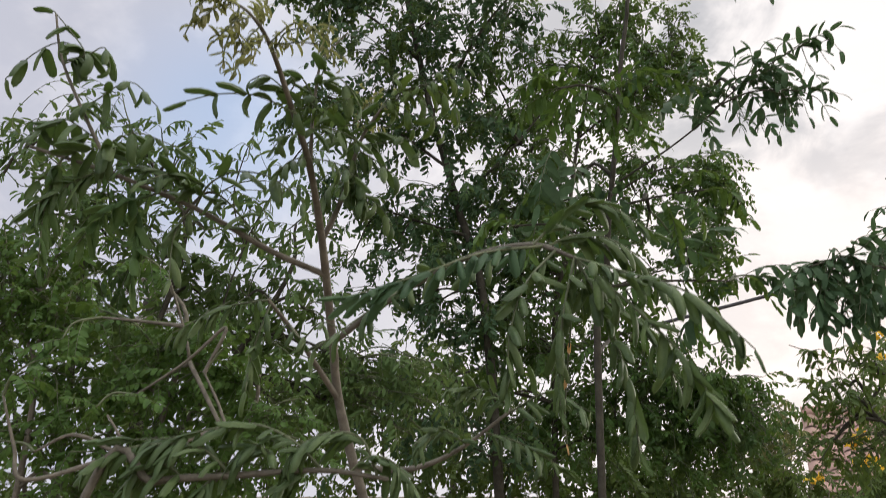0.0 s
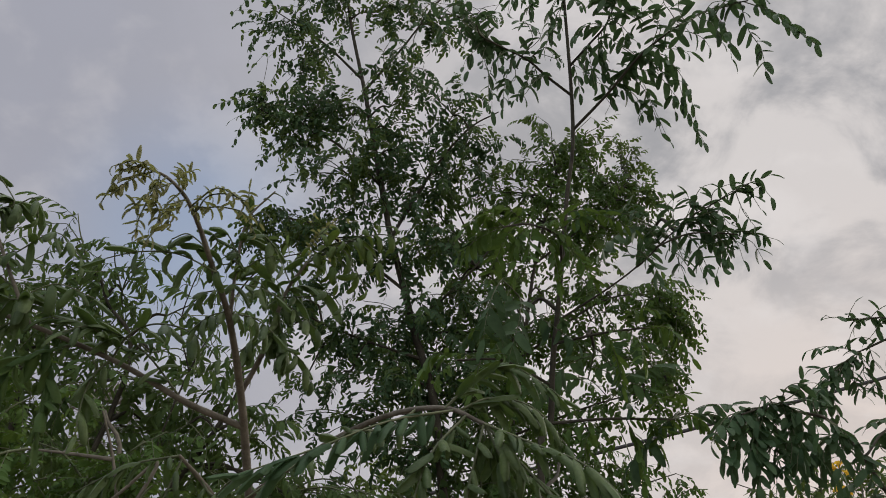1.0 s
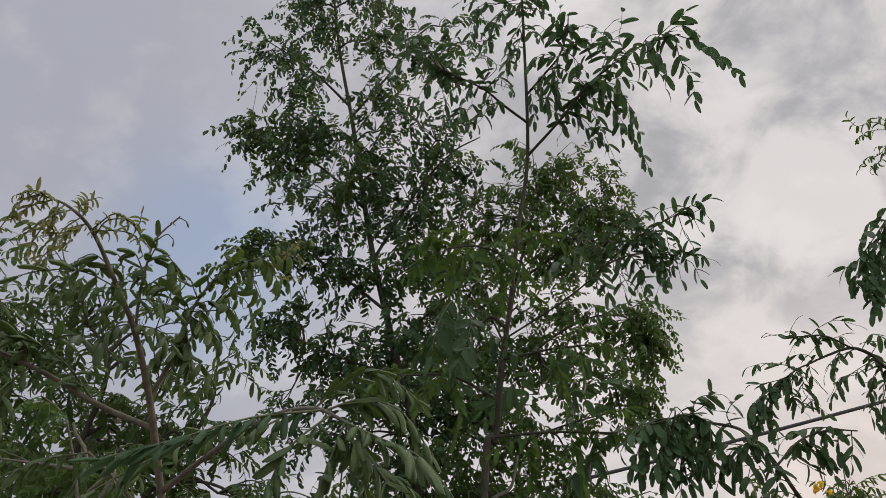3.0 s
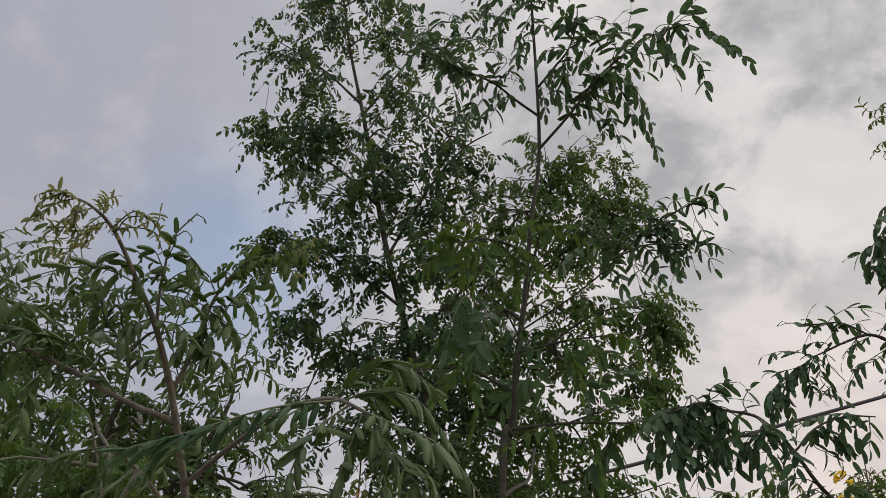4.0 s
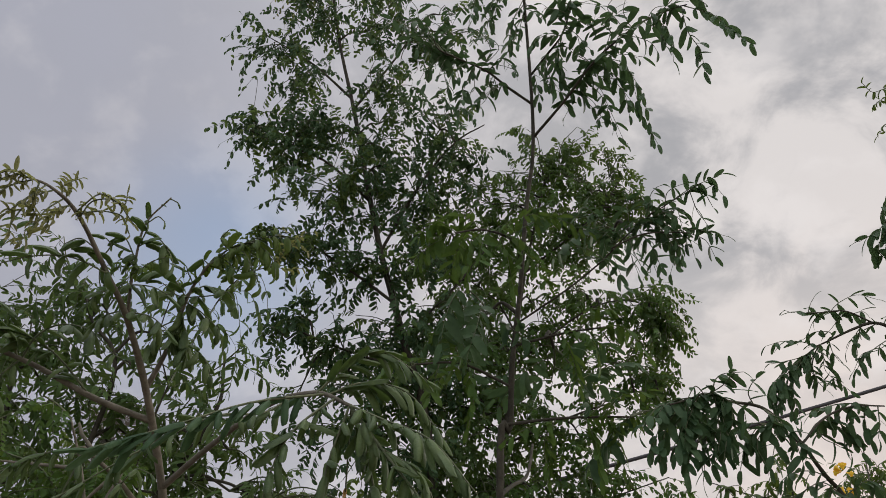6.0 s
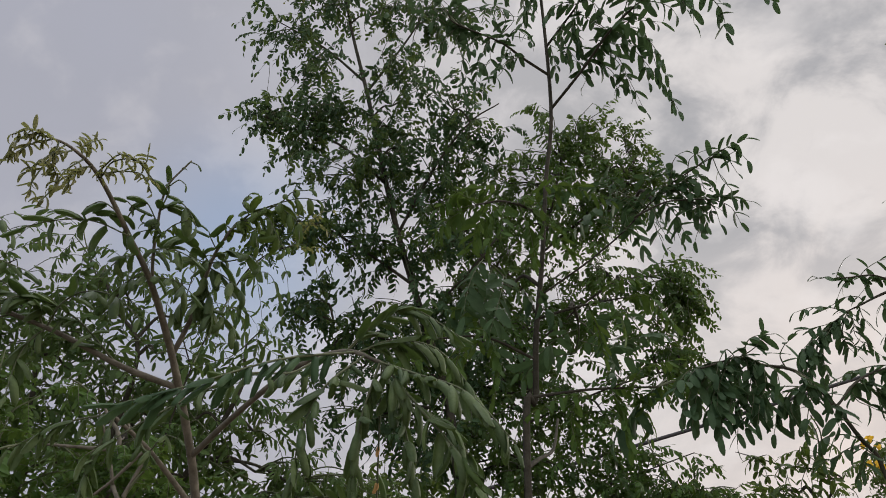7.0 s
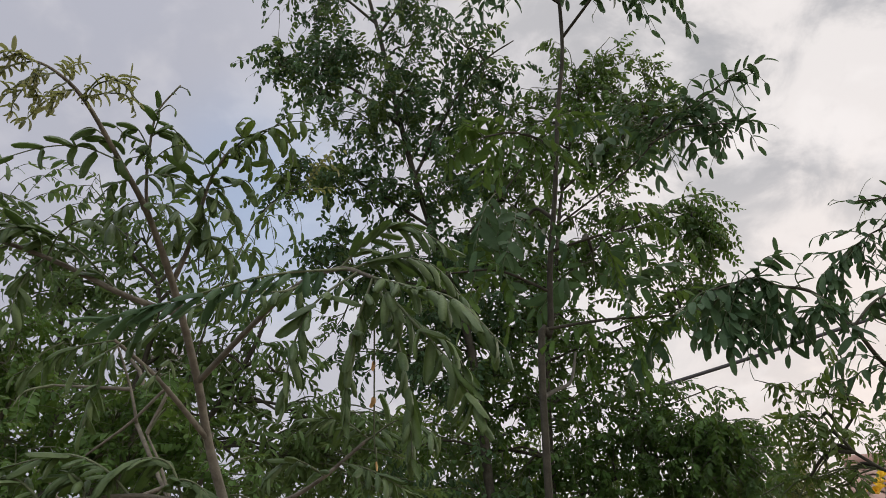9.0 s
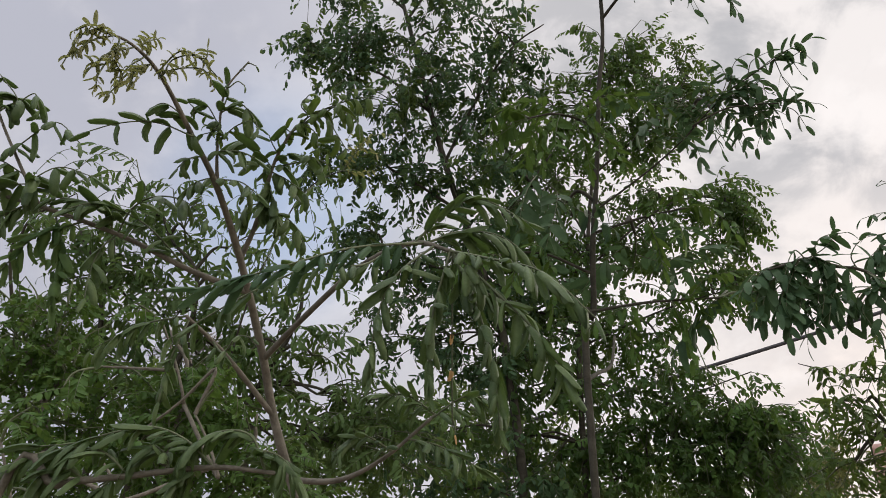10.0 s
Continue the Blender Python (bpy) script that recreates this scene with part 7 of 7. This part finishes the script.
for c, rad, tw, lv in (((2.557, 5.760, 2.189), 0.09, 4, 4), ((2.418, 5.760, 1.944), 0.09, 4, 4), ((2.325, 5.760, 1.705), 0.12, 5, 4), ((2.607, 5.760, 1.666), 0.10, 4, 4), ((2.925, 5.920, 1.628), 0.10, 4, 4), ((2.818, 5.920, 1.748), 0.06, 3, 3), ((3.352, 6.080, 2.399), 0.10, 4, 4), ((3.451, 6.080, 2.579), 0.10, 4, 4)):
    gold.cluster(c, rad * 1.6, tw + 1, lv, 0.75, "narrow", LEAF_YOUNG if rad == 0.09 else LEAF_FINE)
for c in ((2.903, 5.440, 1.982), (2.866, 5.440, 1.906), (2.907, 5.440, 1.819), (2.968, 5.440, 1.793), (3.288, 5.600, 2.713), (3.274, 5.600, 2.543), (2.545, 5.440, 1.699)):
    flower_truss(gold, c, gold.rnd)
gold.finish()

# ---- the cable slung behind the trees ----
def build_cable():
    ob = tagged(new("overhead_cable"), "thick black overhead cable slung between posts behind the trees", "cable")
    a, b = Vector((0.177, 13.500, 3.631)), Vector((14.018, 13.500, 7.344))
    line = spline([a.lerp(b, u) - Vector((0, 0, 0.10 * 4 * u * (1 - u))) for u in (0, 0.25, 0.5, 0.75, 1)], 10)
    v, f = tube_data(line, 0.034, 0.034, 10, 0.03, random.Random(5))
    part("sheath", mesh_of("sheath", v, f, [RUBBER]), ob)
    for at in (a, b):
        v, f = tube_data([Vector((at.x, at.y, h * (at.z + 0.12))) for h in (-0.02, 0.3, 0.7, 1.0)], 0.062, 0.050, 10, 0.03, random.Random(6))
        part("post", mesh_of("post", v, f, [BARK]), ob, "weathered wooden post")
        verts, faces = [], []
        for i in range(12):
            for k in range(6):
                t, u = 2 * math.pi * i / 12, 2 * math.pi * k / 6
                verts.append(at + Vector(((0.06 + 0.012 * math.cos(u)) * math.cos(t), (0.06 + 0.012 * math.cos(u)) * math.sin(t), 0.012 * math.sin(u))))
        for i in range(12):
            for k in range(6):
                faces.append((i * 6 + k, (i + 1) % 12 * 6 + k, (i + 1) % 12 * 6 + (k + 1) % 6, i * 6 + (k + 1) % 6))
        part("loop", mesh_of("loop", verts, faces, [RUBBER]), ob)


build_cable()

# ---- house with a tiled roof in the distance ----
def build_house():
    x0, x1, y0, ym, y1, eave, ridge = 0.0, 6.5, 0.0, 2.9, 5.8, 1.62, 2.8
    house = tagged(new("house"), "low outbuilding with a weathered red clay tile roof", "house")
    house.location, house.rotation_euler = (4.4, 9.5, 0), (0, 0, radians(-25))
    o = Vector((0, 0, 0))

    def solid(name, pts, faces, mat):
        me = mesh_of(name, [Vector(p) - o for p in pts], faces, [mat])
        me.polygons.foreach_set("use_smooth", [False] * len(faces))
        return part(name, me, house)

    six = [(0, 1, 3, 2), (4, 6, 7, 5), (0, 4, 5, 1), (2, 3, 7, 6), (0, 2, 6, 4), (1, 5, 7, 3)]
    for ya, yb in ((y0 + 0.3, y0 + 0.5), (y1 - 0.5, y1 - 0.3)):
        solid("wall", [(x, y, z) for x in (x0 + 0.25, x1 - 0.25) for y in (ya, yb) for z in (0, eave - 0.02)], six, PLASTER)
    for xa, xb in ((x0 + 0.25, x0 + 0.45), (x1 - 0.45, x1 - 0.25)):
        ring = ((y0 + 0.5, 0), (y1 - 0.5, 0), (y1 - 0.5, eave), (ym, ridge - 0.14), (y0 + 0.5, eave))
        solid("gable_wall", [(x, y, z) for x in (xa, xb) for y, z in ring], [(4, 3, 2, 1, 0), (5, 6, 7, 8, 9)] + [(k, (k + 1) % 5, (k + 1) % 5 + 5, k + 5) for k in range(5)], PLASTER)
    for ya in (y0, y1):
        solid("roof_slope", [(x, y, z + dz) for x in (x0, x1) for y, z in ((ya, eave), (ym, ridge)) for dz in (-0.10, -0.03)], six, TILE)
    rnd = random.Random(5)
    tile_v, tile_f = [], []
    for i in range(5):
        for j, y in enumerate((0.0, 0.36)):
            u = i / 4
            tile_v.append(Vector((u * 0.21 - 0.105, y, 0.045 * math.sin(math.pi * u) + (0.03 if j == 0 else 0.005))))
    for i in range(4):
        tile_f.append((i * 2, i * 2 + 2, i * 2 + 3, i * 2 + 1))
    tile = mesh_of("roof_tile", tile_v, tile_f, [TILE])
    tilt, rows = math.atan2(ridge - eave, ym - y0), 9
    verts, faces = [], []
    for row in range(rows):
        q = row / rows
        for c in range(int((x1 - x0) / 0.22)):
            at = Vector((x0 + 0.12 + c * 0.22, y0 + (ym - y0) * q, eave + (ridge - eave) * q - 0.02)) - o
            m = Matrix.Translation(at) @ Matrix.Rotation(tilt, 4, "X") @ Matrix.Rotation(rnd.uniform(-0.03, 0.03), 4, "Z")
            if c < 16:
                part("tile", tile, house, "", m)
            else:
                n = len(verts)
                verts += [m @ v for v in tile_v]
                faces += [tuple(n + k for k in f) for f in tile_f]
    tagged(part("tiles", mesh_of("tiles", verts, faces, [TILE]), house), kind="stuff")
    v, f = tube_data([Vector((x0 + (x1 - x0) * k / 8, ym, ridge + 0.02)) - o for k in range(9)], 0.11, 0.11, 8)
    part("ridge_cap", mesh_of("ridge_cap", v, f, [TILE]), house)


build_house()

# ---- dry fan palm behind the shrubs ----
def build_palm():
    crown = Vector((-2.610, 6.600, 3.244))
    base = Vector((crown.x, crown.y, 0))
    palm = tagged(new("fan_palm"), "fan palm with dry grey spiky fronds", "palm")
    palm.location = base
    crown = crown - base
    rnd = random.Random(9)
    v, f = tube_data(spline([Vector((0, 0, 0)), Vector((0.03, 0, 1.2)), crown], 6), 0.10, 0.07, 10, 0.08, rnd)
    part("trunk", mesh_of("trunk", v, f, [BARK]), palm)
    for i in range(14):
        turn, rise = i * 2.4 + rnd.uniform(-0.3, 0.3), rnd.uniform(-0.9, 1.3)
        way = Vector((math.cos(turn) * math.cos(rise), math.sin(turn) * math.cos(rise), math.sin(rise)))
        side, hub = Vector((-math.sin(turn), math.cos(turn), 0)), crown + way * 0.2
        v, f = tube_data([crown, crown + way * 0.1, hub], 0.010, 0.006, 5)
        for k in range(15):
            a = (k - 7) / 7 * 1.2
            d = way * math.cos(a) + side * math.sin(a)
            w = d.cross(way.cross(side)).normalized() * 0.008
            n, long = len(v), 0.34 * rnd.uniform(0.8, 1.15)
            droop = Vector((0, 0, -0.08 * rnd.uniform(0.3, 1.5)))
            v += [hub - w * 0.3, hub + w * 0.3, hub + d * long * 0.55 + w, hub + d * long * 0.55 - w, hub + d * long + droop]
            f += [(n, n + 1, n + 2, n + 3), (n + 3, n + 2, n + 4)]
        part("frond", mesh_of("frond", v, f, [DRY_PALM]), palm)


build_palm()
